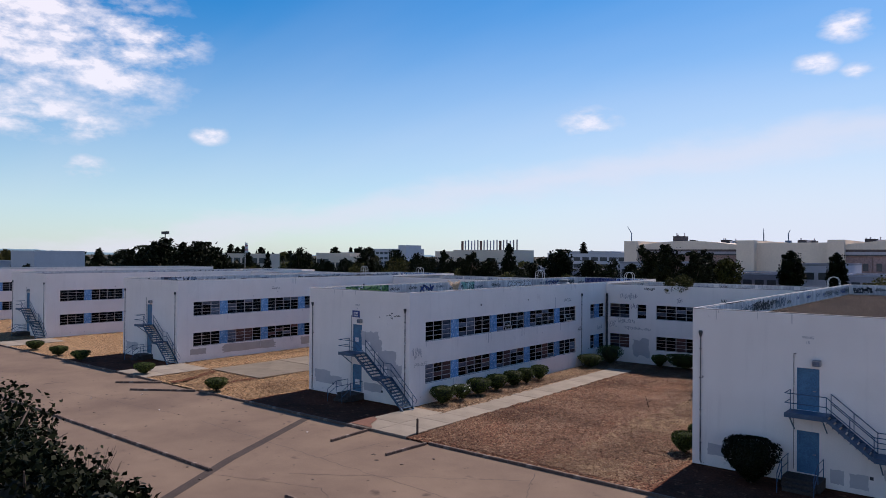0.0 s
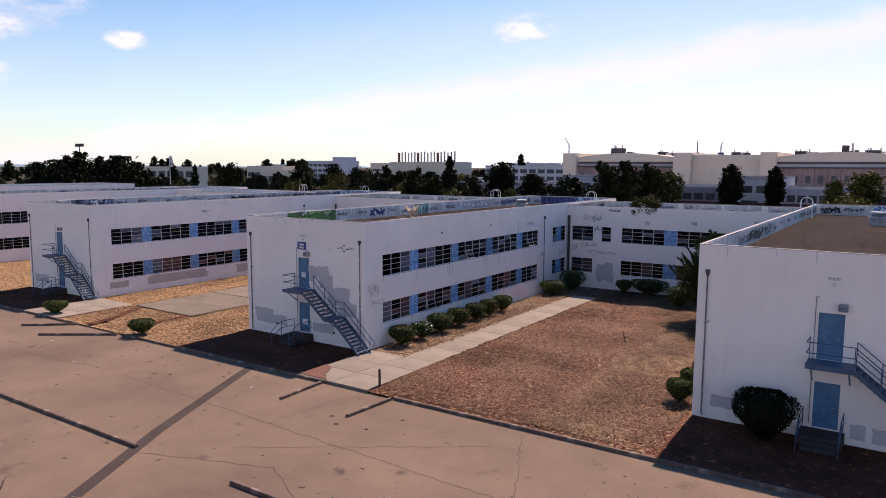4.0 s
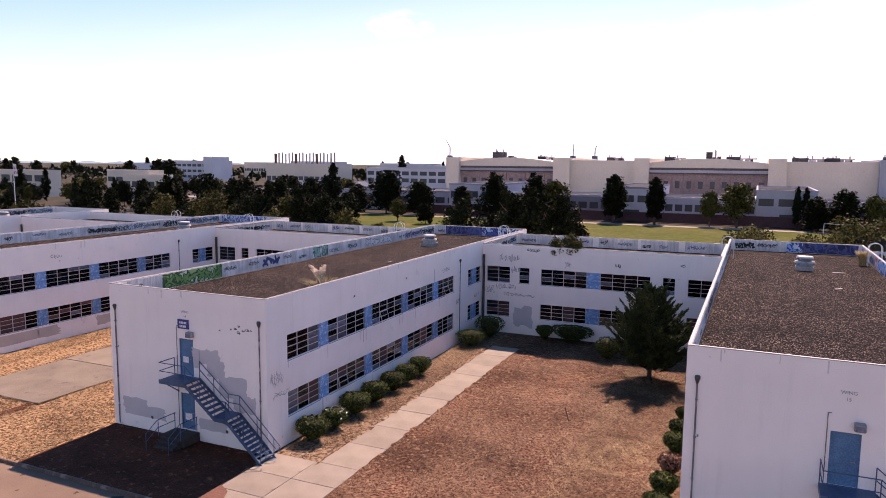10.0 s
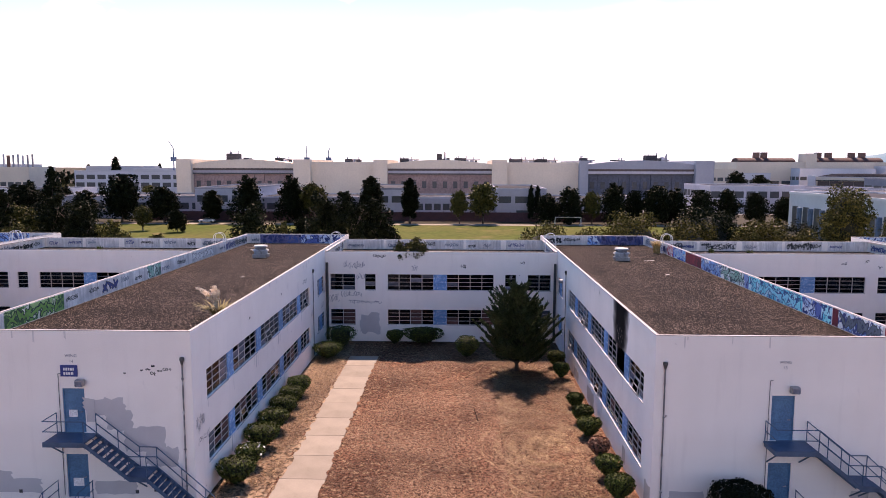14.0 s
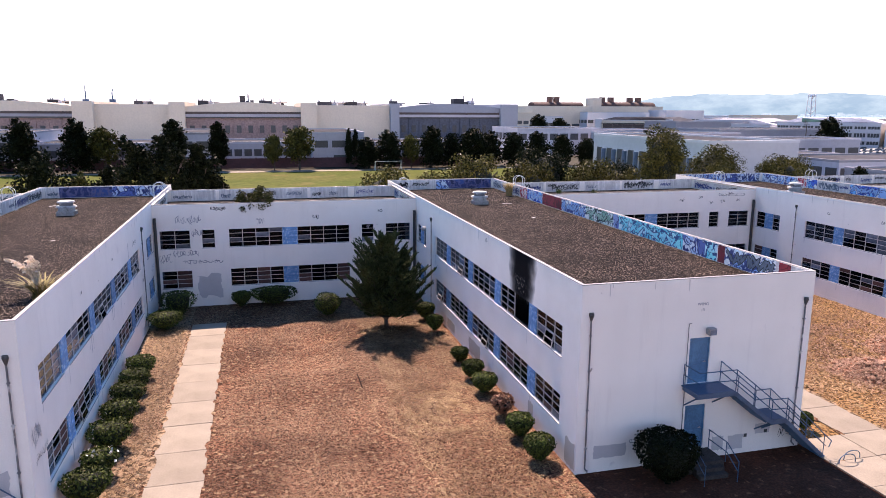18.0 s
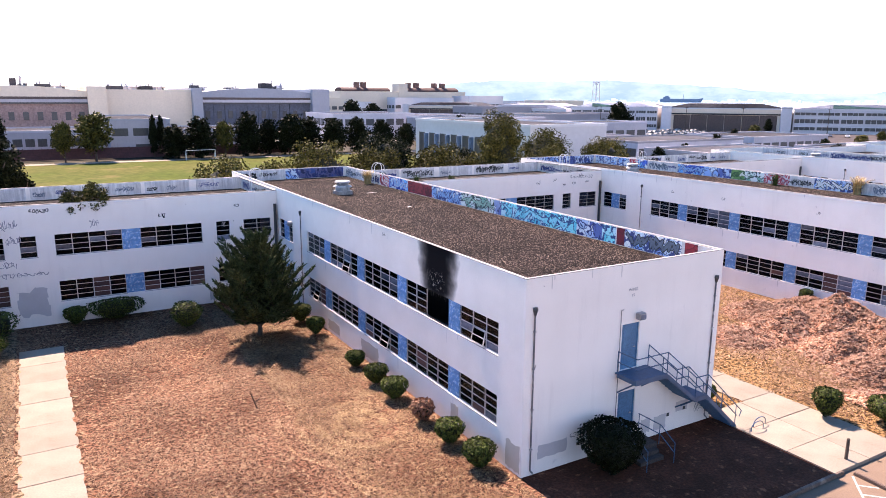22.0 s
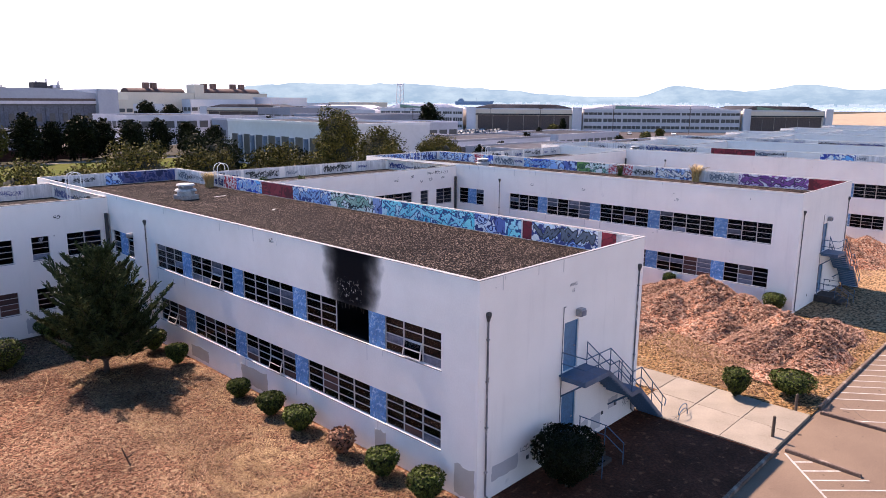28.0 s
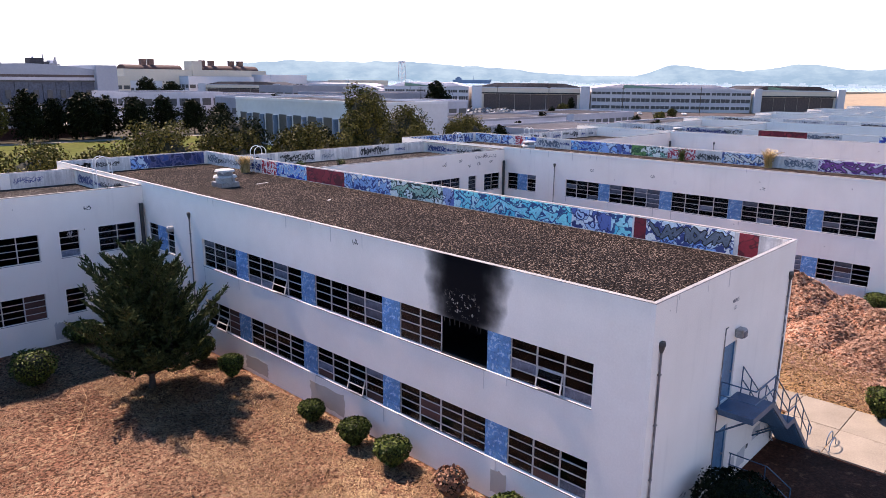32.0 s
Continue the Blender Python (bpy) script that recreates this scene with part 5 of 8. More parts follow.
stair = staircase(-47.0, "blue-grey steel outside stair against the white end wall")
step = stoop(-47.0)
for x in (-14.15, -79.6, 19.9, -112.6, 53.4, -145.6):
    copy_thing(stair, pose(x, FRONT, 0))
    copy_thing(step, pose(x, FRONT, 0))

# ---- plants ----
NP = np.random.default_rng(5)


def leaf_quads(c, nrm, size, tilt=0.6):
    """One quad a leaf: centres c, rough normals nrm."""
    n = len(c)
    nrm = nrm + NP.normal(0, tilt, (n, 3))
    nrm /= np.linalg.norm(nrm, axis=1)[:, None] + 1e-9
    a = np.cross(nrm, NP.normal(0, 1, (n, 3)))
    a /= np.linalg.norm(a, axis=1)[:, None] + 1e-9
    b = np.cross(nrm, a)
    s = (size * NP.uniform(0.6, 1.3, n))[:, None]
    v = np.stack([c - a * s - b * s * 0.55, c + a * s * 0.2 - b * s * 0.75, c + a * s + b * s * 0.1, c - a * s * 0.1 + b * s * 0.75], 1).reshape(-1, 3)
    return v, np.arange(n * 4).reshape(-1, 4)


def leaves(name, c, nrm, size, material, parent, tilt=0.6, label=""):
    v, f = leaf_quads(c, nrm, size, tilt)
    return raw(name, v.tolist(), f.tolist(), material, parent, label)


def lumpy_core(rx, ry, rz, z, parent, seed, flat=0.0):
    # a solid lump added inside the leaves to block light and look shaded
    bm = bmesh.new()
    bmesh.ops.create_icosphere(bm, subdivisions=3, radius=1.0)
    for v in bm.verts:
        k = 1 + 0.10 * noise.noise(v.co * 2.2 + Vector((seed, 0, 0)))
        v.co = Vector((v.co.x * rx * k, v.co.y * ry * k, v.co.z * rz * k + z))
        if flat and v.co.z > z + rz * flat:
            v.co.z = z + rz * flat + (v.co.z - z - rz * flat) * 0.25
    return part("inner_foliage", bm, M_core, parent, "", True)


def bush(at, rx, rz, label, material=M_bush, n=2600, flat=0.45, ry=None, blossoms=0, group="clipped shrubs", size=0.055):
    ry = ry or rx
    t = thing("shrub", at, label, "shrub", group)
    zc = rz * 1.16
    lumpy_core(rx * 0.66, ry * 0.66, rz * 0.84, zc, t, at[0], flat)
    d = NP.normal(0, 1, (n, 3))
    d /= np.linalg.norm(d, axis=1)[:, None]
    wob = np.array([1 + 0.13 * noise.noise(Vector(p) * 2.4 + Vector((at[1], at[0], 0))) + 0.07 * noise.noise(Vector(p) * 7.0) for p in d.tolist()])
    k = (NP.uniform(0.86, 1.05, n) * wob)[:, None]
    c = d * k * np.array([rx, ry, rz])
    lim = rz * flat
    c[:, 2] = np.where(c[:, 2] > lim, lim + (c[:, 2] - lim) * 0.35, c[:, 2])
    pull = np.where(c[:, 2] < 0, 1 + 0.42 * c[:, 2] / rz, 1.0)
    c[:, :2] *= pull[:, None]
    c[:, 2] = np.maximum(c[:, 2] + zc, 0.03)
    leaves("foliage", c, d, size, material, t)
    bm = bmesh.new()
    rod(bm, (0, 0, -0.1), (0, 0, rz * 0.6), 0.06, 6)
    part("stem", bm, M_bark, t)
    if blossoms:
        q = c[NP.choice(n, blossoms)]
        leaves("blossom", q * 1.04, d[:blossoms], 0.09, M_flower, t, 1.0, "white blossoms")
    return t


G = "clipped dark green shrub on dry ground beside the wall"
for y, r in ((42.4, 0.95), (47.1, 1.0), (49.7, 0.92), (52.2, 0.88), (54.3, 0.82), (56.6, 0.82)):
    bush((-34.5, y, 0), r, 0.66 + r * 0.1, "clipped dark green shrub in the row along the wall", group="shrub row by the walk")
bush((-34.45, 44.6, 0), 0.76, 0.66, "clipped shrub sprinkled with white blossoms", blossoms=70, group="shrub row by the walk")
bush((-34.2, 66.2, 0), 1.25, 0.8, "broad flat-topped clipped shrub at the end of the row", flat=0.3, group="shrub row by the walk")
bush((-33.7, 69.6, 0), 1.35, 1.1, "large dark clipped shrub in the corner of the courtyard", group="corner shrubs")
bush((-29.0, 71.4, 0), 0.75, 0.7, "small dark shrub under the window", group="shrubs under the windows")
bush((-26.4, 71.3, 0), 1.9, 0.85, "long clipped hedge under the windows", ry=0.75, flat=0.5, group="shrubs under the windows", n=3600)
bush((-22.4, 67.0, 0), 1.05, 0.9, "round clipped green shrub on the dry lawn", flat=0.8, group="round shrubs")
bush((-18.6, 71.2, 0), 1.0, 0.7, "low dark shrub under the window", group="shrubs under the windows")
for y, r, z in ((41.2, 0.72, 0.75), (43.7, 0.66, 0.72), (49.4, 0.72, 0.7), (51.7, 0.66, 0.68), (54.6, 0.58, 0.58), (61.3, 0.62, 0.72), (64.3, 0.72, 0.8)):
    bush((-15.2, y, 0), r, z * 0.92, "small clipped green shrub in the row along the wall", group="shrub row by the burnt wing")
bush((-15.2, 46.3, 0), 0.62, 0.62, "withered reddish-brown shrub in the row along the wall", M_bushdry, 900, group="shrub row by the burnt wing", size=0.07)
# takes the darkest leaf colour to paint the shade it stands in
bush((-10.6, 38.0, 0), 1.35, 1.25, "large overgrown shrub before the end wall, leaves darkened for shade", M_tree, flat=0.5, n=6200, group="large shrubs")
bush((-0.9, 41.0, 0), 0.42, 0.5, "small round shrub beside the walk", group="round shrubs")
bush((2.7, 36.7, 0), 0.68, 0.85, "upright clipped shrub at the kerb", group="kerb shrubs")
bush((4.9, 34.7, 0), 1.12, 0.7, "broad flat-topped green hedge at the kerb", flat=0.3, group="kerb shrubs", n=3600)
bush((19.2, 48.6, 0), 0.5, 0.9, "small dark shrub against the wall behind the chip heap", group="round shrubs")
bush((19.1, 40.6, 0), 0.75, 0.85, "dark round shrub at the corner of the wing", group="round shrubs")
for x, y in ((-52.2, 34.0), (-64.6, 34.2), (-77.6, 34.0), (-83.0, 34.0), (-90, 34.2)):
    bush((x, y, 0), 0.95, 0.62, "low flat-topped clipped shrub at the kerb", flat=0.3, group="kerb shrubs")


def trunk_part(t, h, r, lean=(0, 0), limbs=7, top=0.75, spread=0.5):
    bm = bmesh.new()
    p = Vector((0, 0, -0.15))
    for k in range(5):
        q = Vector((lean[0] * (k + 1) / 5, lean[1] * (k + 1) / 5, h * top * (k + 1) / 5))
        rod(bm, p, q, r * (1 - k * 0.17), 8, r * (1 - (k + 1) * 0.17))
        p = q
    for k in range(limbs):
        a = k * 2.4 + RNG.uniform(0, 0.8)
        z = h * RNG.uniform(0.3, 0.65)
        s = Vector((lean[0] * z / h, lean[1] * z / h, z))
        e = s + Vector((math.cos(a) * h * spread * RNG.uniform(0.5, 0.9), math.sin(a) * h * spread * RNG.uniform(0.5, 0.9), h * RNG.uniform(0.15, 0.3)))
        rod(bm, s, e, r * 0.35, 6, r * 0.1)
    return part("trunk", bm, M_bark, t, "", True)


def broad_tree(at, h, r, label, material=M_tree, clumps=34, per=70, size=0.35, low=0.25, group="field trees", core=True):
    """A rounded tree: clumps of leaves scattered over an uneven crown with gaps."""
    t = thing("tree", at, label, "tree", group)
    trunk_part(t, h, 0.03 * h + 0.05, (RNG.uniform(-0.4, 0.4), RNG.uniform(-0.4, 0.4)), 7, 0.8, r / h * 0.9)
    z0 = h * low
    d = NP.normal(0, 1, (clumps, 3))
    d /= np.linalg.norm(d, axis=1)[:, None]
    rad = NP.uniform(0.35, 1.0, clumps) ** 0.6
    cc = d * rad[:, None] * np.array([r, r, (h - z0) / 2]) * 0.86
    cc[:, 2] += (h + z0) / 2
    cs = NP.uniform(0.24, 0.42, clumps) * r
    c = np.repeat(cc, per, 0)
    e = NP.normal(0, 1, (clumps * per, 3))
    e /= np.linalg.norm(e, axis=1)[:, None]
    c = c + e * (np.repeat(cs, per) * NP.uniform(0.55, 1.05, clumps * per))[:, None]
    leaves("crown", c, e, size, material, t, 0.7)
    if core:
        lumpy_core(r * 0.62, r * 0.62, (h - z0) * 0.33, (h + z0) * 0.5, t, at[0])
    return t


def lobed_tree(at, h, w, lobes, label, material, size, group, low=0.12, slim=0.0, bare=0.0, per=230):
    """A tree seen from far: several uneven lobes of leaf clumps with gaps between them over a forked trunk."""
    t = thing("tree", at, label, "tree", group)
    trunk_part(t, h, 0.022 * h + 0.05, (RNG.uniform(-0.5, 0.5), RNG.uniform(-0.5, 0.5)), 6, 0.72, w / h * 0.4)
    cc, cs = [], []
    for k in range(lobes):
        f = (k + 0.5) / lobes
        z = h * (low + bare + (0.9 - low - bare) * f)
        wide = w * 0.5 * (1 - slim * abs(f - 0.4)) * (0.62 + 0.38 * math.sin(math.pi * min(1, f + 0.18)))
        a, q = k * 2.4 + RNG.uniform(0, 1.2), wide * RNG.uniform(0.15, 0.58)
        lobe = Vector((math.cos(a) * q, math.sin(a) * q, z))
        size_ = min(wide, h * 0.34) * RNG.uniform(0.58, 0.88)
        for _ in range(9):
            e = Vector((RNG.gauss(0, 1), RNG.gauss(0, 1), RNG.gauss(0, 0.8))).normalized() * size_ * RNG.uniform(0.2, 0.95)
            cc.append(tuple(lobe + e))
            cs.append(size_ * RNG.uniform(0.25, 0.55))
    for _ in range(lobes * 6):
        e = Vector((RNG.gauss(0, 1), RNG.gauss(0, 1), RNG.gauss(0, 1))).normalized() * RNG.uniform(0.3, 1.0) ** 0.5
        wide = w * 0.40 * (1 - 0.5 * slim * max(0, e.z))
        cc.append((e.x * wide, e.y * wide, h * (0.47 + low * 0.4 + bare * 0.5) + e.z * h * (0.43 - 0.45 * bare)))
        cs.append(w * RNG.uniform(0.09, 0.17))
    n = len(cc)
    m = int(per * 0.9) * n // 9
    pick = NP.integers(0, n, m)
    e = NP.normal(0, 1, (m, 3))
    e /= np.linalg.norm(e, axis=1)[:, None]
    c = np.array(cc)[pick] + e * (np.array(cs)[pick] * NP.uniform(0.2, 1.15, m))[:, None]
    c[:, 2] = np.clip(c[:, 2], 0.1, h)
    leaves("crown", c, e, size, material, t, 0.9)
    return t


def far_copy(src, at, s, turn=0.0, wide=1.0):
    o = copy_thing(src, pose(*at, 0, 0, turn))
    o.scale = (s * wide, s * wide, s)
    return o


def conifer(at, h, r, label):
    """The yard's conifer: a cone of feathery boughs that sweep outwards and up from a short bare trunk."""
    t = thing("conifer_tree", at, label, "tree")
    trunk_part(t, h, 0.17, (0, 0), 0, 0.95)
    bm = bmesh.new()
    tips, ways = [], []
    spires = [(0.0, 0.0, 0.75, h, r, 84), (0.9, 0.5, 1.0, h * 0.84, r * 0.55, 36), (-1.1, -0.6, 0.9, h * 0.76, r * 0.55, 34), (0.6, -1.2, 0.9, h * 0.66, r * 0.5, 30)]
    for sx, sy, base, top, wide, count in spires:
        if sx:
            rod(bm, (0, 0, 0.6), (sx * 0.6, sy * 0.6, base + 0.5), 0.08, 6, 0.06)
            rod(bm, (sx * 0.6, sy * 0.6, base + 0.5), (sx, sy, top * 0.96), 0.06, 6, 0.01)
        for k in range(count):
            f = (k + 0.5) / count
            z = base + (top - base) * f ** 1.15
            prof = (1 - f) ** 0.66 * (0.70 + 0.30 * min(1, f / 0.25))
            L = wide * prof * RNG.choice((0.5, 0.75, 0.9, 1.0, 1.2)) + 0.3
            az = k * 2.39996 + RNG.uniform(-0.5, 0.5)
            flat = Vector((math.cos(az), math.sin(az), 0))
            lift = 0.30 + 0.85 * f + RNG.uniform(-0.25, 0.35)
            foot = Vector((sx, sy, z))
            last = foot
            bend = [foot + flat * L * q + Vector((0, 0, L * (lift * q * 0.6 + 0.42 * q * q))) for q in (0.33, 0.66, 1.0)]
            for i, q in enumerate(bend):
                rod(bm, last, q, 0.028 - 0.008 * i, 4, 0.02 - 0.007 * i)
                last = q
            line = [foot] + bend
            steps = int(8 + L * 9)
            for j in range(steps):
                g = 0.18 + 0.82 * j / (steps - 1)
                i = min(2, int(g * 3))
                at_ = line[i].lerp(line[i + 1], g * 3 - i)
                run = (line[i + 1] - line[i]).normalized()
                span = (0.36 * L + 0.22) * (1.10 - 0.8 * g)
                for side in (-1, 1):
                    twig = (run * 0.75 + Vector((-flat.y, flat.x, 0)) * side * RNG.uniform(0.35, 0.95) + Vector((0, 0, RNG.uniform(-0.05, 0.45)))).normalized()
                    for q in range(7):
                        tips.append(at_ + twig * span * (q + RNG.random()) / 7)
                        ways.append(twig + Vector((RNG.gauss(0, 0.45), RNG.gauss(0, 0.45), RNG.gauss(0.1, 0.4))))
    part("branch_frame", bm, M_bark, t)
    c = np.array([tuple(v) for v in tips])
    d = np.array([tuple(v) for v in ways])
    d /= np.linalg.norm(d, axis=1)[:, None]
    q = np.cross(d, NP.normal(0, 1, d.shape))
    q /= np.linalg.norm(q, axis=1)[:, None]
    half = (0.13 * NP.uniform(0.6, 1.3, len(c)))[:, None]
    v = np.stack([c - d * half - q * 0.018, c - q * 0.034, c + d * half * 1.2, c + q * 0.034], 1).reshape(-1, 3)
    raw("needles", v.tolist(), np.arange(len(v)).reshape(-1, 4).tolist(), M_pine, t)
    # added dark cone that blocks light and paints the inner shade
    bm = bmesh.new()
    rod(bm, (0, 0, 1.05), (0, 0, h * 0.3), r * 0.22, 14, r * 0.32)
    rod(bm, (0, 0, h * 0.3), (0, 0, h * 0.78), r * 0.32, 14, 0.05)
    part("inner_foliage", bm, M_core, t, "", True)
    return t


conifer((-18.5, 62.9, 0), 6.6, 3.35, "bluish-green conifer on the dry courtyard lawn")
# dark trees at the near edge of the parking lot
for x, y, h, r in ((-33.0, 10.0, 6.6, 3.2), (-28.0, 9.3, 6.2, 2.9), (-23.5, 9.0, 5.9, 2.5), (-20.0, 9.2, 5.9, 2.0), (-17.6, 8.6, 5.4, 1.9), (-15.4, 7.8, 5.0, 1.9), (-13.4, 7.2, 4.2, 1.6)):
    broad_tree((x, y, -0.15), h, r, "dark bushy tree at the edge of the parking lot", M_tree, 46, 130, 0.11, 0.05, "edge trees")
t = thing("bare_shrub", (-26.5, 11.6, -0.15), "leafless twiggy shrub beside the dark trees", "shrub")
bm = bmesh.new()
for k in range(26):
    a, L = RNG.uniform(0, 6.28), RNG.uniform(1.2, 2.6)
    s = Vector((RNG.uniform(-0.3, 0.3), RNG.uniform(-0.3, 0.3), 1.6))
    e = s + Vector((math.cos(a) * L * 0.6, math.sin(a) * L * 0.6, L * 0.9 + 0.8))
    rod(bm, s, e, 0.025, 4, 0.006)
    for _ in range(3):
        m_ = s.lerp(e, RNG.uniform(0.4, 0.9))
        rod(bm, m_, m_ + Vector((RNG.uniform(-0.5, 0.5), RNG.uniform(-0.5, 0.5), RNG.uniform(0.2, 0.7))), 0.012, 4, 0.004)
for k in range(5):
    rod(bm, (0.1 * k - 0.2, 0, -0.1), (RNG.uniform(-0.3, 0.3), RNG.uniform(-0.3, 0.3), 1.7), 0.05, 5, 0.03)
part("branching", bm, M_bark, t)
# trees behind the barracks
for x, y, h, r, m_, cl in ((27.0, 101.0, 15.2, 3.4, M_olive, 70), (40, 107, 11.8, 4.6, M_olive, 52), (14.4, 97, 10.4, 4.2, M_olive, 52), (5.8, 97, 10.3, 4.0, M_olive, 52), (-1.0, 97.5, 11.6, 4.0, M_olive, 52), (-7.0, 98.5, 9.2, 3.6, M_olive, 40),
                           (-12.5, 97, 9.8, 4.2, M_olive, 46), (20.0, 97, 8.6, 3.4, M_olive, 40), (10, 103, 12.0, 4.4, M_tree, 48), (35, 99, 9.5, 3.7, M_olive, 42), (47, 101, 10.5, 3.9, M_olive, 42), (24, 108, 9.2, 4.4, M_tree, 36), (55, 108, 9.0, 4.2, M_olive, 40), (-18, 98, 7.0, 3.4, M_olive, 34)):
    broad_tree((x, y, -0.42), h, r, "dense green tree behind the barracks" if m_ is M_olive else "tall dark tree behind the barracks", m_, cl, 330, 0.13, 0.06, "trees behind the barracks")
for x, y, h, w, slim in ((-39.8, 95.0, 14.4, 7.6, 0.5), (-36.6, 93.6, 15.0, 7.4, 0.5), (-33.4, 94.6, 14.0, 6.4, 0.5), (-42.6, 97.0, 11.0, 6.4, 0.2), (-31.6, 96.0, 9.6, 4.4, 0.2)):
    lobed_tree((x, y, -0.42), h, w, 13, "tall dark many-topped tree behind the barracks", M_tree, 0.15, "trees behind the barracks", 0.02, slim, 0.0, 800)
for x, y, h, w, m_ in ((-53.6, 110, 11.8, 8.0, M_tree), (-49.5, 112, 8.5, 5.0, M_olive), (-82.5, 110, 13.4, 6.5, M_tree), (-78.5, 109, 11.5, 6.5, M_tree), (-74.5, 111, 9.0, 7.0, M_olive), (-94, 110, 11.4, 9.0, M_tree), (-103, 111, 11.2, 10.0, M_olive), (-92.6, 114, 14.0, 4.0, M_tree), (-112, 108, 10.0, 8.0, M_olive), (-120, 112, 10.6, 8.0, M_tree), (-87.5, 108, 8.5, 6.0, M_olive), (-66, 106, 7.5, 5.0, M_olive)):
    lobed_tree((x, y, -0.42), h, w, 11, "bushy dark tree behind the barracks" if m_ is M_tree else "olive-green spreading tree behind the barracks", m_, 0.17, "trees behind the barracks", 0.0, 0.1, 0.0, 560)
G_EDGE = "field edge trees"
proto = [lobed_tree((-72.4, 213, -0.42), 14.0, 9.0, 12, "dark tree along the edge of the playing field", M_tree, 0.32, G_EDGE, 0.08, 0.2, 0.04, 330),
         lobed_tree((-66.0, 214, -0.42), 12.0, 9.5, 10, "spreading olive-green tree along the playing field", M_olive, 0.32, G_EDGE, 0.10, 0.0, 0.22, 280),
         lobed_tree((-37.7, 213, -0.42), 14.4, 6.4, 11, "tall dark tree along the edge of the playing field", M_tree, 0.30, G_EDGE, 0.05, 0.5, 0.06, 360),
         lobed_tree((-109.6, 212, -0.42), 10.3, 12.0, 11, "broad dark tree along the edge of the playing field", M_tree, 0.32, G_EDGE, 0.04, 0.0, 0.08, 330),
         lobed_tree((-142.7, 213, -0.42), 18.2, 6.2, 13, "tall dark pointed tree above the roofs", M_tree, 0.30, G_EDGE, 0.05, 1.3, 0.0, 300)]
# (x, y, which of the trees above, height, width)
EDGE_TREES = [(-49, 213, 2, 15, 8.4), (-23.2, 213, 1, 10, 5.4), (-16.4, 213, 1, 12.2, 9.6), (-1.9, 219, 2, 12.2, 2.6), (0.2, 220, 2, 12.0, 2.4), (2.4, 213, 0, 8.9, 8.0), (8.6, 213, 0, 11.0, 9.4), (15.4, 214, 1, 9.8, 6.0), (21.2, 213, 0, 12.0, 8.4), (27.5, 216, 3, 9.6, 8.0), (33.1, 213, 3, 11.0, 11.8),
              (40, 216, 0, 10.5, 9.0), (47, 214, 3, 9.8, 10.0), (55, 216, 0, 10.4, 8.0), (63, 215, 3, 9.0, 9.0), (-85.2, 213, 0, 14.0, 9.8), (-95.4, 212, 2, 10.4, 7.4), (-122.5, 213, 3, 13.8, 14.4), (-134, 214, 0, 9.4, 10.0), (-151, 212, 3, 10.6, 11.0), (-165, 213, 2, 12.0, 7.4), (-179, 212, 0, 10.8, 10.4),
              (-139, 150, 3, 13.0, 9.0), (-154, 151, 0, 12.8, 10.0), (-147, 140, 1, 9.0, 10.0), (-130, 148, 0, 12.4, 8.0), (-128, 136, 1, 8.4, 9.0),
              (-150, 92, 3, 14.4, 15.0), (-161, 90, 0, 15.6, 13.0), (-171, 92, 3, 13.6, 13.0), (-140, 91, 3, 13.0, 12.0), (-131, 95, 1, 9.2, 9.0), (-180, 92, 0, 13.0, 10.0), (-117, 96, 0, 13.2, 7.0), (-155, 96, 4, 15.8, 6.0), (-166, 98, 2, 16.0, 7.0),
              (96, 316, 0, 15, 12.0), (104, 310, 3, 13, 12.0), (112, 250, 0, 9.6, 8.0), (86, 222, 3, 8.6, 9.0), (70, 214, 3, 8.0, 8.0)]
TALL = ((14.0, 9.0), (12.0, 9.5), (14.4, 6.4), (10.3, 12.0), (18.2, 6.2))
for k, (x, y, i, h, w) in enumerate(EDGE_TREES):
    sc = h / TALL[i][0]
    far_copy(proto[i], (x, y, -0.42), sc, k * 47 % 360, w / TALL[i][1] / sc)
RT = random.Random(31)
for k in range(130):
    x = RT.uniform(-360, -92)
    y = RT.uniform(96, 330) if x < -150 else RT.uniform(116, 200)
    far_copy(proto[(0, 3, 1, 3, 2)[k % 5]], (x, y, -0.42), RT.uniform(0.42, 0.8), k * 83 % 360, RT.uniform(0.9, 1.3))


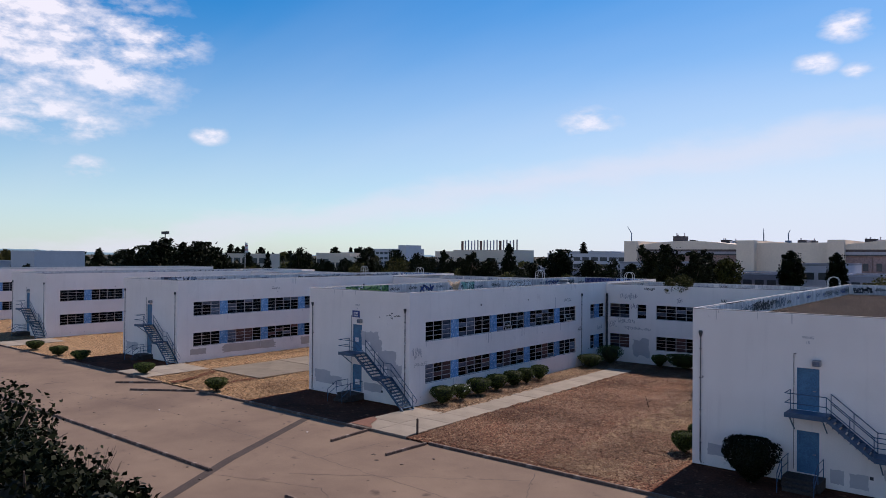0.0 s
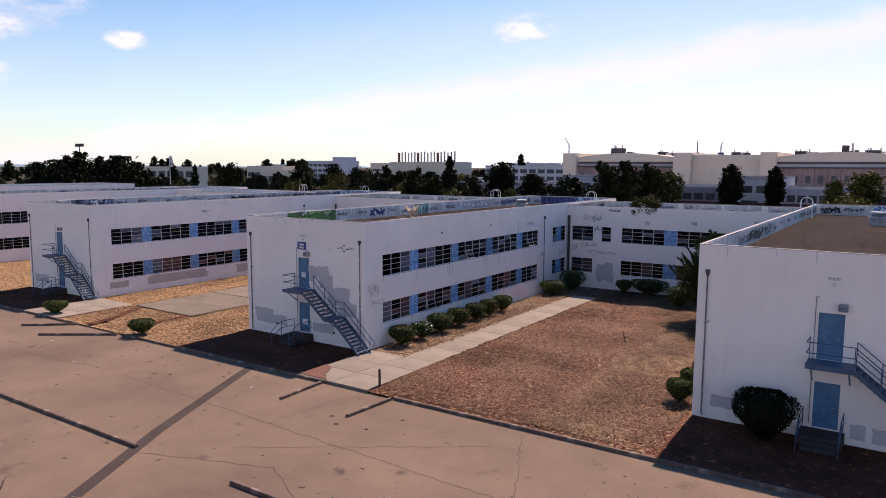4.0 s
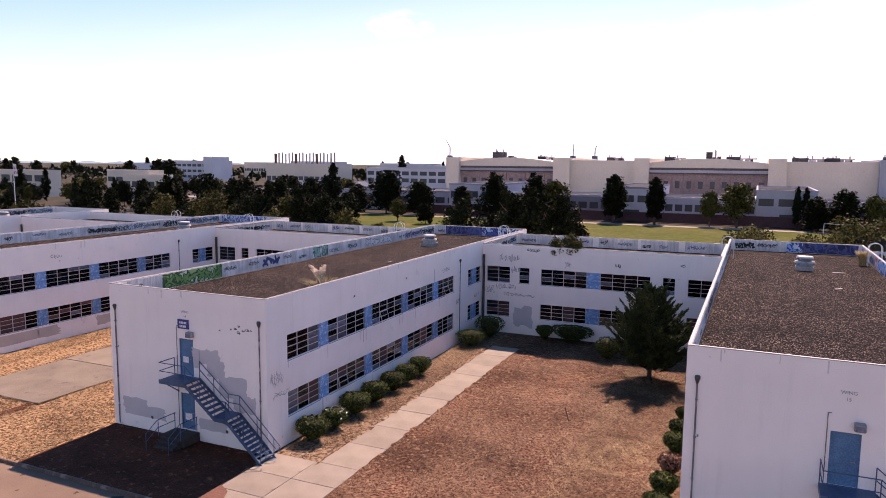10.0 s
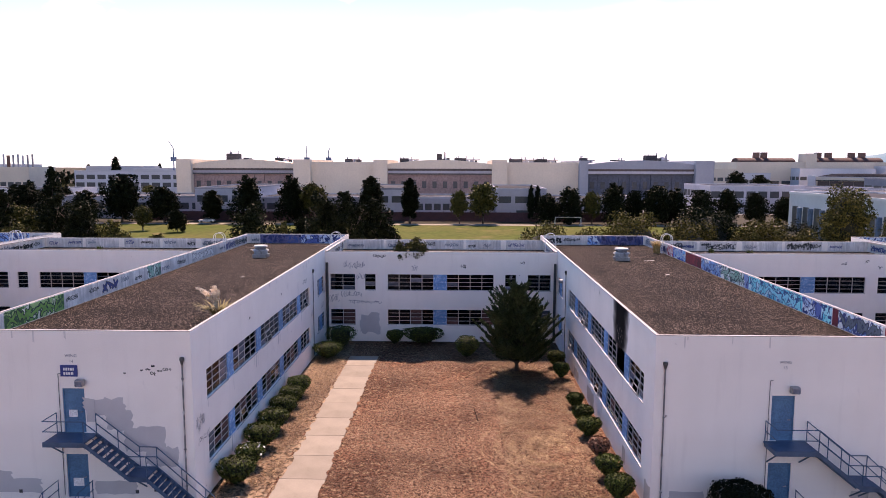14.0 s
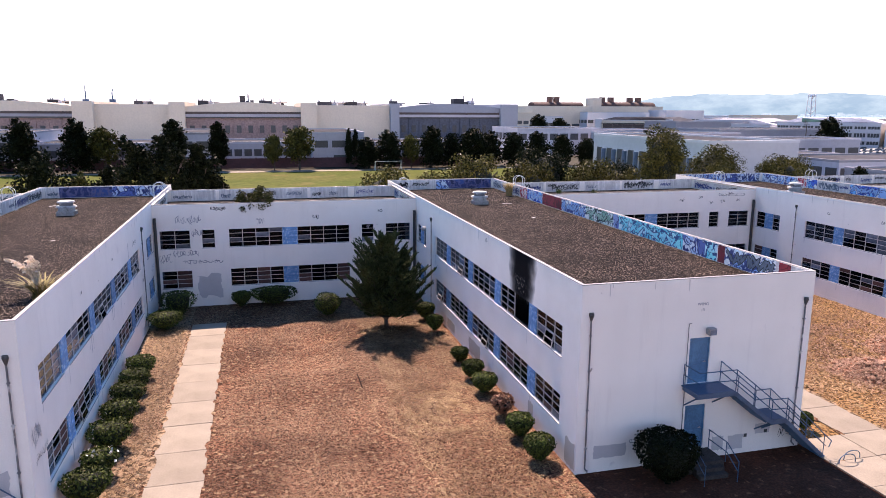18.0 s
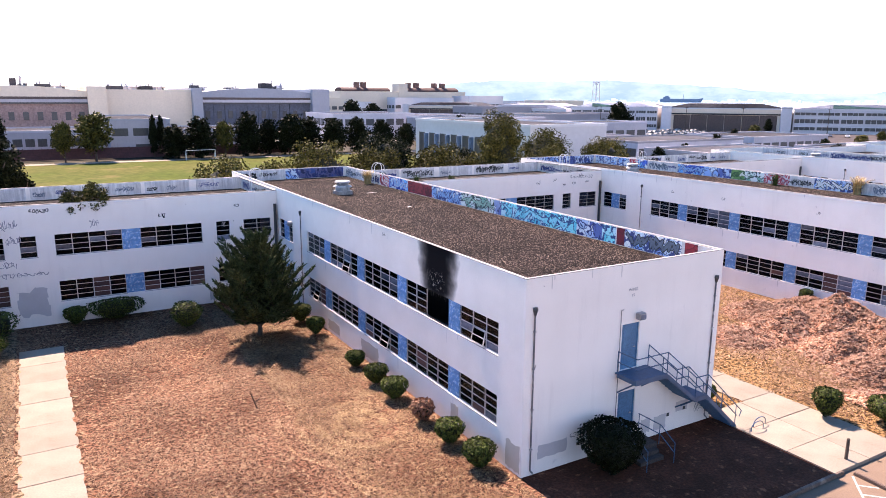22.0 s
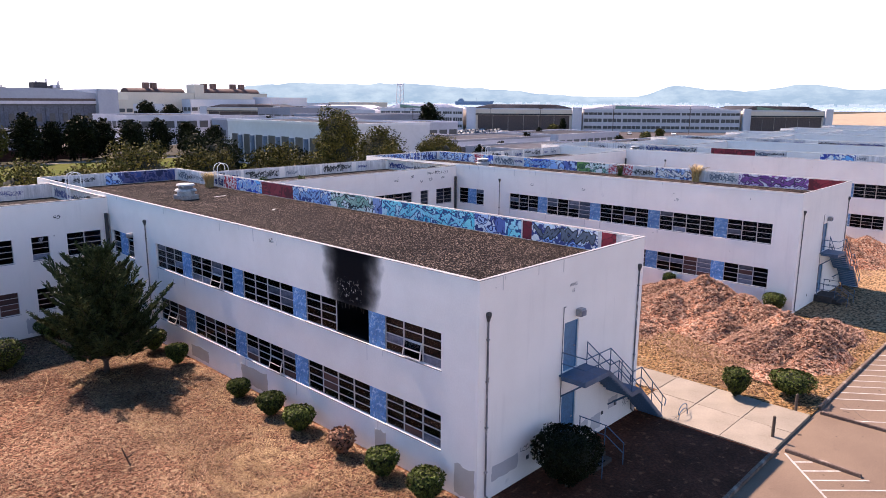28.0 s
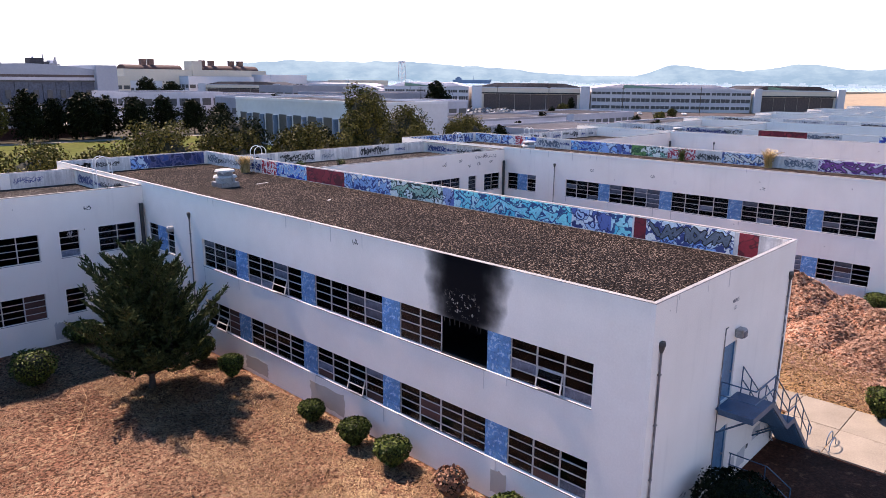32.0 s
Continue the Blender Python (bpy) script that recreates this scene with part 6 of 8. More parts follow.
# ---- buildings far off ----
def block(at, wx, wy, h, label, material=M_farwhite, rows=(), group="", turn=0.0, name="building", roof=True, band=None, cols=8):
    """A plain flat-roofed building: walls, roof with a rim, and rows of windows on its front and left sides. rows: (z0, z1)."""
    t = thing(name, at, label, "building", group, "", turn)
    bm = bmesh.new()
    box(bm, 0, wx, 0, wy, -0.3, h)
    part("wall", tidy(bm), material, t)
    if roof:
        bm = bmesh.new()
        box(bm, 0.4, wx - 0.4, 0.4, wy - 0.4, h, h + 0.08)
        part("roof", tidy(bm), M_farroof, t)
        bm = bmesh.new()
        for a, b, c, d in ((-0.1, wx + 0.1, -0.1, 0.38), (-0.1, wx + 0.1, wy - 0.38, wy + 0.1), (-0.1, 0.38, 0.38, wy - 0.38), (wx - 0.38, wx + 0.1, 0.38, wy - 0.38)):
            box(bm, a, b, c, d, h - 0.1, h + 0.45)
        part("parapet", tidy(bm), material, t)
    for z0, z1 in rows:
        g = wx / cols
        first = None
        for k in range(cols):
            if first is None:
                bm_ = bmesh.new()
                box(bm_, 0.12 * g, 0.88 * g, -0.06, 0.05, z0, z1)
                first = part("window", tidy(bm_), M_fardark, t)
            else:
                again(first, t, pose(k * g, 0, 0))
        n = max(1, round(wy / g))
        gy = wy / n
        bm_ = bmesh.new()
        box(bm_, -0.06, 0.05, 0.12 * gy, 0.88 * gy, z0, z1)
        s = part("window", tidy(bm_), M_fardark, t)
        for k in range(1, min(n, 12)):
            again(s, t, pose(0, k * gy, 0))
    return t


Z0 = -0.42
sheet("playing_field", -130, 62, 92, 206, -0.38, M_grass, "patchy green and straw playing field behind the barracks", "field", 0.03)
sheet("field_path", -150, 80, 206.5, 210.5, -0.36, M_conc, "pale concrete path along the far side of the field", "path", 0.03)
# mostly hidden reflector, added to brighten the hangar fronts
sheet("hangar_apron", -260, 110, 258, 341, -0.39, M_bounce, "pale sheet added to bounce sunlight onto the hangar row", "apron", 0.02)
# low row beyond the field
for x0, x1, h in ((-150, -104, 6.6), (-88, -53, 6.6), (-40, -12, 6.6), (3, 34, 6.4)):
    block((x0, 230, Z0), x1 - x0, 26, h, "long low grey-white building beyond the field", rows=((2.9, 4.9),), group="low row beyond the field", cols=10)
for x0, x1 in ((-104, -88), (-53, -40), (-12, 3)):
    b = block((x0, 222, Z0), x1 - x0, 46, 9.6, "two-storey white head building with a dark gate", rows=((5.6, 7.6),), group="head buildings beyond the field", cols=3)
    bm = bmesh.new()
    box(bm, (x1 - x0) * 0.4, (x1 - x0) * 0.75, -0.1, 0.1, 0, 3.4)
    part("gate", tidy(bm), M_fardark, b, "dark wide gate")
fence = thing("fence", (-120, 219.5, -0.42), "dark maroon board fence along the low buildings", "fence")
bm = bmesh.new()
box(bm, 0.08, 3.92, -0.04, 0.04, 0.1, 2.9)
pan = part("fence_panel", tidy(bm), M_maroon, fence)
bm = bmesh.new()
box(bm, -0.08, 0.08, -0.08, 0.08, 0, 3.1)
pst = part("fence_post", tidy(bm), M_maroon, fence)
for k in range(1, 40):
    again(pan, fence, pose(4 * k, 0, 0))
    again(pst, fence, pose(4 * k, 0, 0))


# the hangar row
def hangar_bay(x0, x1, label, leafpaint=M_rose, roofpaint=M_cream):
    t = thing("hangar_bay", (x0, 345, Z0), label, "hangar", "hangar bays")
    w = x1 - x0
    bm = bmesh.new()
    box(bm, 0, w, 0.8, 60, 0, 13.6)
    part("wall", tidy(bm), leafpaint, t)
    n = 10
    for k in range(n):
        bm = bmesh.new()
        box(bm, k * w / n + 0.1, (k + 1) * w / n - 0.1, 0.3 + 0.2 * (k % 2), 0.79, 0, 12.6)
        dleaf = part("door_leaf", tidy(bm), leafpaint, t, "tall sliding hangar door leaf")
        bm = bmesh.new()
        box(bm, (k + 0.3) * w / n, (k + 0.7) * w / n, 0.1, 0.3, 6.2, 9.4)
        part("window", tidy(bm), M_fardark, dleaf)
    bm = bmesh.new()
    box(bm, 0, w, -0.6, 0.8, 12.6, 13.2)
    part("door_track", tidy(bm), M_fardark, t)
    bm = bmesh.new()
    box(bm, 0, w, -0.8, 0.8, 13.2, 14.4)
    part("beam", tidy(bm), M_farwhite, t)
    bm = bmesh.new()
    box(bm, 0, w, -0.2, 0.8, 14.4, 15.4)
    part("clerestory", tidy(bm), M_browndoor, t)
    seg = 12
    bm = bmesh.new()
    v = []
    for k in range(seg + 1):
        f = k / seg
        z = 17.6 + 2.0 * math.sin(math.pi * f)
        v.append([bm.verts.new((w * f, y, zz)) for y, zz in ((-0.2, 15.4), (-0.2, z), (60, z), (60, 15.4))])
    for a, b in zip(v, v[1:]):
        for i, j in ((0, 1), (1, 2), (2, 3)):
            bm.faces.new((a[i], b[i], b[j], a[j]))
    part("roof", tidy(bm), roofpaint, t, "shallow arched hangar roof")
    return t


for a, b in ((-151, -102), (-57.5, -8)):
    hangar_bay(a, b, "cream aircraft hangar bay with rose sliding doors")
hangar_bay(37, 87, "blue-grey aircraft hangar bay with dark sliding doors", M_bluedoor, M_bluewall)
for a, b, h in ((-158, -151, 19.6), (-102, -94, 19.6), (-64, -57.5, 19.6), (-8, -1, 19.6), (33, 37, 19.4), (87, 95.5, 19.4)):
    block((a, 342, Z0), b - a, 62, h, "tall pale pylon block between hangar doors", M_bluewall if a > 30 else M_cream, group="hangar pylons", roof=False, name="hangar_tower")
for a, b in ((-94, -64), (-1, 33)):
    block((a, 346, Z0), b - a, 58, 18.5, "plain cream hangar wall", M_cream, group="hangar walls", roof=False, name="hangar_wall")
def roof_plant(x, w, h, seed):
    """Rooftop machinery: a casing, smaller boxes beside it, cowled pipes and a duct."""
    r = random.Random(seed)
    t = thing("roof_plant", (x, 370, 17.5), "grey plant housing with pipes on the hangar roof", "roof plant", "roof plant")
    bm = bmesh.new()
    box(bm, 0, w * 0.5, 0, 6, 0, h + 1.6)
    part("casing", tidy(bm), M_farroof, t)
    u = w * 0.5 + 0.4
    while u < w:
        d = r.uniform(0.8, 2.0)
        bm = bmesh.new()
        box(bm, u, u + d, r.uniform(0, 2), 5, 0, 1.6 + h * r.uniform(0.2, 0.7))
        part("unit", tidy(bm), M_farwhite if r.random() < 0.5 else M_farroof, t)
        u += d + r.uniform(0.3, 1.0)
    for _ in range(max(2, int(w / 2.5))):
        u, z = r.uniform(0, w), 2.2 + h * r.uniform(0.6, 1.25)
        bm = bmesh.new()
        rod(bm, (u, 2, 0), (u, 2, z), 0.28, 6)
        rod(bm, (u, 2, z), (u, 2, z + 0.3), 0.5, 6, 0.2)
        part("vent_pipe", bm, M_farwhite, t)
    bm = bmesh.new()
    rod(bm, (0, 1.2, 1.9), (w * 1.1, 1.2, 1.9), 0.3, 6)
    part("duct", bm, M_metal, t)
    return t


for k, (x, w, h) in enumerate(((-143, 12, 3.2), (-35, 5, 3.4), (-54, 9, 1.0), (-26, 12, 1.2), (2, 13, 0.8), (38, 7, 1.4), (71, 11, 2.8), (16, 10, 0.8), (-118, 8, 1.0), (54, 6, 0.6), (-82, 7, 0.7))):
    roof_plant(x, w, h, 40 + k)
# slender cranes and ship masts behind the hangars
for x, h, lean in ((-207, 8, -3), (-121, 5, 0), (-107, 4, 1)):
    bm = bmesh.new()
    rod(bm, (0, 0, -24.4), (0, 0, h * 0.4), 0.5, 6, 0.35)
    rod(bm, (0, 0, h * 0.4), (lean, 0, h), 0.3, 5, 0.15)
    box(bm, -1.6, 1.6, -1, 1, -5, -2.5)
    ob = part("ship_mast", tidy(bm), M_farblue)
    ob.matrix_basis = pose(x, 460, 24)
    tagged(ob, "grey-blue ship mast rising behind the hangars", "mast", "masts")

# works with a row of chimneys, offices and skyline to the left
sk = block((-318, 402, Z0), 52, 26, 15.0, "tan works building with a row of thin chimneys", M_cream, rows=((4, 7),), cols=12)
for k in range(18):
    bm = bmesh.new()
    rod(bm, (2 + k * 2.8, 8, 15.0), (2 + k * 2.8, 8, 22.0 + (k % 3) * 0.4), 0.5 if k % 6 else 0.9, 6)
    part("chimney", bm, M_rust if k % 6 == 0 else M_farwhite, sk)
block((-466, 455, Z0), 48, 30, 16.4, "long white office building with ribbon windows", M_farpale, rows=((3, 5), (7.5, 9.5), (12, 14)), cols=9, group="far offices")
block((-419, 452, Z0), 9, 20, 20, "white stair tower of the offices", M_farpale, group="far offices", roof=False)
block((-250, 420, Z0), 90, 30, 13, "far white building with ribbon windows", M_farpale, rows=((4, 6.5), (8.5, 11)), cols=14, group="far offices")
block((-230, 300, Z0), 44, 22, 6.5, "low white building among trees", M_farpale, rows=((2, 4.5),), group="far low buildings")
block((-266, 228, Z0), 24, 8, 12.0, "tan two-storey building among trees", M_cream, rows=((3, 5), (7.5, 9.5)), group="far low buildings", cols=5)
block((-250, 222, Z0), 22, 5, 10.4, "low tan building with a porch among trees", M_cream, rows=((5.6, 8.0),), group="far low buildings", cols=5)
block((-341, 222, Z0), 44, 8, 11.4, "tan two-storey building with square windows among trees", M_cream, rows=((2.4, 4.8), (6.8, 9.6)), group="far low buildings", cols=6)
block((-205, 225, Z0), 30, 16, 5.5, "low tan building among trees", M_cream, rows=((2, 4),), group="far low buildings")
block((-300, 105, Z0), 22, 18, 12, "pale blank tower building among trees", M_farpale, group="far low buildings")
block((-340, 95, Z0), 34, 18, 8, "pale low building among trees", M_farpale, group="far low buildings")
R2 = random.Random(11)
for k in range(26):
    x = -620 + k * 42 + R2.uniform(-12, 12)
    h = R2.uniform(8, 17)
    block((x, 560 + R2.uniform(-60, 90), Z0), R2.uniform(26, 60), 30, h, "pale distant building on the skyline", M_farpale if k % 3 else M_cream, rows=((h * 0.45, h * 0.62),), group="skyline buildings", cols=9)
for k in range(60):
    x, y = R2.uniform(-900, 160), R2.uniform(480, 760)
    if k < 26:
        x, y = R2.uniform(-620, -330), R2.uniform(60, 430)
    far_copy(proto[k % 5], (x, y, Z0), R2.uniform(0.9, 1.4), k * 61 % 360, R2.uniform(0.9, 1.4))

for k, (x, y, size) in enumerate(((-322, 205, 0.9), (-306, 202, 0.75), (-292, 207, 0.95), (-283, 196, 0.7), (-271, 203, 0.8), (-258, 206, 0.72), (-246, 199, 0.8), (-234, 204, 0.75), (-223, 198, 0.85), (-300, 186, 0.7), (-276, 184, 0.75), (-250, 180, 0.6), (-228, 182, 0.7))):
    far_copy(proto[k % 5], (x, y, Z0), size, k * 47 % 360, size)

# to the right: depot with blue columns, works, hangars by the water
d = block((59, 136, Z0), 21, 50, 10.2, "white flat-roofed depot with blue half-round columns", M_farpale, cols=3)
for k in range(8):
    bm = bmesh.new()
    rod(bm, (-0.3, 6 + k * 5.4, 0), (-0.3, 6 + k * 5.4, 7.0), 0.62, 10)
    part("column", bm, M_farblue, d, "blue half-round column")
    bm = bmesh.new()
    box(bm, -0.08, 0.02, 7.4 + k * 5.4, 10.2 + k * 5.4, 1, 7.2)
    part("window", tidy(bm), M_fardark, d)
bm = bmesh.new()
box(bm, 13, 16, -0.08, 0.05, 0, 3.2)
part("gate", tidy(bm), M_fardark, d)
block((68, 268, Z0), 34, 30, 9.5, "white two-storey building with a band of windows", rows=((5.4, 7.8),), cols=8, group="depot buildings")
block((95, 235, Z0), 46, 26, 8.5, "low white building with dark roof", rows=((3, 5),), cols=8, group="depot buildings")
block((112, 205, Z0), 52, 20, 7.5, "long low grey-roofed shed", rows=((3, 5),), cols=10, group="depot buildings")
block((150, 260, Z0), 60, 30, 9, "long low grey-roofed shed", rows=((4, 6),), cols=10, group="depot buildings")
block((85, 300, Z0), 60, 24, 8, "long low white shed", rows=((4, 6),), cols=10, group="depot buildings")
block((175, 330, Z0), 70, 30, 11, "long low white shed", rows=((5, 8),), cols=10, group="depot buildings")
for x, y, wx, wy, hh in ((92, 118, 34, 18, 4.6), (100, 146, 40, 22, 5.2), (136, 108, 46, 20, 4.4), (150, 150, 36, 24, 5.0), (96, 182, 38, 16, 4.4), (118, 262, 26, 30, 8.0)):
    block((x, y, Z0), wx, wy, hh, "low white flat-roofed service building", rows=((1.6, hh - 1.4),), cols=9, group="low service buildings")
for x, y, s in ((184, 240, 1.05), (266, 228, 0.55), (128, 112, 0.45), (134, 150, 0.5), (92, 176, 0.5), (88, 128, 0.42), (170, 172, 0.5), (205, 150, 0.42), (150, 215, 0.55), (118, 225, 0.6), (225, 205, 0.5), (245, 165, 0.4), (96, 210, 0.6), (195, 245, 0.6), (110, 140, 0.4), (160, 135, 0.4)):
    far_copy(proto[int(x) % 4], (x, y, Z0), s, x * 7 % 360, 1.2)
sheet("far_car_park", 160, 330, 130, 300, -0.38, M_carpark, "grey asphalt car park before the shore hangars", "car park", 0.02)
pw = block((190, 560, Z0), 118, 60, 20, "large cream industrial works with rusty roof tanks", M_cream, rows=((3, 6),), cols=14)
bm = bmesh.new()
box(bm, 52, 60, -1, 12, 0, 27)
part("tower", tidy(bm), M_cream, pw)
for x, l, r in ((4, 44, 6.0), (61, 54, 6.6)):
    bm = bmesh.new()
    rings = [[bm.verts.new((u, 15 + r * 1.3 * math.cos(math.pi * q / 10), 20 + r * 0.62 * math.sin(math.pi * q / 10))) for q in range(11)] for u in (x, x + 1.5, x + l - 1.5, x + l)]
    for q in (0, 10):
        rings[0][q].co.z = rings[3][q].co.z = 20.0
    for lo, hi in zip(rings, rings[1:]):
        for q in range(10):
            bm.faces.new((lo[q], hi[q], hi[q + 1], lo[q + 1]))
    bm.faces.new(rings[0])
    bm.faces.new(rings[3][::-1])
    part("barrel_roof", tidy(bm), M_barrel, pw, "dark brown barrel roof")
for x in (18, 24, 66, 74, 92, 100):
    bm = bmesh.new()
    box(bm, x, x + 4, 12, 16, 20, 28)
    part("flue", tidy(bm), M_rust, pw)


def shore_hangar(x, y, L, h, turn, label, openf, green=False):
    t = thing("shore_hangar", (x, y, Z0), label, "hangar", "shore hangars", "", turn)
    bm = bmesh.new()
    box(bm, 0, L, 0, 60, 0, h)
    part("wall", tidy(bm), M_cream if openf else M_farpale, t)
    if openf:
        n = 6
        bm = bmesh.new()
        box(bm, L * 0.1, L * 0.1 + L * 0.8 / n - 0.15, -0.2, 0.1, 0, h * 0.72)
        leaf = part("door_leaf", tidy(bm), M_browndoor, t, "dark brown sliding hangar door leaf")
        for k in range(1, n):
            again(leaf, t, pose(k * L * 0.8 / n, 0.12 * (k % 2), 0))
        for a in (0.0, L * 0.92):
            bm = bmesh.new()
            box(bm, a, a + L * 0.08, -2.2, 0.0, 0, h + 1.2)
            part("pylon", tidy(bm), M_farpale, t, "white pylon beside the hangar doors")
        bm = bmesh.new()
        box(bm, L * 0.08, L * 0.92, -0.5, 0.0, h * 0.74, h * 0.80)
        part("door_track", tidy(bm), M_farroof, t)
    else:
        n = 8
        for z0, z1 in ((h * 0.14, h * 0.27), (h * 0.44, h * 0.60), (h * 0.77, h * 0.88)):
            bm = bmesh.new()
            box(bm, 0.45, L / n - 0.45, -0.15, 0.1, z0, z1)
            f = part("window", tidy(bm), M_fardark, t, "dark ribbon window")
            bm = bmesh.new()
            u = 0.45 + (L / n - 0.9) / 4
            box(bm, u - 0.09, u + 0.09, -0.22, -0.15, z0, z1)
            g = part("mullion", tidy(bm), M_farpale, t)
            for k in range(n):
                if k:
                    again(f, t, pose(k * L / n, 0, 0))
                for q in range(3):
                    if k or q:
                        again(g, t, pose(k * L / n + (L / n - 0.9) * q / 4, 0, 0))
            bm = bmesh.new()
            box(bm, 0, L, -0.6, 0.0, z1 + 0.1, z1 + 0.3)
            part("ledge", tidy(bm), M_farpale, t)
    bm = bmesh.new()
    box(bm, -0.2, L + 0.2, -0.25, 0.3, h - 0.1, h + 0.5)
    part("parapet", tidy(bm), M_farpale, t)
    bm = bmesh.new()
    v = [bm.verts.new(p) for p in ((0, 8, h), (L, 8, h), (L * 0.8, 8, h + 2.4), (L * 0.2, 8, h + 2.4), (0, 55, h), (L, 55, h), (L * 0.8, 55, h + 2.4), (L * 0.2, 55, h + 2.4))]
    for f in ((0, 1, 2, 3), (4, 7, 6, 5), (0, 3, 7, 4), (1, 5, 6, 2), (3, 2, 6, 7)):
        bm.faces.new([v[i] for i in f])
    part("roof_monitor", tidy(bm), M_farroof if openf else M_farwhite, t)
    if green:
        bm = bmesh.new()
        v = [bm.verts.new(p) for p in ((L * 0.22, 7.8, h + 0.2), (L * 0.62, 7.8, h + 0.2), (L * 0.22, 7.8, h + 2.2), (L * 0.22, 7.6, h + 0.2), (L * 0.62, 7.6, h + 0.2), (L * 0.22, 7.6, h + 2.2))]
        for f in ((0, 1, 2), (3, 5, 4), (0, 3, 4, 1), (1, 4, 5, 2), (2, 5, 3, 0)):
            bm.faces.new([v[i] for i in f])
        part("gable_glass", tidy(bm), M_green, t, "green-tinted gable glazing")
    return t


ang = math.degrees(math.atan2(143 - 278, 362 - 250))
dx, dy = math.cos(radians(ang)), math.sin(radians(ang))
for s, L, h, of, g in ((-95, 46, 10.0, False, False), (-46, 44, 11.2, False, True), (0, 60, 11.2, True, False), (61, 80, 11.2, False, True), (142, 44, 11.0, True, True)):
    shore_hangar(250 + dx * s, 278 + dy * s, L, h, ang, "brown-doored cream seaplane hangar" if of else "white three-storey hangar offices with ribbon windows", of, g)
for k in range(5):
    shore_hangar(330 + dx * (k * 70 - 160), 400 + dy * (k * 70 - 160), 60, 9.5, ang, "distant pale seaplane hangar", k % 2 == 0, k % 2 == 1)
# lattice tower
t = thing("lattice_tower", (352, 440, Z0), "slender steel lattice tower on the shore", "tower")
for sx, sy in ((-1, -1), (1, -1), (1, 1), (-1, 1)):
    bm = bmesh.new()
    rod(bm, (2.6 * sx, 2.6 * sy, 0), (1.6 * sx, 1.6 * sy, 29), 0.22, 5)
    part("leg", bm, M_farpale, t)
for k in range(8):
    bm = bmesh.new()
    z, q = k * 3.5 + 1, 2.6 - k * 0.12
    pipe_run(bm, [(-q, -q, z), (q, -q, z + 3.4), (q, q, z), (-q, q, z + 3.4), (-q, -q, z)], 0.14, 4)
    part("brace", bm, M_farpale, t)
bm = bmesh.new()
box(bm, -1.9, 1.9, -1.9, 1.9, 27.2, 28.4)
part("platform", tidy(bm), M_farpale, t)

# the bay, the airfield and the hills
sheet("airfield", 365, 1700, -500, 330, -0.37, M_airfield, "wide dry tan airfield reaching to the water", "airfield", 0.03)
bm = bmesh.new()
v = [bm.verts.new(p) for p in ((420, 640, -0.36), (4400, 640, -0.36), (4400, 4400, -0.36), (-300, 4400, -0.36), (-300, 1200, -0.36), (420, 700, -0.36))]
bm.faces.new(v)
v = [bm.verts.new(p) for p in ((1700, -1500, -0.365), (4400, -1500, -0.365), (4400, 639, -0.365), (1000, 639, -0.365), (1700, 300, -0.365))]
bm.faces.new(v)
tagged(part("water", bm, M_water), "pale blue bay water", "water", kind="structure")


def hills(name, dist, a0, a1, floor, bumps, label):
    """A far ridge: rounded summits at bearings (degrees from +y towards +x) with a width and a height each."""
    n = 240
    vs, fs = [], []
    for k in range(n + 1):
        b = a0 + (a1 - a0) * k / n
        a = radians(b)
        e = min(1.0, math.sin(math.pi * k / n) * 3)
        h = floor + sum(q * math.exp(-((b - c) / w) ** 2) for c, w, q in bumps)
        h = e * (h + 7 * noise.noise(Vector((b * 0.9, 1.0, 3))) + 3 * noise.noise(Vector((b * 3.1, 2.0, 5))))
        for d, z in ((dist, -5), (dist + 120, max(4, h)), (dist + 420, max(2, h * 0.4))):
            vs.append((math.sin(a) * d, math.cos(a) * d, z))
    for k in range(n):
        for j in range(2):
            fs.append((k * 3 + j, k * 3 + 3 + j, k * 3 + 4 + j, k * 3 + 1 + j))
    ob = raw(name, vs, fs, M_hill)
    for p in ob.data.polygons:
        p.use_smooth = True
    return tagged(ob, label, "hills", kind="structure")


hills("backdrop", 3900, 20, 92, 42, ((34, 6, 62), (43, 5, 58), (50, 4, 30), (63.4, 1.7, 48), (66.5, 3, 34), (72.4, 3, 62), (78, 3, 34), (84, 4, 40)), "hills across the bay, haze painted as a blue glow")
hills("backdrop", 4000, -95, -35, 8, ((-78, 5, 34), (-70, 4, 14), (-85, 5, 30)), "faint hills on the horizon, haze painted as a glow")

RH = random.Random(5)
bm = bmesh.new()
for k in range(420):
    a, d = radians(RH.choice((RH.uniform(58, 90), RH.uniform(38, 90)))), RH.uniform(3560, 3880)
    s, h = RH.uniform(3, 13), RH.choice((3, 4, 5, 7, 9, 14)) * RH.uniform(0.7, 1.1)
    x, y = math.sin(a) * d, math.cos(a) * d
    box(bm, x - s, x + s, y - s, y + s, -1, h)
tagged(part("far_town", tidy(bm), M_town), "specks of a distant waterfront town, haze painted as a pale glow", "town", kind="stuff")

t = thing("ship", (2385, 2163, -0.4), "cargo ship far out on the bay, haze tinted into its blue-grey", "ship", turn=-48)
t.scale = (1.5, 1.5, 1.5)
bm = bmesh.new()
v = [bm.verts.new(p) for p in ((-52, -7, 0), (48, -7, 0), (58, 0, 0), (48, 7, 0), (-52, 7, 0), (-52, -7, 10), (50, -7, 10), (64, 0, 12), (50, 7, 10), (-52, 7, 10))]
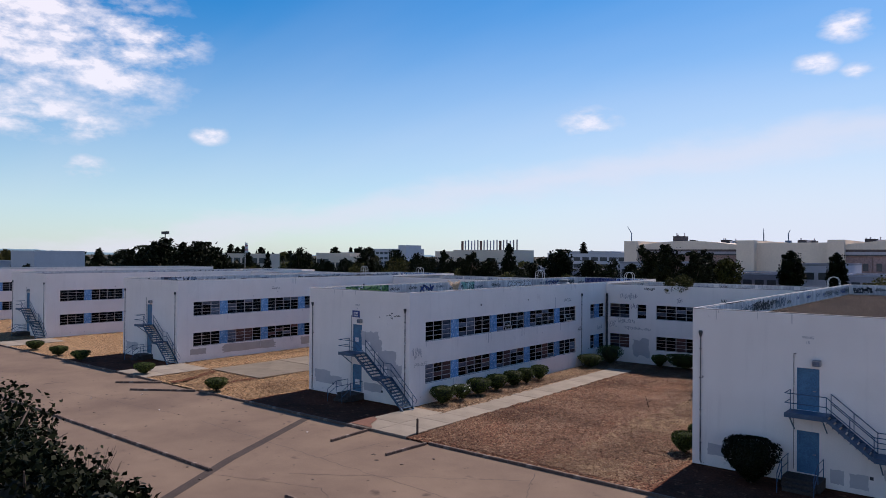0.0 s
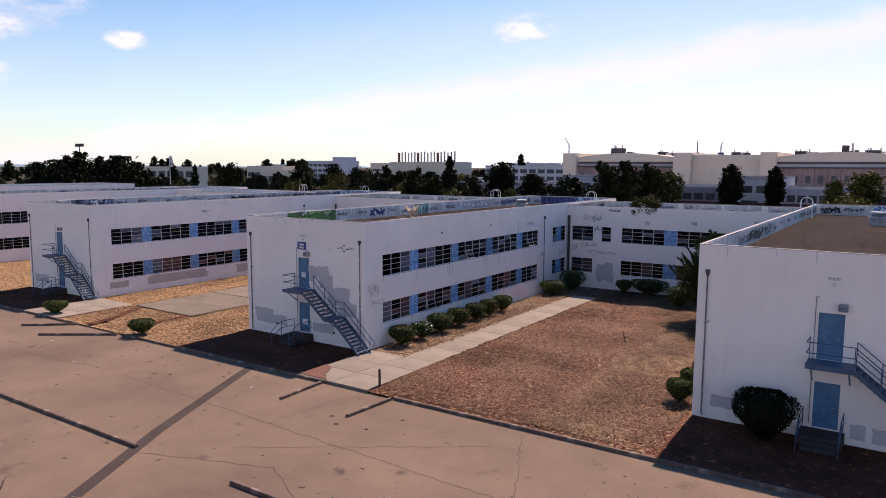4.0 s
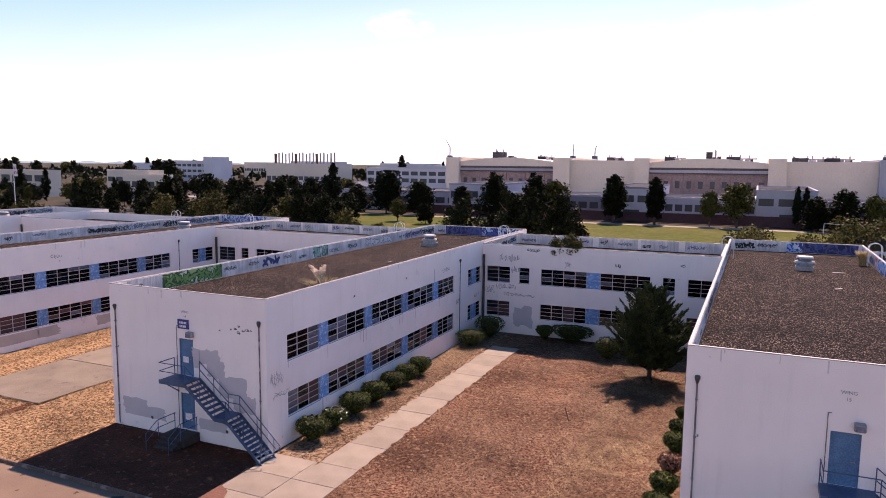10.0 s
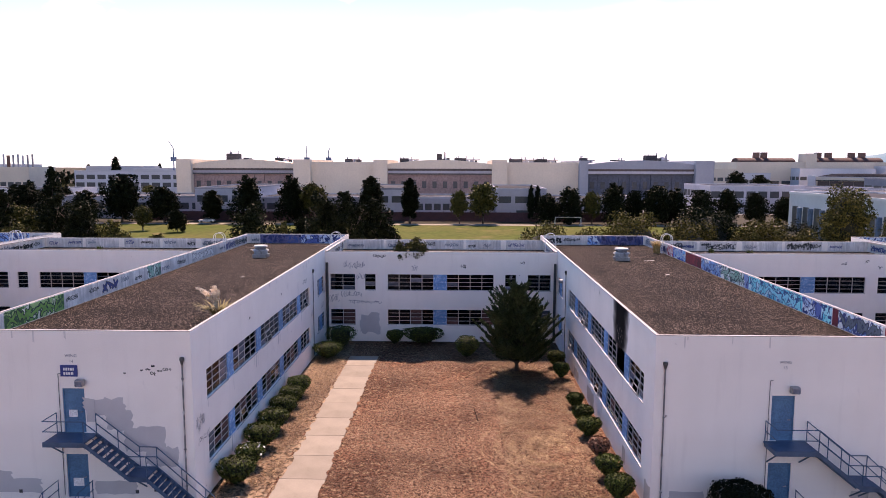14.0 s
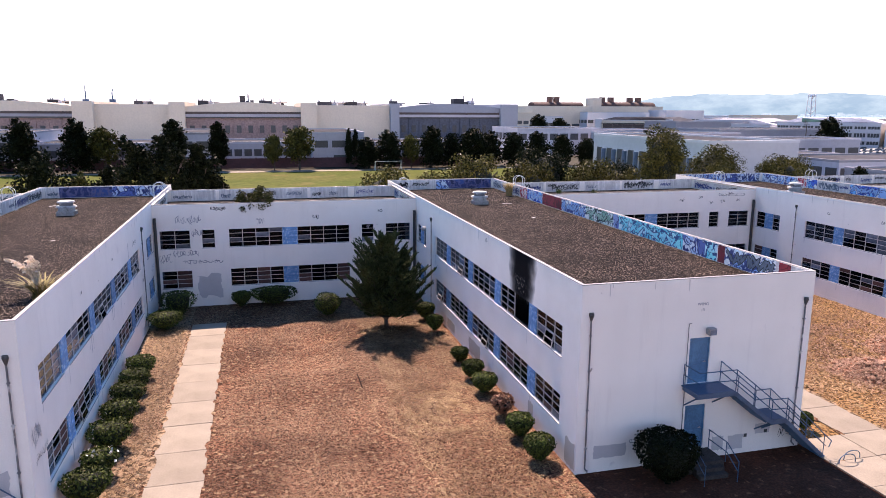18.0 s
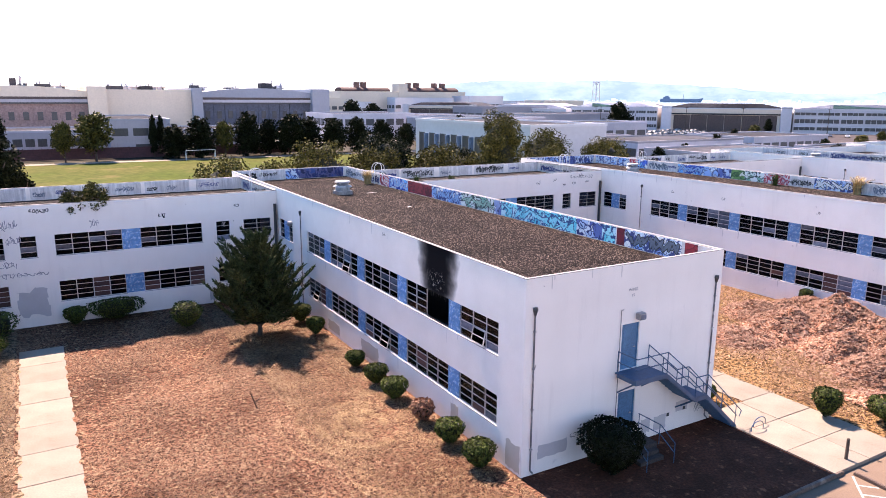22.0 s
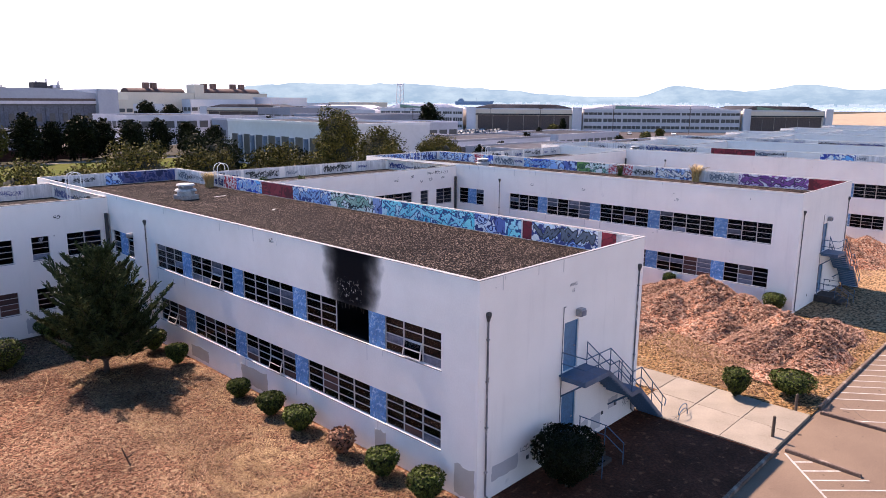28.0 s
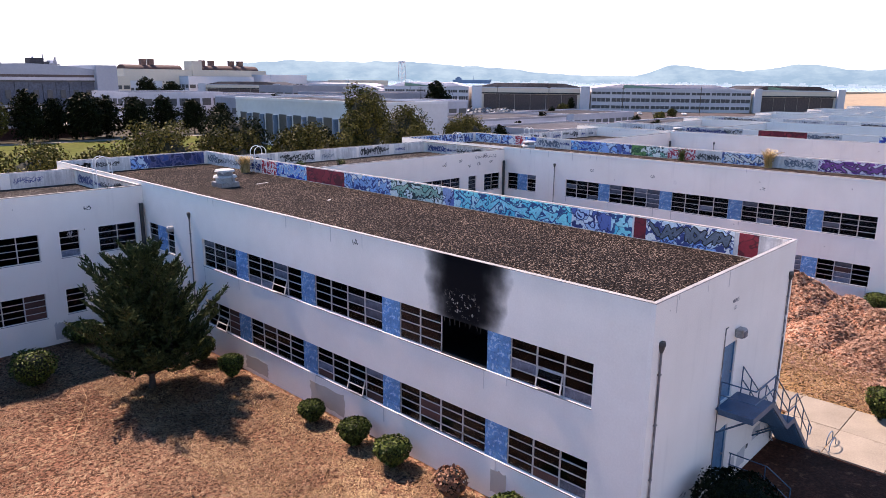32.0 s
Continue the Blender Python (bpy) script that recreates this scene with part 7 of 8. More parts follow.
for k in range(5):
    bm.faces.new((v[k], v[(k + 1) % 5], v[5 + (k + 1) % 5], v[5 + k]))
bm.faces.new(v[5:])
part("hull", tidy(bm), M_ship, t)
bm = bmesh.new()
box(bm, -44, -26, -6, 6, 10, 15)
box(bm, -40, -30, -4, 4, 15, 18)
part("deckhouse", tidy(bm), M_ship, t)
bm = bmesh.new()
rod(bm, (10, 0, 10), (10, 0, 22), 0.8, 6, 0.4)
part("mast", bm, M_ship, t)

# wooded skyline of the flat land
n = 9000
a = np.radians(NP.uniform(-92, 12, n))
d = NP.uniform(620, 1250, n)
c = np.column_stack([np.sin(a) * d, np.cos(a) * d, NP.uniform(0, 1, n)])
top = np.array([5.0 + 7.5 * max(0, noise.noise(Vector((x * 0.013, y * 0.013, 0)))) + 5 * max(0, noise.noise(Vector((x * 0.05, y * 0.05, 3)))) for x, y, z in c.tolist()])
c[:, 2] = c[:, 2] * top
tagged(leaves("far_woods", c, np.tile([[0.0, -1.0, 0.4]], (n, 1)), 2.6, M_tree, None, 0.8), "dark line of far trees along the skyline", "woods", kind="stuff")


# ---- paint on walls and parapets ----
def inner(side, wide, deep):
    """(along, up, outwards from the roof side) on the inner face of a parapet."""
    cols = {"right": ((0, 1, 0), (0, 0, 1), (1, 0, 0), (wide - T, 0, 0)), "left": ((0, 1, 0), (0, 0, 1), (-1, 0, 0), (T, 0, 0)), "back": ((1, 0, 0), (0, 0, 1), (0, 1, 0), (0, deep - T, 0))}[side]
    return Matrix([[cols[c][r] for c in range(4)] for r in range(3)] + [[0, 0, 0, 1]])


GLYPHS = ([(0.5 + 0.5 * math.cos(k * 0.66), 0.5 + 0.5 * math.sin(k * 0.66)) for k in range(11)],
          [(0, 0), (0, 1), (1, 0), (1, 1)],
          [(0, 0), (0.35, 1), (0.6, 1), (1, 0), (0.85, 0.4), (0.1, 0.35)],
          [(1, 0.9), (0.3, 1), (0, 0.75), (0.8, 0.45), (1, 0.2), (0.6, 0), (0, 0.1)],
          [(0, 1), (0.7, 1), (0.7, 0.2), (0.35, 0), (0, 0.3)],
          [(0, 0), (0.15, 1), (0.5, 0.3), (0.85, 1), (1, 0)],
          [(0, 0), (0, 1), (0.8, 0.95), (0.9, 0.6), (0, 0.5), (0.95, 0)],
          [(0, 0.9), (1, 1), (0.1, 0.1), (1, 0)])


def spray_tag(w, m, u, v, wide, high, count, fat, material, seed, label, depth=-0.0145):
    """A run of sprayed shapes like handwriting that spells nothing, one ribbon a shape."""
    r = random.Random(seed)
    g, slant = wide / count, r.uniform(-0.05, 0.3)
    bm = bmesh.new()
    for k in range(count):
        turn, flip, shape = r.choice((0.5, 1.9, 2.7, -0.6, -1.2)), r.choice((-1, 1)), r.choice(GLYPHS) + r.choice(GLYPHS)[1:4]
        pts = [Vector(((a - 0.5) * flip * r.uniform(0.7, 1.2), b - 0.5 + r.uniform(-0.16, 0.16))) for a, b in shape]
        pts = [Vector((0.5 + 1.25 * (p.x * math.cos(turn) - p.y * math.sin(turn)), min(1.05, max(-0.05, 0.5 + p.x * math.sin(turn) + p.y * math.cos(turn))))) for p in pts]
        for _ in range(2):
            pts = [pts[0]] + [p.lerp(q, f) for p, q in zip(pts, pts[1:]) for f in (0.22, 0.78)] + [pts[-1]]
        grow, base = r.uniform(0.75, 1.05), r.uniform(0.0, 0.12)
        pts = [Vector((u + g * (k + 0.08 + 0.84 * p.x) + slant * high * (p.y - 0.5), v + high * (base + p.y * grow * 0.9), depth - 0.0003 * (k % 4))) for p in pts]
        last = None
        for j, p in enumerate(pts):
            d = pts[min(j + 1, len(pts) - 1)] - pts[max(j - 1, 0)]
            side = Vector((-d.y, d.x, 0)).normalized() * fat * (0.42 + 0.12 * math.sin(j * 1.3))
            now = (bm.verts.new(p - side), bm.verts.new(p + side))
            if last:
                bm.faces.new((last[0], now[0], now[1], last[1]))
            last = now
    bm.transform(m)
    return part("graffiti_tag", bm, material, w, label)


def tag_run(w, m, u0, u1, v0, v1, seed, dense):
    """Tags of several hands along a strip of wall."""
    r, u = random.Random(seed), u0 + 0.2
    while u < u1 - 0.9:
        big = dense and r.random() < 0.6
        wide = min(u1 - u - 0.1, r.uniform(2.2, 3.8) if big else r.uniform(0.7, 1.8))
        high = (v1 - v0) * (r.uniform(0.68, 0.86) if big else r.uniform(0.3, 0.55))
        v = v0 + (v1 - v0 - high) * r.uniform(0.3, 0.8)
        material, shade = r.choice(((M_black, "black"), (M_black, "black"), (M_navy, "dark blue"), (M_slate, "slate-grey")))
        spray_tag(w, m, u, v, wide, high, max(2, round(wide / high / 0.5)), r.uniform(0.07, 0.15) if big else r.uniform(0.035, 0.06), material, seed + round(u * 10), shade + " spray-painted tag")
        u += wide + (r.uniform(-0.5, 0.2) if dense else r.uniform(0.6, 2.6))


def murals(w, side, wide, deep, top, roof, runs):
    m = inner(side, wide, deep)
    for k, (u0, u1, key) in enumerate(runs):
        plain = key in ("pale", "scrawl", "blank")
        mural(w, "mural", m, u0, u1, roof + 0.03, top - 0.03, M_mur["pale" if plain else key], "faded white paint on the parapet" if plain else key + " spray-painted mural on the parapet")
        if plain and key != "blank":
            tag_run(w, m, u0, u1, roof + 0.06, top - 0.08, int(wide * 10) + k * 31 + ord(side[0]), key == "scrawl")


LO, HI = ROOF, TOP
murals(W15, "right", 11.7, DEEP, HI, LO, [(0.5, 1.4, "pale"), (1.4, 2.2, "maroon"), (2.2, 2.4, "pale"), (2.4, 6.4, "bluewhite"), (6.4, 7.0, "maroon"), (7.1, 8.2, "cyan"), (8.2, 10.4, "navy"), (10.4, 18.3, "cyan"), (18.3, 19.2, "navy"), (19.2, 23.6, "greenwhite"), (23.6, 28.2, "bluewhite"),
                                          (28.2, 32.4, "maroon"), (32.4, 36.1, "blue"), (36.1, 38.1, "red"), (38.1, 46.2, "scrawl")])
def sprayed_shapes(w, m, u0, u1, v0, v1, n, fill, rim, seed, label):
    """Fat slanting overlapping strokes with a rim."""
    r = random.Random(seed)
    g, h = (u1 - u0) / n, (v1 - v0)
    for k in range(n):
        shape = [(0.5 + 0.62 * math.cos(q * 2.3 + k * 1.7) * r.uniform(0.5, 1.0), (q % 2) * r.uniform(0.55, 1.0) + (1 - q % 2) * r.uniform(0.0, 0.4)) for q in range(r.choice((4, 5, 6)))]
        slant, grow, drop = r.uniform(-0.05, 0.22), r.uniform(1.0, 1.3), r.uniform(-0.04, 0.04) * h
        for fat, depth, material, name in ((0.13, -0.0135, rim, "sprayed_rim"), (0.075, -0.0175, fill, "sprayed_fill")):
            bm = bmesh.new()
            pts = [Vector((u0 + k * g + g * ((a - 0.5) * grow + 0.5 + (b - 0.5) * slant), v0 + h * (0.13 + 0.74 * b) + drop, 0)) for a, b in shape]
            for i, (p, q) in enumerate(zip(pts, pts[1:])):
                d = (q - p).normalized()
                e = fat * h * (0.85 + 0.3 * ((i * 7 + k) % 3) / 2)
                s = Vector((-d.y, d.x, 0)) * e
                z = Vector((0, 0, depth - 0.0004 * i - 0.0001 * (k % 3)))
                c = [p - d * e * 0.8 - s * 0.7, p - d * e * 0.8 + s * 0.7, p + s, q + s, q + d * e * 0.8 + s * 0.7, q + d * e * 0.8 - s * 0.7, q - s, p - s]
                bm.faces.new([bm.verts.new(Vector((x.x, min(v1 + 0.03, max(v0 - 0.05, x.y)), 0)) + z) for x in c])
            bm.transform(m)
            part(name, bm, material, w, label if name == "sprayed_fill" else "")


MI = inner("right", 11.7, DEEP)
sprayed_shapes(W15, MI, 2.5, 6.2, LO + 0.1, HI - 0.05, 7, M_slate, M_black, 3, "slate-grey spray-painted block")
sprayed_shapes(W15, MI, 24.0, 28.0, LO + 0.1, HI - 0.05, 6, M_skyblue, M_navy, 5, "pale blue spray-painted block")
sprayed_shapes(W15, MI, 19.5, 23.4, LO + 0.1, HI - 0.05, 6, M_mint, M_black, 6, "pale green spray-painted block")
sprayed_shapes(W15, MI, 11.2, 17.8, LO + 0.06, HI - 0.05, 7, M_turq, M_navy, 7, "turquoise spray-painted block")
sprayed_shapes(W15, MI, 32.6, 35.9, LO + 0.1, HI - 0.05, 5, M_skyblue, M_white, 8, "pale blue spray-painted block")
M14 = inner("left", 11.5, DEEP)
sprayed_shapes(W14, M14, 4.3, 9.3, LO + 0.06, HI - 0.05, 7, M_lime, M_black, 9, "bright green spray-painted block")
sprayed_shapes(W14, M14, 14.2, 16.4, LO + 0.14, HI - 0.1, 3, M_navy, M_black, 10, "bold dark blue spray-painted block")
sprayed_shapes(W14, M14, 30.0, 35.5, LO + 0.06, HI - 0.05, 6, M_white, M_black, 11, "white spray-painted block with black rim")
M16 = inner("right", 11.7, DEEP)
sprayed_shapes(W16, M16, 3.4, 8.8, LO + 0.06, HI - 0.05, 6, M_purple, M_black, 12, "violet spray-painted block")
sprayed_shapes(W16, M16, 29.6, 32.9, LO + 0.06, HI - 0.05, 5, M_skyblue, M_navy, 13, "blue spray-painted block")
sprayed_shapes(W16, M16, 12.8, 16.8, LO + 0.06, HI - 0.05, 5, M_white, M_black, 14, "white spray-painted block with black rim")
sprayed_shapes(W16, M16, 19.6, 22.0, LO + 0.06, HI - 0.05, 4, M_redp, M_white, 15, "red spray-painted block")
murals(W15, "left", 11.7, DEEP, HI, LO, [(0.5, 8, "pale"), (8, 20, "scrawl"), (20, 33, "pale"), (33, 46.2, "scrawl")])
murals(W15, "back", 11.7, DEEP, HI, LO, [(0.4, 2.4, "scrawl"), (2.4, 5.2, "pale"), (5.2, 6.6, "bluewhite"), (6.6, 11.3, "bluedark")])
murals(W14, "left", 11.5, DEEP, HI, LO, [(1.2, 4.0, "pale"), (4.0, 9.6, "green"), (9.6, 14.0, "pale"), (14.0, 16.6, "blank"), (16.6, 21, "pale"), (21, 23.4, "greenwhite"), (23.4, 29, "pale"), (29, 37, "blank"), (37, 46.2, "scrawl")])
murals(W14, "back", 11.5, DEEP, HI, LO, [(0.4, 1.6, "pale"), (1.6, 6.2, "bluedark"), (6.2, 11.1, "navy")])
murals(W13, "left", 11.55, DEEP, HI, LO, [(0.6, 4.4, "scrawl"), (4.4, 9.2, "grey"), (9.2, 25, "pale"), (25, 36, "scrawl"), (36, 46.2, "scrawl")])
murals(W13, "back", 11.55, DEEP, HI, LO, [(0.4, 8, "bluewhite"), (8, 11, "pale")])
murals(W12, "left", 11.6, DEEP, HI, LO, [(0.6, 20, "pale"), (20, 46, "scrawl")])
murals(W16, "right", 11.7, DEEP, HI, LO, [(0.4, 3.2, "maroon"), (3.2, 9.0, "violet"), (9.0, 12.6, "scrawl"), (12.6, 17.0, "bluewhite"), (17.0, 19.5, "scrawl"), (19.5, 22.2, "red"), (22.2, 24.4, "greenwhite"), (24.4, 26.0, "green"), (26.0, 27.6, "navy"), (27.6, 29.5, "bluewhite"), (29.5, 33.0, "blue"), (33, 37.5, "scrawl"), (37.5, 39, "blue"), (39, 40.4, "red"), (40.4, 46.2, "bluewhite")])
murals(W16, "back", 11.7, DEEP, HI, LO, [(0.4, 6, "bluewhite"), (6, 11.3, "navy")])
murals(W17, "right", 11.6, DEEP, HI, LO, [(3, 8, "pale"), (8, 12, "blue"), (16, 20, "scrawl"), (20, 26, "maroon"), (28, 36, "scrawl"), (36, 46, "pale")])
murals(W18, "right", 11.6, DEEP, HI, LO, [(4, 9, "cyan"), (12, 22, "scrawl"), (24, 34, "pale"), (36, 46, "scrawl")])
for c, wide, keys in ((C14, 21.35, ("pale", "pale", "pale", "pale", "pale")), (C13, 21.05, ("pale", "pale", "pale", "pale", "scrawl")), (C15, 22.35, ("scrawl", "scrawl", "pale", "scrawl", "pale")), (C16, 21.8, ("pale", "scrawl", "pale", "scrawl", "pale"))):
    g = wide / len(keys)
    murals(c, "back", wide, C_DEEP, C_TOP, C_ROOF, [(k * g + 0.3, (k + 1) * g - 0.3 * (k % 2), key) for k, key in enumerate(keys)])
# the wings' outer sides where they rise over the link roofs
for w, side, wide in ((W14, "right", 11.5), (W15, "left", 11.7), (W15, "right", 11.7), (W16, "left", 11.7), (W13, "right", 11.55), (W14, "left", 11.5)):
    m = face_matrix(side, wide)
    mural(w, "mural", m, 33.2, 42.9, C_ROOF + 0.03, TOP - 0.3, M_mur["pale"], "faded white paint on the wall over the link roof")
    tag_run(w, m, 33.3, 42.8, C_ROOF + 0.1, TOP - 0.38, int(wide * 20) + ord(side[0]), True)
    bm = bmesh.new()
    box(bm, 32.75, 43.3, TOP - 0.22, TOP - 0.16, -0.22, -0.003)
    bm.transform(m)
    part("flashing", tidy(bm), M_coping, w, "pale ledge flashing over the link roof")

F = face_matrix("front", 0)
# end wall of wing 14: paint patches, sign, notices, bullet-like scars
for k, (u0, u1, v0, v1, n) in enumerate(((6.35, 8.3, 4.55, 5.45, 0.09), (7.4, 8.6, 3.9, 4.8, 0.08), (8.2, 10.1, 2.9, 4.05, 0.05), (9.2, 10.7, 2.2, 3.1, 0.08), (0.85, 4.1, 0.75, 1.45, 0.04), (0.8, 2.7, 1.35, 1.85, 0.06), (6.7, 8.7, 0.75, 1.4, 0.03))):
    part("paint_patch", blot(F @ Matrix.Translation((0, 0, -0.0012 * k)), u0, u1, v0, v1, k + 20, n), M_patch, W14, "grey painted-over patch on the stucco")
bm = bmesh.new()
box(bm, 5.35, 6.15, 6.48, 7.02, -0.05, -0.012)
bm.transform(F)
sign = part("sign", tidy(bm), M_navy, W14, "navy sign with two unreadable white lines")
bars_text(F @ Matrix.Translation((0, 0, -0.034)), 5.5, 6.9, 0.5, 0.13, 2, M_white, sign)
bm = bmesh.new()
box(bm, 5.6, 6.0, 4.5, 4.85, 0.045, 0.055)
bm.transform(F)
part("notice", tidy(bm), M_white, W14, "white paper notice on the upper door")
bm = bmesh.new()
box(bm, 5.62, 6.12, 1.1, 1.5, 0.045, 0.055)
bm.transform(F)
part("notice", tidy(bm), M_white, W14, "white paper notice on the lower door")
bm = bmesh.new()
box(bm, 6.46, 6.86, 4.3, 5.4, -0.03, -0.012)
bm.transform(F)
part("wall_board", tidy(bm), M_patch, W14, "grey board beside the upper door")
for k, (u, v, s) in enumerate(((9.1, 6.75, 0.12), (9.35, 6.78, 0.22), (9.55, 6.55, 0.3), (9.62, 6.95, 0.16), (9.9, 6.72, 0.2), (10.15, 6.78, 0.25), (10.42, 6.80, 0.14), (8.3, 6.62, 0.1))):
    part("flaked_spot", scrawl(F, u, v, s, s * 0.7, 2, 3 + k, 0.06), M_black, W14, "dark flaked spots on the end wall")
R14 = face_matrix("right", 11.5)
for k, (u, v, w_, h_, n, ma) in enumerate(((0.3, 3.6, 1.4, 1.4, 9, M_grey), (0.5, 2.9, 2.0, 0.6, 5, M_black), (23.2, 6.8, 2.0, 0.7, 7, M_black), (26.2, 3.6, 1.0, 0.9, 5, M_black), (30.5, 3.4, 1.5, 1.0, 5, M_grey), (9.0, 7.2, 0.3, 0.3, 2, M_black), (16.5, 7.3, 0.3, 0.3, 2, M_black))):
    part("graffiti_tag", scrawl(R14, u, v, w_ * 0.8, h_ * 0.7, n + 4, 40 + k, 0.03), ma, W14, "small spray-painted scribbles on the side wall")
for k, (u, a, b) in enumerate(((10.2, 4.0, 4.85), (5.3, 0.7, 1.6), (15.5, 4.1, 4.85), (21.6, 6.3, 7.4))):
    part("drip_stain", blot(R14, u, u + 0.09, a, b, 70 + k, 0.0), M_patch, W14, "rusty grey drip stain under the sill")
RD = random.Random(77)
for w, m in ((W14, R14), (W15, face_matrix("left", 11.7)), (W16, face_matrix("left", 11.7)), (W13, face_matrix("right", 11.55))):
    for kind, a, b, c in SIDE[:9]:
        for z in (1.55, 4.8):
            if RD.random() < 0.55:
                u = RD.choice((a + 0.05, b - 0.12, RD.uniform(a, b)))
                h = RD.uniform(0.25, 0.8)
                part("drip_stain", blot(m, u, u + RD.uniform(0.03, 0.08), z - h, z, RD.randint(0, 9999), 0.0), M_drip, w, "dirty drip stain under the sill")
    for k in range(7):
        u, h = RD.uniform(10, 32), RD.uniform(0.2, 0.7)
        part("drip_stain", blot(m, u, u + RD.uniform(0.03, 0.07), TOP - 0.02 - h, TOP - 0.02, RD.randint(0, 9999), 0.0), M_drip, w, "dirty run below the coping")
for w, wide in ((W14, 11.5), (W15, 11.7), (W13, 11.55)):
    for k in range(4):
        u, h = RD.uniform(0.9, wide - 0.9), RD.uniform(0.15, 0.55)
        part("drip_stain", blot(F, u, u + RD.uniform(0.03, 0.08), TOP - 0.02 - h, TOP - 0.02, RD.randint(0, 9999), 0.0), M_drip, w, "dirty run below the coping")
# end wall and foot of wing 15
for k, (u0, u1, v0, v1) in enumerate(((0.85, 2.45, 0.65, 1.25), (7.75, 8.55, 0.25, 0.95), (9.2, 10.0, 0.9, 1.4), (6.9, 7.5, 0.3, 1.0))):
    part("paint_patch", blot(F, u0, u1, v0, v1, k + 50, 0.02), M_patch, W15, "grey painted-over patch on the stucco")
L15 = face_matrix("left", 11.7)
for k, (u0, u1, v0, v1) in enumerate(((0.12, 1.15, 0.1, 1.35), (5.05, 5.75, 0.3, 1.2), (14.0, 16.5, 0.2, 1.2), (20.0, 22.0, 0.2, 0.9))):
    part("paint_patch", blot(L15, u0, u1, v0, v1, k + 60, 0.03), M_patch2, W15, "beige painted-over patch low on the wall")
part("graffiti_tag", scrawl(L15, 12.9, 8.1, 0.35, 0.3, 3, 9, 0.05), M_black, W15, "small round black doodle on the wall")
part("graffiti_tag", scrawl(F, 10.5, 0.5, 0.6, 0.5, 3, 19, 0.04), M_black, W15, "small black scribbles on the end wall")
part("graffiti_tag", scrawl(F, 2.6, 1.1, 0.7, 0.35, 4, 29, 0.03), M_black, W15, "small black scribbles on the end wall")
# heat-cracked rim of the burnt opening and charred scraps in it
for k in range(9):
    a, z = 6.2 + 0.25 * k, 6.32
    bm = bmesh.new()
    rod(bm, (a, z, 0.12), (a + RNG.uniform(-0.1, 0.1), z - RNG.uniform(0.1, 0.45), 0.13), 0.018, 4)
    bm.transform(L15)
    part("charred_scrap", tidy(bm), M_dark, W15, "charred scrap of the burnt window frame")
bm = bmesh.new()
box(bm, 6.12, 8.28, 4.86, 4.92, 0.05, 0.15)
bm.transform(L15)
part("charred_frame", tidy(bm), M_dark, W15, "charred foot of the burnt window frame")
bm = bmesh.new()
rod(bm, (0, 0, 0), (0, 0, -0.28), 0.17, 10)
rod(bm, (0, 0, -0.28), (0, 0, -0.36), 0.2, 10, 0.12)
bm.transform(L15 @ Matrix.Translation((29.1, 6.35, 0)))
part("wall_lamp", tidy(bm), M_metal, W15, "round grey wall lamp")
# wing 13 and 16 touch-up paint and scribbles
R13 = face_matrix("right", 11.55)
for k, (u0, u1, v0, v1) in enumerate(((5.5, 12.5, 0.55, 1.45), (16.4, 19.3, 0.5, 1.4), (1.5, 3.4, 0.7, 1.3), (24, 25.5, 0.4, 1.2))):
    part("paint_patch", blot(R13, u0, u1, v0, v1, k + 80, 0.03), M_patch2, W13, "beige painted-over patch low on the wall")
part("paint_patch", blot(F, 0.8, 3.4, 0.7, 1.5, 91, 0.05), M_patch, W13, "grey painted-over patch on the stucco")
part("graffiti_tag", scrawl(R13, 12.0, 7.3, 1.2, 0.4, 4, 5, 0.05), M_black, W13, "small black scribbles on the side wall")
for k, u in enumerate((9, 17.5, 23)):
    part("graffiti_tag", scrawl(face_matrix("left", 11.7), u, 7.2, 0.4, 0.3, 2, 100 + k, 0.05), M_black, W16, "small black marks on the wall")
# courtyard face of the link block
for k, (u, v, w_, h_, n, ma) in enumerate(((1.7, 6.75, 2.0, 0.9, 9, M_grey), (2.9, 5.8, 0.9, 0.6, 5, M_grey), (0.3, 3.6, 1.0, 1.0, 4, M_grey), (1.4, 4.2, 2.0, 0.6, 8, M_grey), (2.0, 3.5, 3.2, 0.45, 8, M_grey), (4.4, 7.85, 1.2, 0.35, 6, M_black), (7.9, 6.6, 0.7, 0.6, 3, M_grey), (12.5, 6.9, 0.5, 0.5, 3, M_black), (18.0, 7.3, 0.4, 0.3, 2, M_black), (17.0, 5.8, 0.3, 0.6, 2, M_grey))):
    part("graffiti_tag", scrawl(F, u, v, w_, h_, n, 120 + k, 0.07), ma, C14, "grey and black spray-painted scribbles on the wall")
for k, (u0, u1, v0, v1) in enumerate(((3.2, 5.0, 0.8, 2.6), (15.8, 16.4, 0.2, 1.2))):
    part("paint_patch", blot(F, u0, u1, v0, v1, k + 150, 0.08), M_patch, C14, "pale grey painted-over patch on the stucco")
for k, (u, v) in enumerate(((16.0, 7.6), (17.2, 7.0), (18.5, 7.2), (19.3, 7.9), (20.2, 7.3), (14, 7.4))):
    part("graffiti_tag", scrawl(F, u, v, 0.5, 0.35, 2, 160 + k, 0.06), M_black, C15, "small black marks on the wall")
part("graffiti_tag", scrawl(F, 18.2, 7.75, 3.0, 0.4, 9, 170, 0.05), M_black, C15, "black scribbles under the coping")


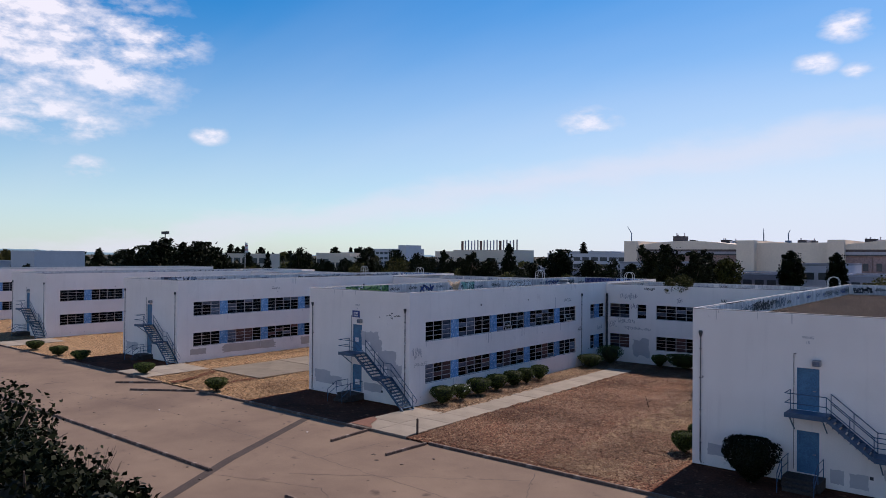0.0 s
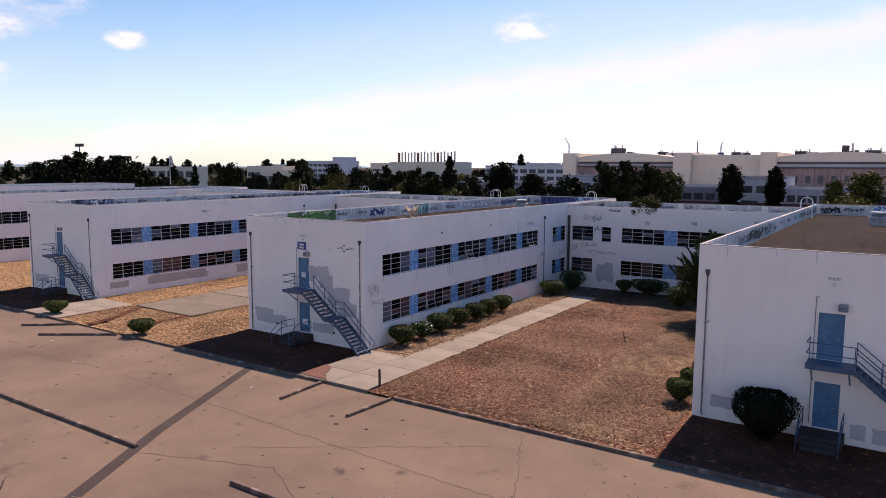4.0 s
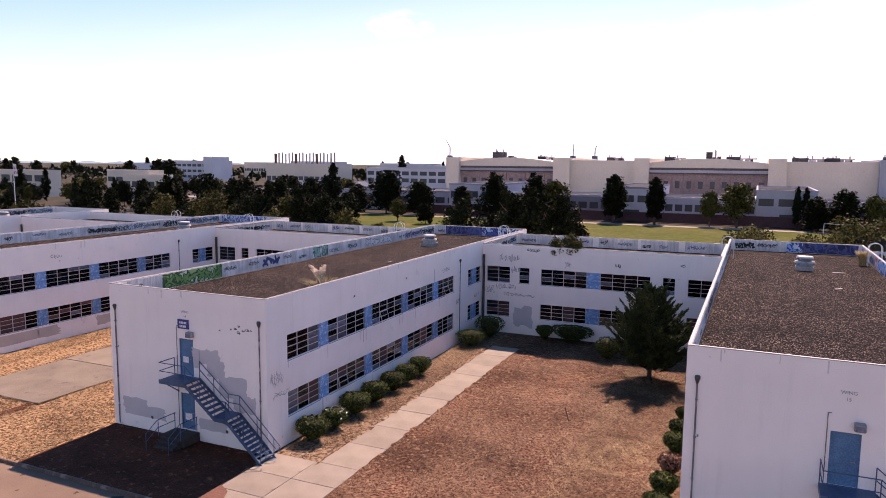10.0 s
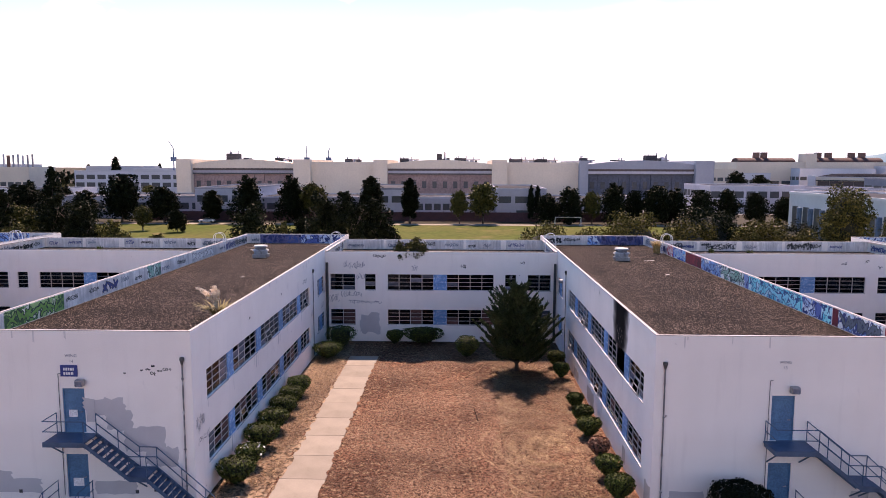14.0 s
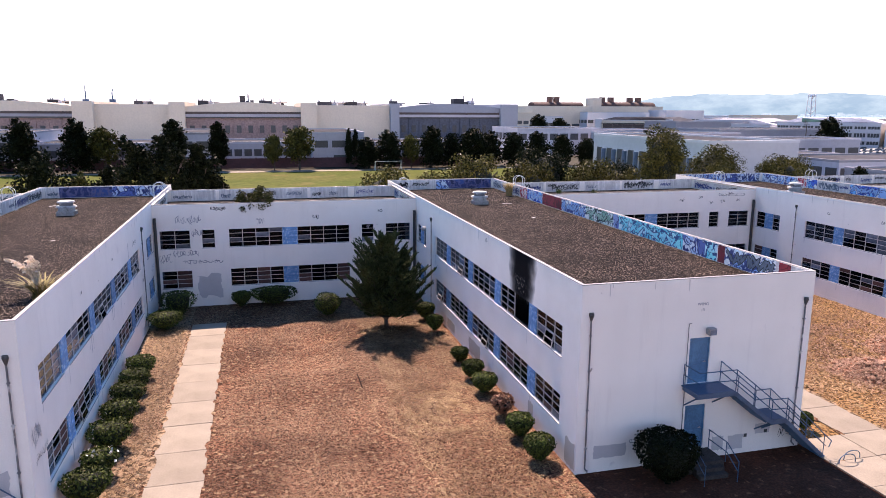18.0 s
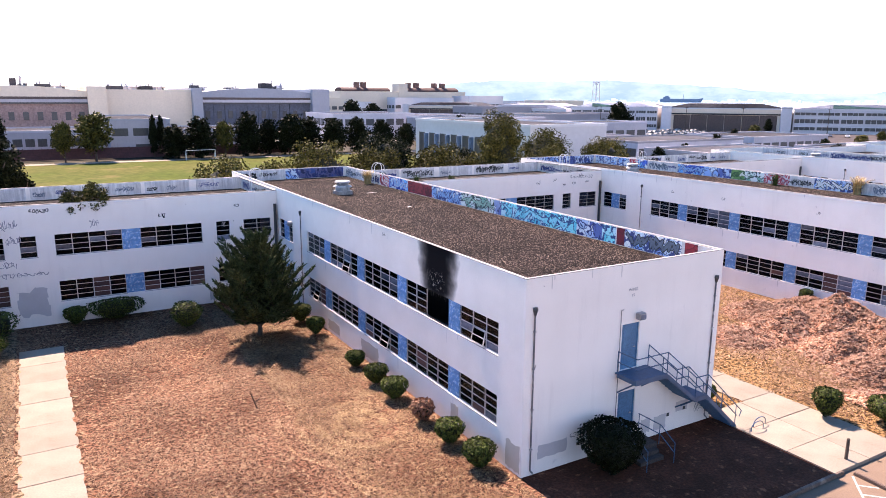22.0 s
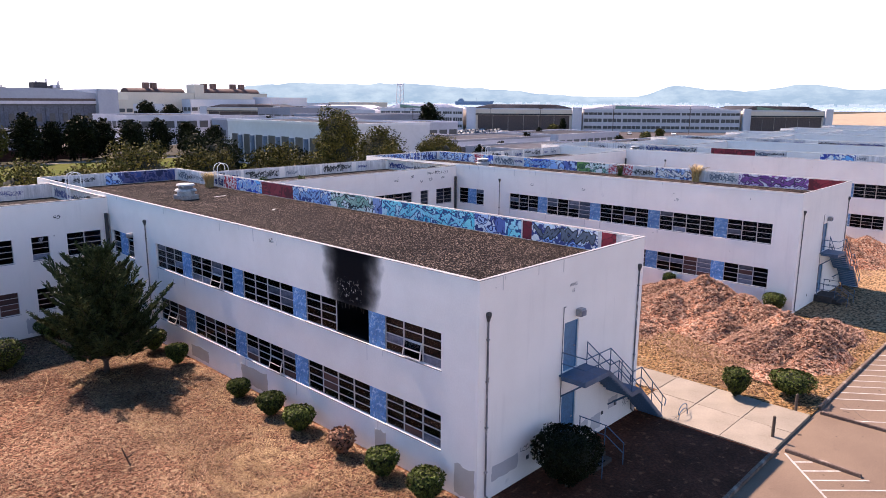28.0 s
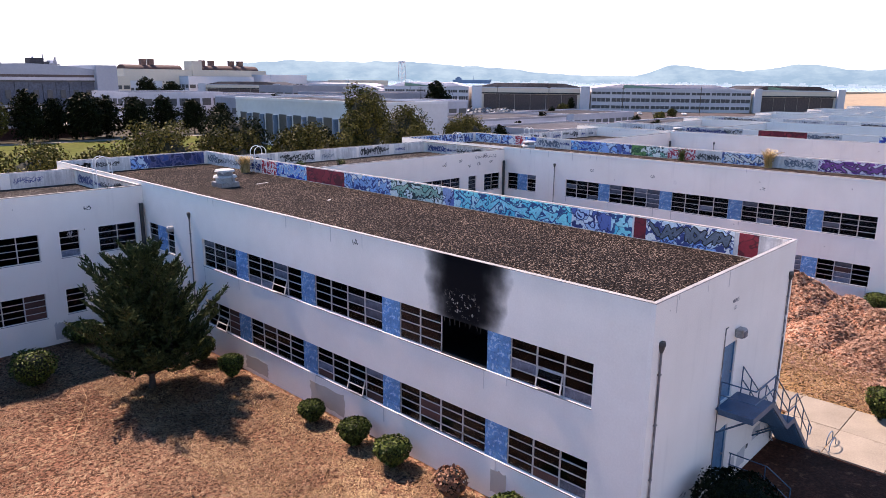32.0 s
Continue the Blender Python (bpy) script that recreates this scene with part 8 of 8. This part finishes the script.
# ---- things on the roofs ----
def roof_vent(at, label):
    t = thing("roof_vent", at, label, "roof vent", "roof vents")
    bm = bmesh.new()
    box(bm, -0.65, 0.65, -0.65, 0.65, 0, 0.3)
    part("kerb_box", tidy(bm), M_metal, t)
    for z0, z1, r0, r1, nm in ((0.3, 0.62, 0.62, 0.62, "collar"), (0.62, 0.74, 0.78, 0.72, "rim"), (0.74, 1.0, 0.5, 0.5, "neck"), (1.0, 1.12, 0.66, 0.6, "cap")):
        bm = bmesh.new()
        rod(bm, (0, 0, z0), (0, 0, z1), r0, 16, r1)
        part(nm, bm, M_vent if nm != "neck" else M_pipe, t)
    return t


rv = roof_vent((-42.0, 74.2, ROOF), "white mushroom-shaped sheet-metal roof vent on gravel")
for x, y in ((-8.05, 73.5), (26.0, 74.0), (-74.3, 74.0), (59.0, 74.0), (-107, 74)):
    copy_thing(rv, pose(x, y, ROOF))


def hoop_ladder(at, label, turn=0.0):
    t = thing("roof_ladder", at, label, "ladder", "roof ladders", "", turn)
    for y in (-0.28, 0.28):
        bm = bmesh.new()
        pts = [(-0.5, y, -0.95), (-0.5, y, 0.55)] + [(-0.5 + 0.5 * (1 - math.cos(a)), y, 0.55 + 0.45 * math.sin(a)) for a in [math.pi * k / 8 for k in range(1, 8)]] + [(0.5, y, 0.55), (0.5, y, -0.95)]
        pipe_run(bm, pts, 0.03, 6)
        part("stile", bm, M_white, t)
    for k in range(5):
        for x in (-0.5, 0.5):
            bm = bmesh.new()
            rod(bm, (x, -0.28, -0.85 + k * 0.3), (x, 0.28, -0.85 + k * 0.3), 0.016, 5)
            part("rung", bm, M_white, t)
    return t


hl = hoop_ladder((-14.05, 78.2, TOP), "white hooped steel ladder over the parapet")
for x, y in ((-2.55, 78.2), (-35.6, 78.6), (-46.9, 77.0), (20.0, 78.3), (31.5, 78.2), (-68.15, 78.2), (-79.5, 78)):
    copy_thing(hl, pose(x, y, TOP))
# loose boards and papers on the roofs
for x, y, z, s, a in ((-5.6, 73.0, ROOF, 1.0, 10), (-6.4, 64.5, ROOF, 0.6, 40), (-44.5, 80, ROOF, 0.9, 70), (-24, 76, C_ROOF, 0.5, 20), (-40, 62, ROOF, 0.3, 30), (8, 76, C_ROOF, 0.6, 50)):
    bm = bmesh.new()
    box(bm, -s * 0.5, s * 0.5, -0.07, 0.07, 0.0, 0.025)
    bmesh.ops.bevel(bm, geom=bm.edges[:], offset=0.008, segments=1, affect="EDGES")
    ob = part("loose_board", tidy(bm), M_coping)
    ob.matrix_basis = pose(x, y, z + 0.002, 0, 0, a)
    tagged(ob, "short pale board lying on the flat roof", "board", "loose boards")


def tuft(at, n, L, plumes, label, material=M_plume, spread=0.5, lean=(-2.6, 1.2), tall=1.0):
    """A clump of tall grass with feathery plumes."""
    t = thing("grass_clump", at, label, "grass clump", "roof grass clumps")
    vs, fs = [], []
    for k in range(n):
        a, l = RNG.uniform(0, 6.28), L * tall * RNG.uniform(0.5, 1.0)
        p = Vector((RNG.uniform(-0.25, 0.25), RNG.uniform(-0.25, 0.25), 0))
        s = Vector((-math.sin(a), math.cos(a), 0)) * 0.018
        for j in range(4):
            q = p + Vector((math.cos(a), math.sin(a), 0)) * l * spread * (0.06 + 0.10 * j) + Vector((0, 0, l * (0.30 - 0.045 * j)))
            i = len(vs)
            vs += [tuple(p - s), tuple(p + s), tuple(q + s * 0.8), tuple(q - s * 0.8)]
            fs.append((i, i + 1, i + 2, i + 3))
            p = q
    raw("blade_clump", vs, fs, M_weedblade if tall < 1 else M_strawblade if material is M_plume else material, t)
    for k in range(plumes):
        a, rise, out = lean[0] + (lean[1] - lean[0]) * (k + 0.5) / plumes, L * RNG.uniform(0.75, 1.1), L * (0.25, 0.9, 0.5)[k % 3] * RNG.uniform(0.85, 1.15)
        f = np.concatenate([np.linspace(0.0, 0.35, 30), np.linspace(0.35, 1.0, 160)])
        wid = 0.06 * np.sin(np.pi * np.clip((f - 0.42) / 0.62, 0, 1)) + 0.004
        x = out * f ** 1.8
        c = np.column_stack([math.cos(a) * x + NP.normal(0, 1, 190) * wid, math.sin(a) * x + NP.normal(0, 1, 190) * wid, rise * (f * 1.35 - 0.45 * f ** 3) + NP.normal(0, 0.5, 190) * wid])
        leaves("plume", c, np.tile([[math.cos(a), math.sin(a), 0.3]], (190, 1)), 0.06, M_plume, t, 1.0, "cream feathery plume")
    return t


tuft((-36.75, 46.9, ROOF), 130, 1.75, 7, "pampas grass with cream plumes growing on the gravel roof", spread=1.6, lean=(1.7, 3.3), tall=0.62)
tuft((-3.3, 78.9, ROOF), 300, 1.35, 0, "dry straw-coloured grass clump at the parapet")
tuft((31.0, 52.4, ROOF), 240, 1.7, 3, "tall pampas grass behind the parapet")
tuft((30.6, 60.0, ROOF), 90, 1.3, 0, "dark weed clump at the parapet", M_bush)
broad_tree((-28.3, 73.0, C_ROOF), 1.9, 1.0, "leafy shrub rooted in the edge of the flat roof", M_olive, 26, 90, 0.07, 0.0, "roof shrubs", False)
broad_tree((-26.9, 72.9, C_ROOF), 2.3, 1.15, "leafy shrub rooted in the edge of the flat roof", M_olive, 30, 90, 0.07, 0.0, "roof shrubs", False)
for x, y in ((-60, 79), (6, 79), (2.5, 80)):
    tuft((x, y, C_ROOF), 70, 0.7, 0, "low weed clump on the flat roof", M_bush)

# ---- yards ----
def scatter(name, x0, x1, y0, y1, n, size, material, label, height=None, skip=(), slim=0.16, near=None):
    """Loose blades or chips lying on the ground, in drifts."""
    c = np.column_stack([NP.uniform(x0, x1, n), NP.uniform(y0, y1, n)])
    for a, b, d, e in skip:
        c = c[~((c[:, 0] > a) & (c[:, 0] < b) & (c[:, 1] > d) & (c[:, 1] < e))]
    keep = np.array([noise.noise(Vector((x * 0.22, y * 0.22, 4.0))) + 0.7 * noise.noise(Vector((x * 0.9, y * 0.9, 1.0))) for x, y in c.tolist()]) + NP.uniform(-0.55, 0.75, len(c)) > 0
    c = c[keep]
    if near:
        c = c[np.array([near(x, y) for x, y in c.tolist()]) + NP.uniform(-0.3, 0.12, len(c)) > 0]
    n = len(c)
    z = NP.uniform(0.03, 0.09, n) if height is None else np.array([height(x, y) for x, y in c.tolist()]) + NP.uniform(0.0, 0.05, n)
    p = np.column_stack([c, z])
    a = NP.uniform(0, 6.28, n)
    d = np.column_stack([np.cos(a), np.sin(a), NP.normal(0, 0.35, n)]) * (size * NP.uniform(0.5, 1.2, n))[:, None]
    s = np.column_stack([-np.sin(a), np.cos(a), NP.normal(0, 0.3, n)]) * (size * slim * NP.uniform(0.6, 1.3, n))[:, None]
    v = np.stack([p - d - s, p + d - s, p + d + s, p - d + s], 1).reshape(-1, 3)
    ob = raw(name, v.tolist(), np.arange(n * 4).reshape(-1, 4).tolist(), material)
    return tagged(ob, label, "dry grass" if material in (M_blade, M_paleblade) else "wood chips", kind="stuff")


scatter("dry_grass", -35.2, -14.4, 33.6, 72.0, 230000, 0.066, M_blade, "dry straw-coloured grass blades over the courtyard", skip=((-32.55, -29.95, 33, 67.1), (-35.5, -30, 33, 40)))
scatter("dry_grass", -67.8, -47.2, 33.6, 72.0, 80000, 0.075, M_paleblade, "dry straw-coloured grass blades over the yard", skip=((-62, -54.2, 39.8, 56), (-67.9, -62.4, 33, 40), (-65, -62.5, 33, 67)))
scatter("dry_grass", 3.2, 19.6, 33.6, 72.0, 60000, 0.10, M_blade, "dry straw-coloured grass blades over the yard")

scatter("dry_grass", -20.5, -14.4, 33.8, 66, 52000, 0.07, M_paleblade, "pale bleached straw along the burnt wing")
scatter("dry_grass", -22.0, -14.6, 42.0, 51.5, 60000, 0.06, M_paleblade, "pale straw lying in raked rings on the lawn", near=lambda x, y: 0.24 * math.sin(math.hypot(x + 18.0, (y - 47.6) * 0.8) * 7.0) + 0.22 - 0.12 * math.hypot(x + 18.0, y - 47.6))
scatter("dry_grass", -35.2, -32.7, 40.2, 66, 9000, 0.09, M_paleblade, "pale bleached straw between the wall and the walk")
scatter("dry_grass", -67.8, -47.2, 33.6, 60.0, 22000, 0.10, M_paleblade, "pale bleached straw over the yard", skip=((-62, -54.2, 39.8, 56), (-67.9, -62.4, 33, 40), (-65, -62.5, 33, 67)))
scatter("dry_grass", 3.4, 12.0, 36.0, 60.0, 14000, 0.09, M_paleblade, "pale bleached straw beside the chip heaps")

for wx, yy in ((-32.45, 40.0), (-30.0, 40.0), (0.6, 40.0), (3.05, 40.0)):
    for k in range(16):
        y0 = yy + 0.3 + k * 1.62 + RD.uniform(-0.4, 0.4)
        bm = bmesh.new()
        n = 12
        rx, ry = RD.uniform(0.08, 0.24), RD.uniform(0.35, 0.9)
        rim = [bm.verts.new((wx + math.cos(2 * math.pi * q / n) * rx * RD.uniform(0.7, 1.2), y0 + math.sin(2 * math.pi * q / n) * ry * RD.uniform(0.8, 1.15), 0.035)) for q in range(n)]
        mid = bm.verts.new((wx, y0, 0.085))
        for q in range(n):
            bm.faces.new((rim[q], rim[(q + 1) % n], mid))
        tagged(part("turf_patch", bm, M_pale if wx < -32 or wx > 3 else M_lawn), "dry turf creeping over the edge of the walk", "turf", "turf along the walks", "structure")

HEAPS = ((18.0, 47.6, 1.4, 3.2), (17.0, 44.7, 2.4, 3.8), (15.0, 43.6, 2.1, 3.3), (15.2, 41.2, 2.1, 3.1), (14.4, 39.4, 1.9, 2.9), (13.2, 37.8, 2.0, 2.9), (12.4, 36.0, 1.6, 2.3), (11.0, 38.3, 1.3, 2.8), (15.6, 36.6, 1.2, 2.3), (17.4, 36.2, 0.8, 2.0), (12.6, 41.6, 1.3, 3.0), (13.5, 45.8, 1.7, 3.3), (15.5, 49.5, 0.9, 2.8), (9.4, 46.6, 0.6, 2.6), (10.4, 35.4, 0.7, 1.7), (6.8, 36.6, 0.25, 1.8))


def heap_z(x, y):
    z = 0.0
    for hx, hy, h, r in HEAPS:
        d = math.hypot(x - hx, y - hy) / r
        if d < 1.35:
            z = max(z, h * max(0.0, 1 - d) ** 0.85 + 0.12 * max(0, 1.35 - d))
    return z + (0.20 * noise.noise(Vector((x * 1.1, y * 1.1, 0))) + 0.10 * noise.noise(Vector((x * 3.0, y * 3.0, 2)))) * min(1.0, z * 2.0) - 0.06


vs, fs = [], []
nx, ny = 110, 130
for j in range(ny + 1):
    for i in range(nx + 1):
        x, y = 5.5 + i * 0.2, 33.7 + j * 0.2
        vs.append((x, y, heap_z(x, y)))
for j in range(ny):
    for i in range(nx):
        q = (j * (nx + 1) + i, j * (nx + 1) + i + 1, (j + 1) * (nx + 1) + i + 1, (j + 1) * (nx + 1) + i)
        cx, cy = vs[q[0]][0], vs[q[0]][1]
        if max(vs[k][2] for k in q) > 0.0 and not (cx > 19.6 and cy > 39.3):
            fs.append(q)
heap = tagged(raw("wood_chip_heap", vs, fs, M_chips), "large reddish-brown heaps of wood chips on the yard", "wood chips", kind="stuff")
FAR_HEAPS = ((47.5, 44.5, 2.0, 4.0), (44.0, 43.0, 1.8, 3.6), (47.5, 41.5, 1.9, 3.4), (42.0, 41.2, 1.1, 3.0), (45.0, 40.6, 1.2, 2.6), (39.5, 42.5, 0.7, 2.6))


def far_heap_z(x, y):
    z = max(h * max(0.0, 1 - math.hypot(x - hx, y - hy) / r) ** 0.85 for hx, hy, h, r in FAR_HEAPS)
    return z + 0.18 * noise.noise(Vector((x * 1.1, y * 1.1, 0))) * min(1.0, z * 2.0) - 0.06


vs = [(32.6 + i * 0.3, 38.0 + j * 0.3, far_heap_z(32.6 + i * 0.3, 38.0 + j * 0.3)) for j in range(44) for i in range(60)]
fs = [(j * 60 + i, j * 60 + i + 1, j * 60 + i + 61, j * 60 + i + 60) for j in range(43) for i in range(59)]
tagged(raw("wood_chip_heap", vs, [q for q in fs if max(vs[k][2] for k in q) > 0], M_chips), "reddish heaps of wood chips in the next yard", "wood chips", kind="stuff")
scatter("loose_chips", 6.5, 19.7, 34.5, 56, 120000, 0.085, M_chip, "loose reddish wood chips on and round the heaps", lambda x, y: max(0.02, heap_z(x, y)), slim=0.4, near=heap_z)
scatter("loose_chips", 32.6, 50, 38, 52, 16000, 0.10, M_chip, "loose reddish wood chips beside the kerb", lambda x, y: max(0.02, far_heap_z(x, y)), slim=0.4, near=far_heap_z)


def post(at, h, label, material=M_bark):
    bm = bmesh.new()
    rod(bm, (0, 0, -0.2), (0, 0, h), 0.075, 10, 0.07)
    rod(bm, (0, 0, h), (0, 0, h + 0.04), 0.07, 10, 0.03)
    ob = part("post", bm, material)
    ob.matrix_basis = pose(*at)
    return tagged(ob, label, "post", "kerb posts")


post((-30.0, 34.3, -0.1), 1.05, "dark weathered post at the end of the walk")
post((-0.6, 33.7, -0.1), 1.1, "dark weathered post at the end of the walk")
post((3.1, 33.9, -0.1), 0.95, "dark weathered post at the kerb")
# the broken stake and hose on the lawn
t = thing("broken_stake", (-21.85, 51.8, 0), "broken dark wooden stake leaning in the lawn", "stake")
bm = bmesh.new()
rod(bm, (0, 0, -0.05), (-0.28, 0.05, 0.85), 0.035, 6, 0.025)
part("stake", bm, M_bark, t)
bm = bmesh.new()
rod(bm, (-0.12, 0.02, 0.35), (0.16, -0.05, 0.55), 0.025, 6, 0.02)
part("crossbar", bm, M_bark, t)
bm = bmesh.new()
pts = [(-23.3, 59.8, 0.05), (-22.6, 61.2, 0.05), (-21.8, 62.6, 0.05), (-21.2, 63.9, 0.06), (-20.9, 65.2, 0.05)]
pipe_run(bm, pts, 0.014, 5)
tagged(part("fallen_branch", bm, M_paleblade), "thin pale branch lying on the dry lawn", "branch")
bm = bmesh.new()
pts = [(-18.6, 50.5, 0.05), (-17.4, 47.8, 0.05), (-16.9, 45.4, 0.05), (-16.9, 43.0, 0.05)]
pipe_run(bm, pts, 0.008, 5)
tagged(part("fallen_branch", bm, M_paleblade), "thin pale branch lying on the dry lawn", "branch")
bm = bmesh.new()
q = [(-35.3, 33.35), (-33.1, 33.3), (-33.9, 34.0), (-34.5, 35.2), (-35.25, 35.6)]
bm.faces.new([bm.verts.new((x, y, 0.075 + 0.01 * k)) for k, (x, y) in enumerate(q)])
tagged(part("dirt_patch", bm, M_dirt), "bare reddish dirt spilt over the corner of the apron", "dirt", kind="structure")
strip("scraped_track", [(-58.3, 33.4), (-58.4, 34.6), (-59.3, 36.8), (-60.9, 39.4)], 0.7, 0.055, M_soil_shade, "dark scraped wheel track in the dry yard", "track")
strip("scraped_track", [(-53.8, 34.3), (-54.6, 37.1), (-54.6, 39.6)], 0.6, 0.055, M_soil_shade, "dark scraped wheel track in the dry yard", "track")
# litter on the asphalt
R3 = random.Random(21)
for k in range(70):
    x, y = R3.uniform(-60, 4), R3.uniform(16, 32.5)
    bm = bmesh.new()
    bmesh.ops.create_icosphere(bm, subdivisions=1, radius=1.0)
    s = R3.uniform(0.03, 0.085)
    for v in bm.verts:
        v.co = Vector((v.co.x * s * R3.uniform(0.8, 1.6), v.co.y * s, v.co.z * s * 0.35))
    ob = part("debris", bm, M_bark if k % 6 else M_white)
    ob.matrix_basis = pose(x, y, -0.125 + s * 0.2, 0, 0, R3.uniform(0, 360))
    tagged(ob, "small dark clod of dirt on the asphalt" if k % 6 else "scrap of white litter on the asphalt", "debris", "asphalt debris")


# ---- playing field and parked cars ----
t = thing("soccer_goal", (3.6, 205.6, -0.38), "white soccer goal on the playing field", "goal")
for a, b, nm in (((0, 0, 0), (0, 0, 2.5), "upright"), ((7.2, 0, 0), (7.2, 0, 2.5), "upright"), ((0, 0, 2.5), (7.2, 0, 2.5), "crossbar"), ((0, 2, 0), (0, 0, 2.5), "stay"), ((7.2, 2, 0), (7.2, 0, 2.5), "stay")):
    bm = bmesh.new()
    rod(bm, a, b, 0.07, 6)
    part(nm, bm, M_white, t)


def car(at, turn, paint, label, group):
    t = thing("car", at, label, "car", group, "", turn)
    bm = bmesh.new()
    prof = [(-2.2, 0.35), (-2.25, 0.8), (-1.3, 0.95), (1.6, 0.98), (2.2, 0.85), (2.25, 0.35)]
    a = [bm.verts.new((x, -0.85, z)) for x, z in prof]
    b = [bm.verts.new((x, 0.85, z)) for x, z in prof]
    bm.faces.new(a)
    bm.faces.new(b[::-1])
    for k in range(6):
        bm.faces.new((a[k], b[k], b[(k + 1) % 6], a[(k + 1) % 6]))
    bmesh.ops.bevel(bm, geom=bm.edges[:], offset=0.06, segments=2, affect="EDGES")
    part("body", tidy(bm), paint, t)
    bm = bmesh.new()
    lo = [bm.verts.new(p) for p in ((-1.0, -0.78, 0.95), (1.55, -0.78, 0.97), (1.55, 0.78, 0.97), (-1.0, 0.78, 0.95))]
    hi = [bm.verts.new(p) for p in ((-0.3, -0.62, 1.45), (1.0, -0.62, 1.45), (1.0, 0.62, 1.45), (-0.3, 0.62, 1.45))]
    for k in range(4):
        bm.faces.new((lo[k], lo[(k + 1) % 4], hi[(k + 1) % 4], hi[k]))
    part("glasshouse", tidy(bm), M_fardark, t)
    bm = bmesh.new()
    box(bm, -0.32, 1.02, -0.63, 0.63, 1.45, 1.49)
    part("roof", tidy(bm), paint, t)
    for x in (-1.4, 1.4):
        for y in (-0.8, 0.8):
            bm = bmesh.new()
            rod(bm, (x, y - 0.1, 0.33), (x, y + 0.1, 0.33), 0.33, 12)
            part("wheel", bm, M_dark, t)
    return t


P1 = surf("white_car_paint", (0.75, 0.75, 0.75), (0.7, 0.7, 0.7), 1.0, 9.0, 0.3, bump=0.0)
P2 = surf("grey_car_paint", (0.18, 0.19, 0.2), (0.15, 0.16, 0.17), 1.0, 9.0, 0.3, bump=0.0)
P3 = surf("dark_car_paint", (0.04, 0.045, 0.06), (0.03, 0.035, 0.05), 1.0, 9.0, 0.3, bump=0.0)
c1 = car((-97, 212.0, -0.36), 8, P1, "white car parked beyond the field", "parked cars")
c2 = car((180, 268, Z0), 40, P2, "grey car in the far car park", "parked cars")
c3 = car((176, 274, Z0), 40, P3, "dark car in the far car park", "parked cars")
for k in range(34):
    r, q = k // 9, k % 9
    copy_thing((c1, c2, c3, c2)[k * 7 % 4], pose(186 + q * 4.6 + r * 9, 262 - q * 4.0 + r * 8, Z0, 0, 0, 125))
for k in range(16):
    copy_thing((c1, c2, c3)[k % 3], pose(222 + k * 4.4, 258 - k * 5.2, Z0, 0, 0, 35))
for k in range(48):
    r, q = k // 12, k % 12
    copy_thing((c2, c3, c1, c3, c2)[k * 3 % 5], pose(172 + q * 5.4 + r * 12, 206 + q * 2.2 + r * 15, Z0, 0, 0, 20 + 180 * (k % 2)))
# flag, floodlight and power poles
t = thing("flagpole", (-182, 128, Z0), "flagpole with a limp red and white flag among trees", "flagpole")
bm = bmesh.new()
rod(bm, (0, 0, 0), (0, 0, 15.5), 0.12, 6, 0.07)
part("pole", bm, M_white, t)
for k in range(5):
    bm = bmesh.new()
    box(bm, 0.05, 1.5 - 0.1 * k, -0.05 + 0.06 * (k % 2), 0.05 + 0.06 * (k % 2), 12.2 + k * 0.6, 12.8 + k * 0.6)
    part("stripe", tidy(bm), M_mur["red"] if k % 2 else M_white, t)
t = thing("floodlight_mast", (-214, 120, Z0), "slender floodlight mast above the trees", "mast")
bm = bmesh.new()
rod(bm, (0, 0, 0), (0, 0, 18.6), 0.25, 6, 0.15)
part("pole", bm, M_dark, t)
for x in (-1.4, 0, 1.4):
    bm = bmesh.new()
    box(bm, x - 0.5, x + 0.5, -0.3, 0.3, 18.0, 18.9)
    part("floodlight", tidy(bm), M_dark, t)
for k, (x, y) in enumerate(((250, 230), (275, 205), (300, 178), (236, 250), (212, 285), (160, 225))):
    t = thing("power_pole", (x, y, Z0), "wooden power pole with a crossarm", "pole", "power poles")
    bm = bmesh.new()
    rod(bm, (0, 0, 0), (0, 0, 13), 0.18, 6, 0.12)
    part("pole", bm, M_bark, t)
    bm = bmesh.new()
    box(bm, -1.3, 1.3, -0.08, 0.08, 11.8, 12.0)
    part("crossarm", tidy(bm), M_bark, t)
bm = bmesh.new()
for a, b in (((212, 285, 11.6), (236, 250, 11.6)), ((236, 250, 11.6), (250, 230, 11.6)), ((250, 230, 11.6), (275, 205, 11.6)), ((275, 205, 11.6), (300, 178, 11.6))):
    rod(bm, a, b, 0.05, 4)
tagged(part("power_line", bm, M_dark), "thin power line between wooden poles", "cable")
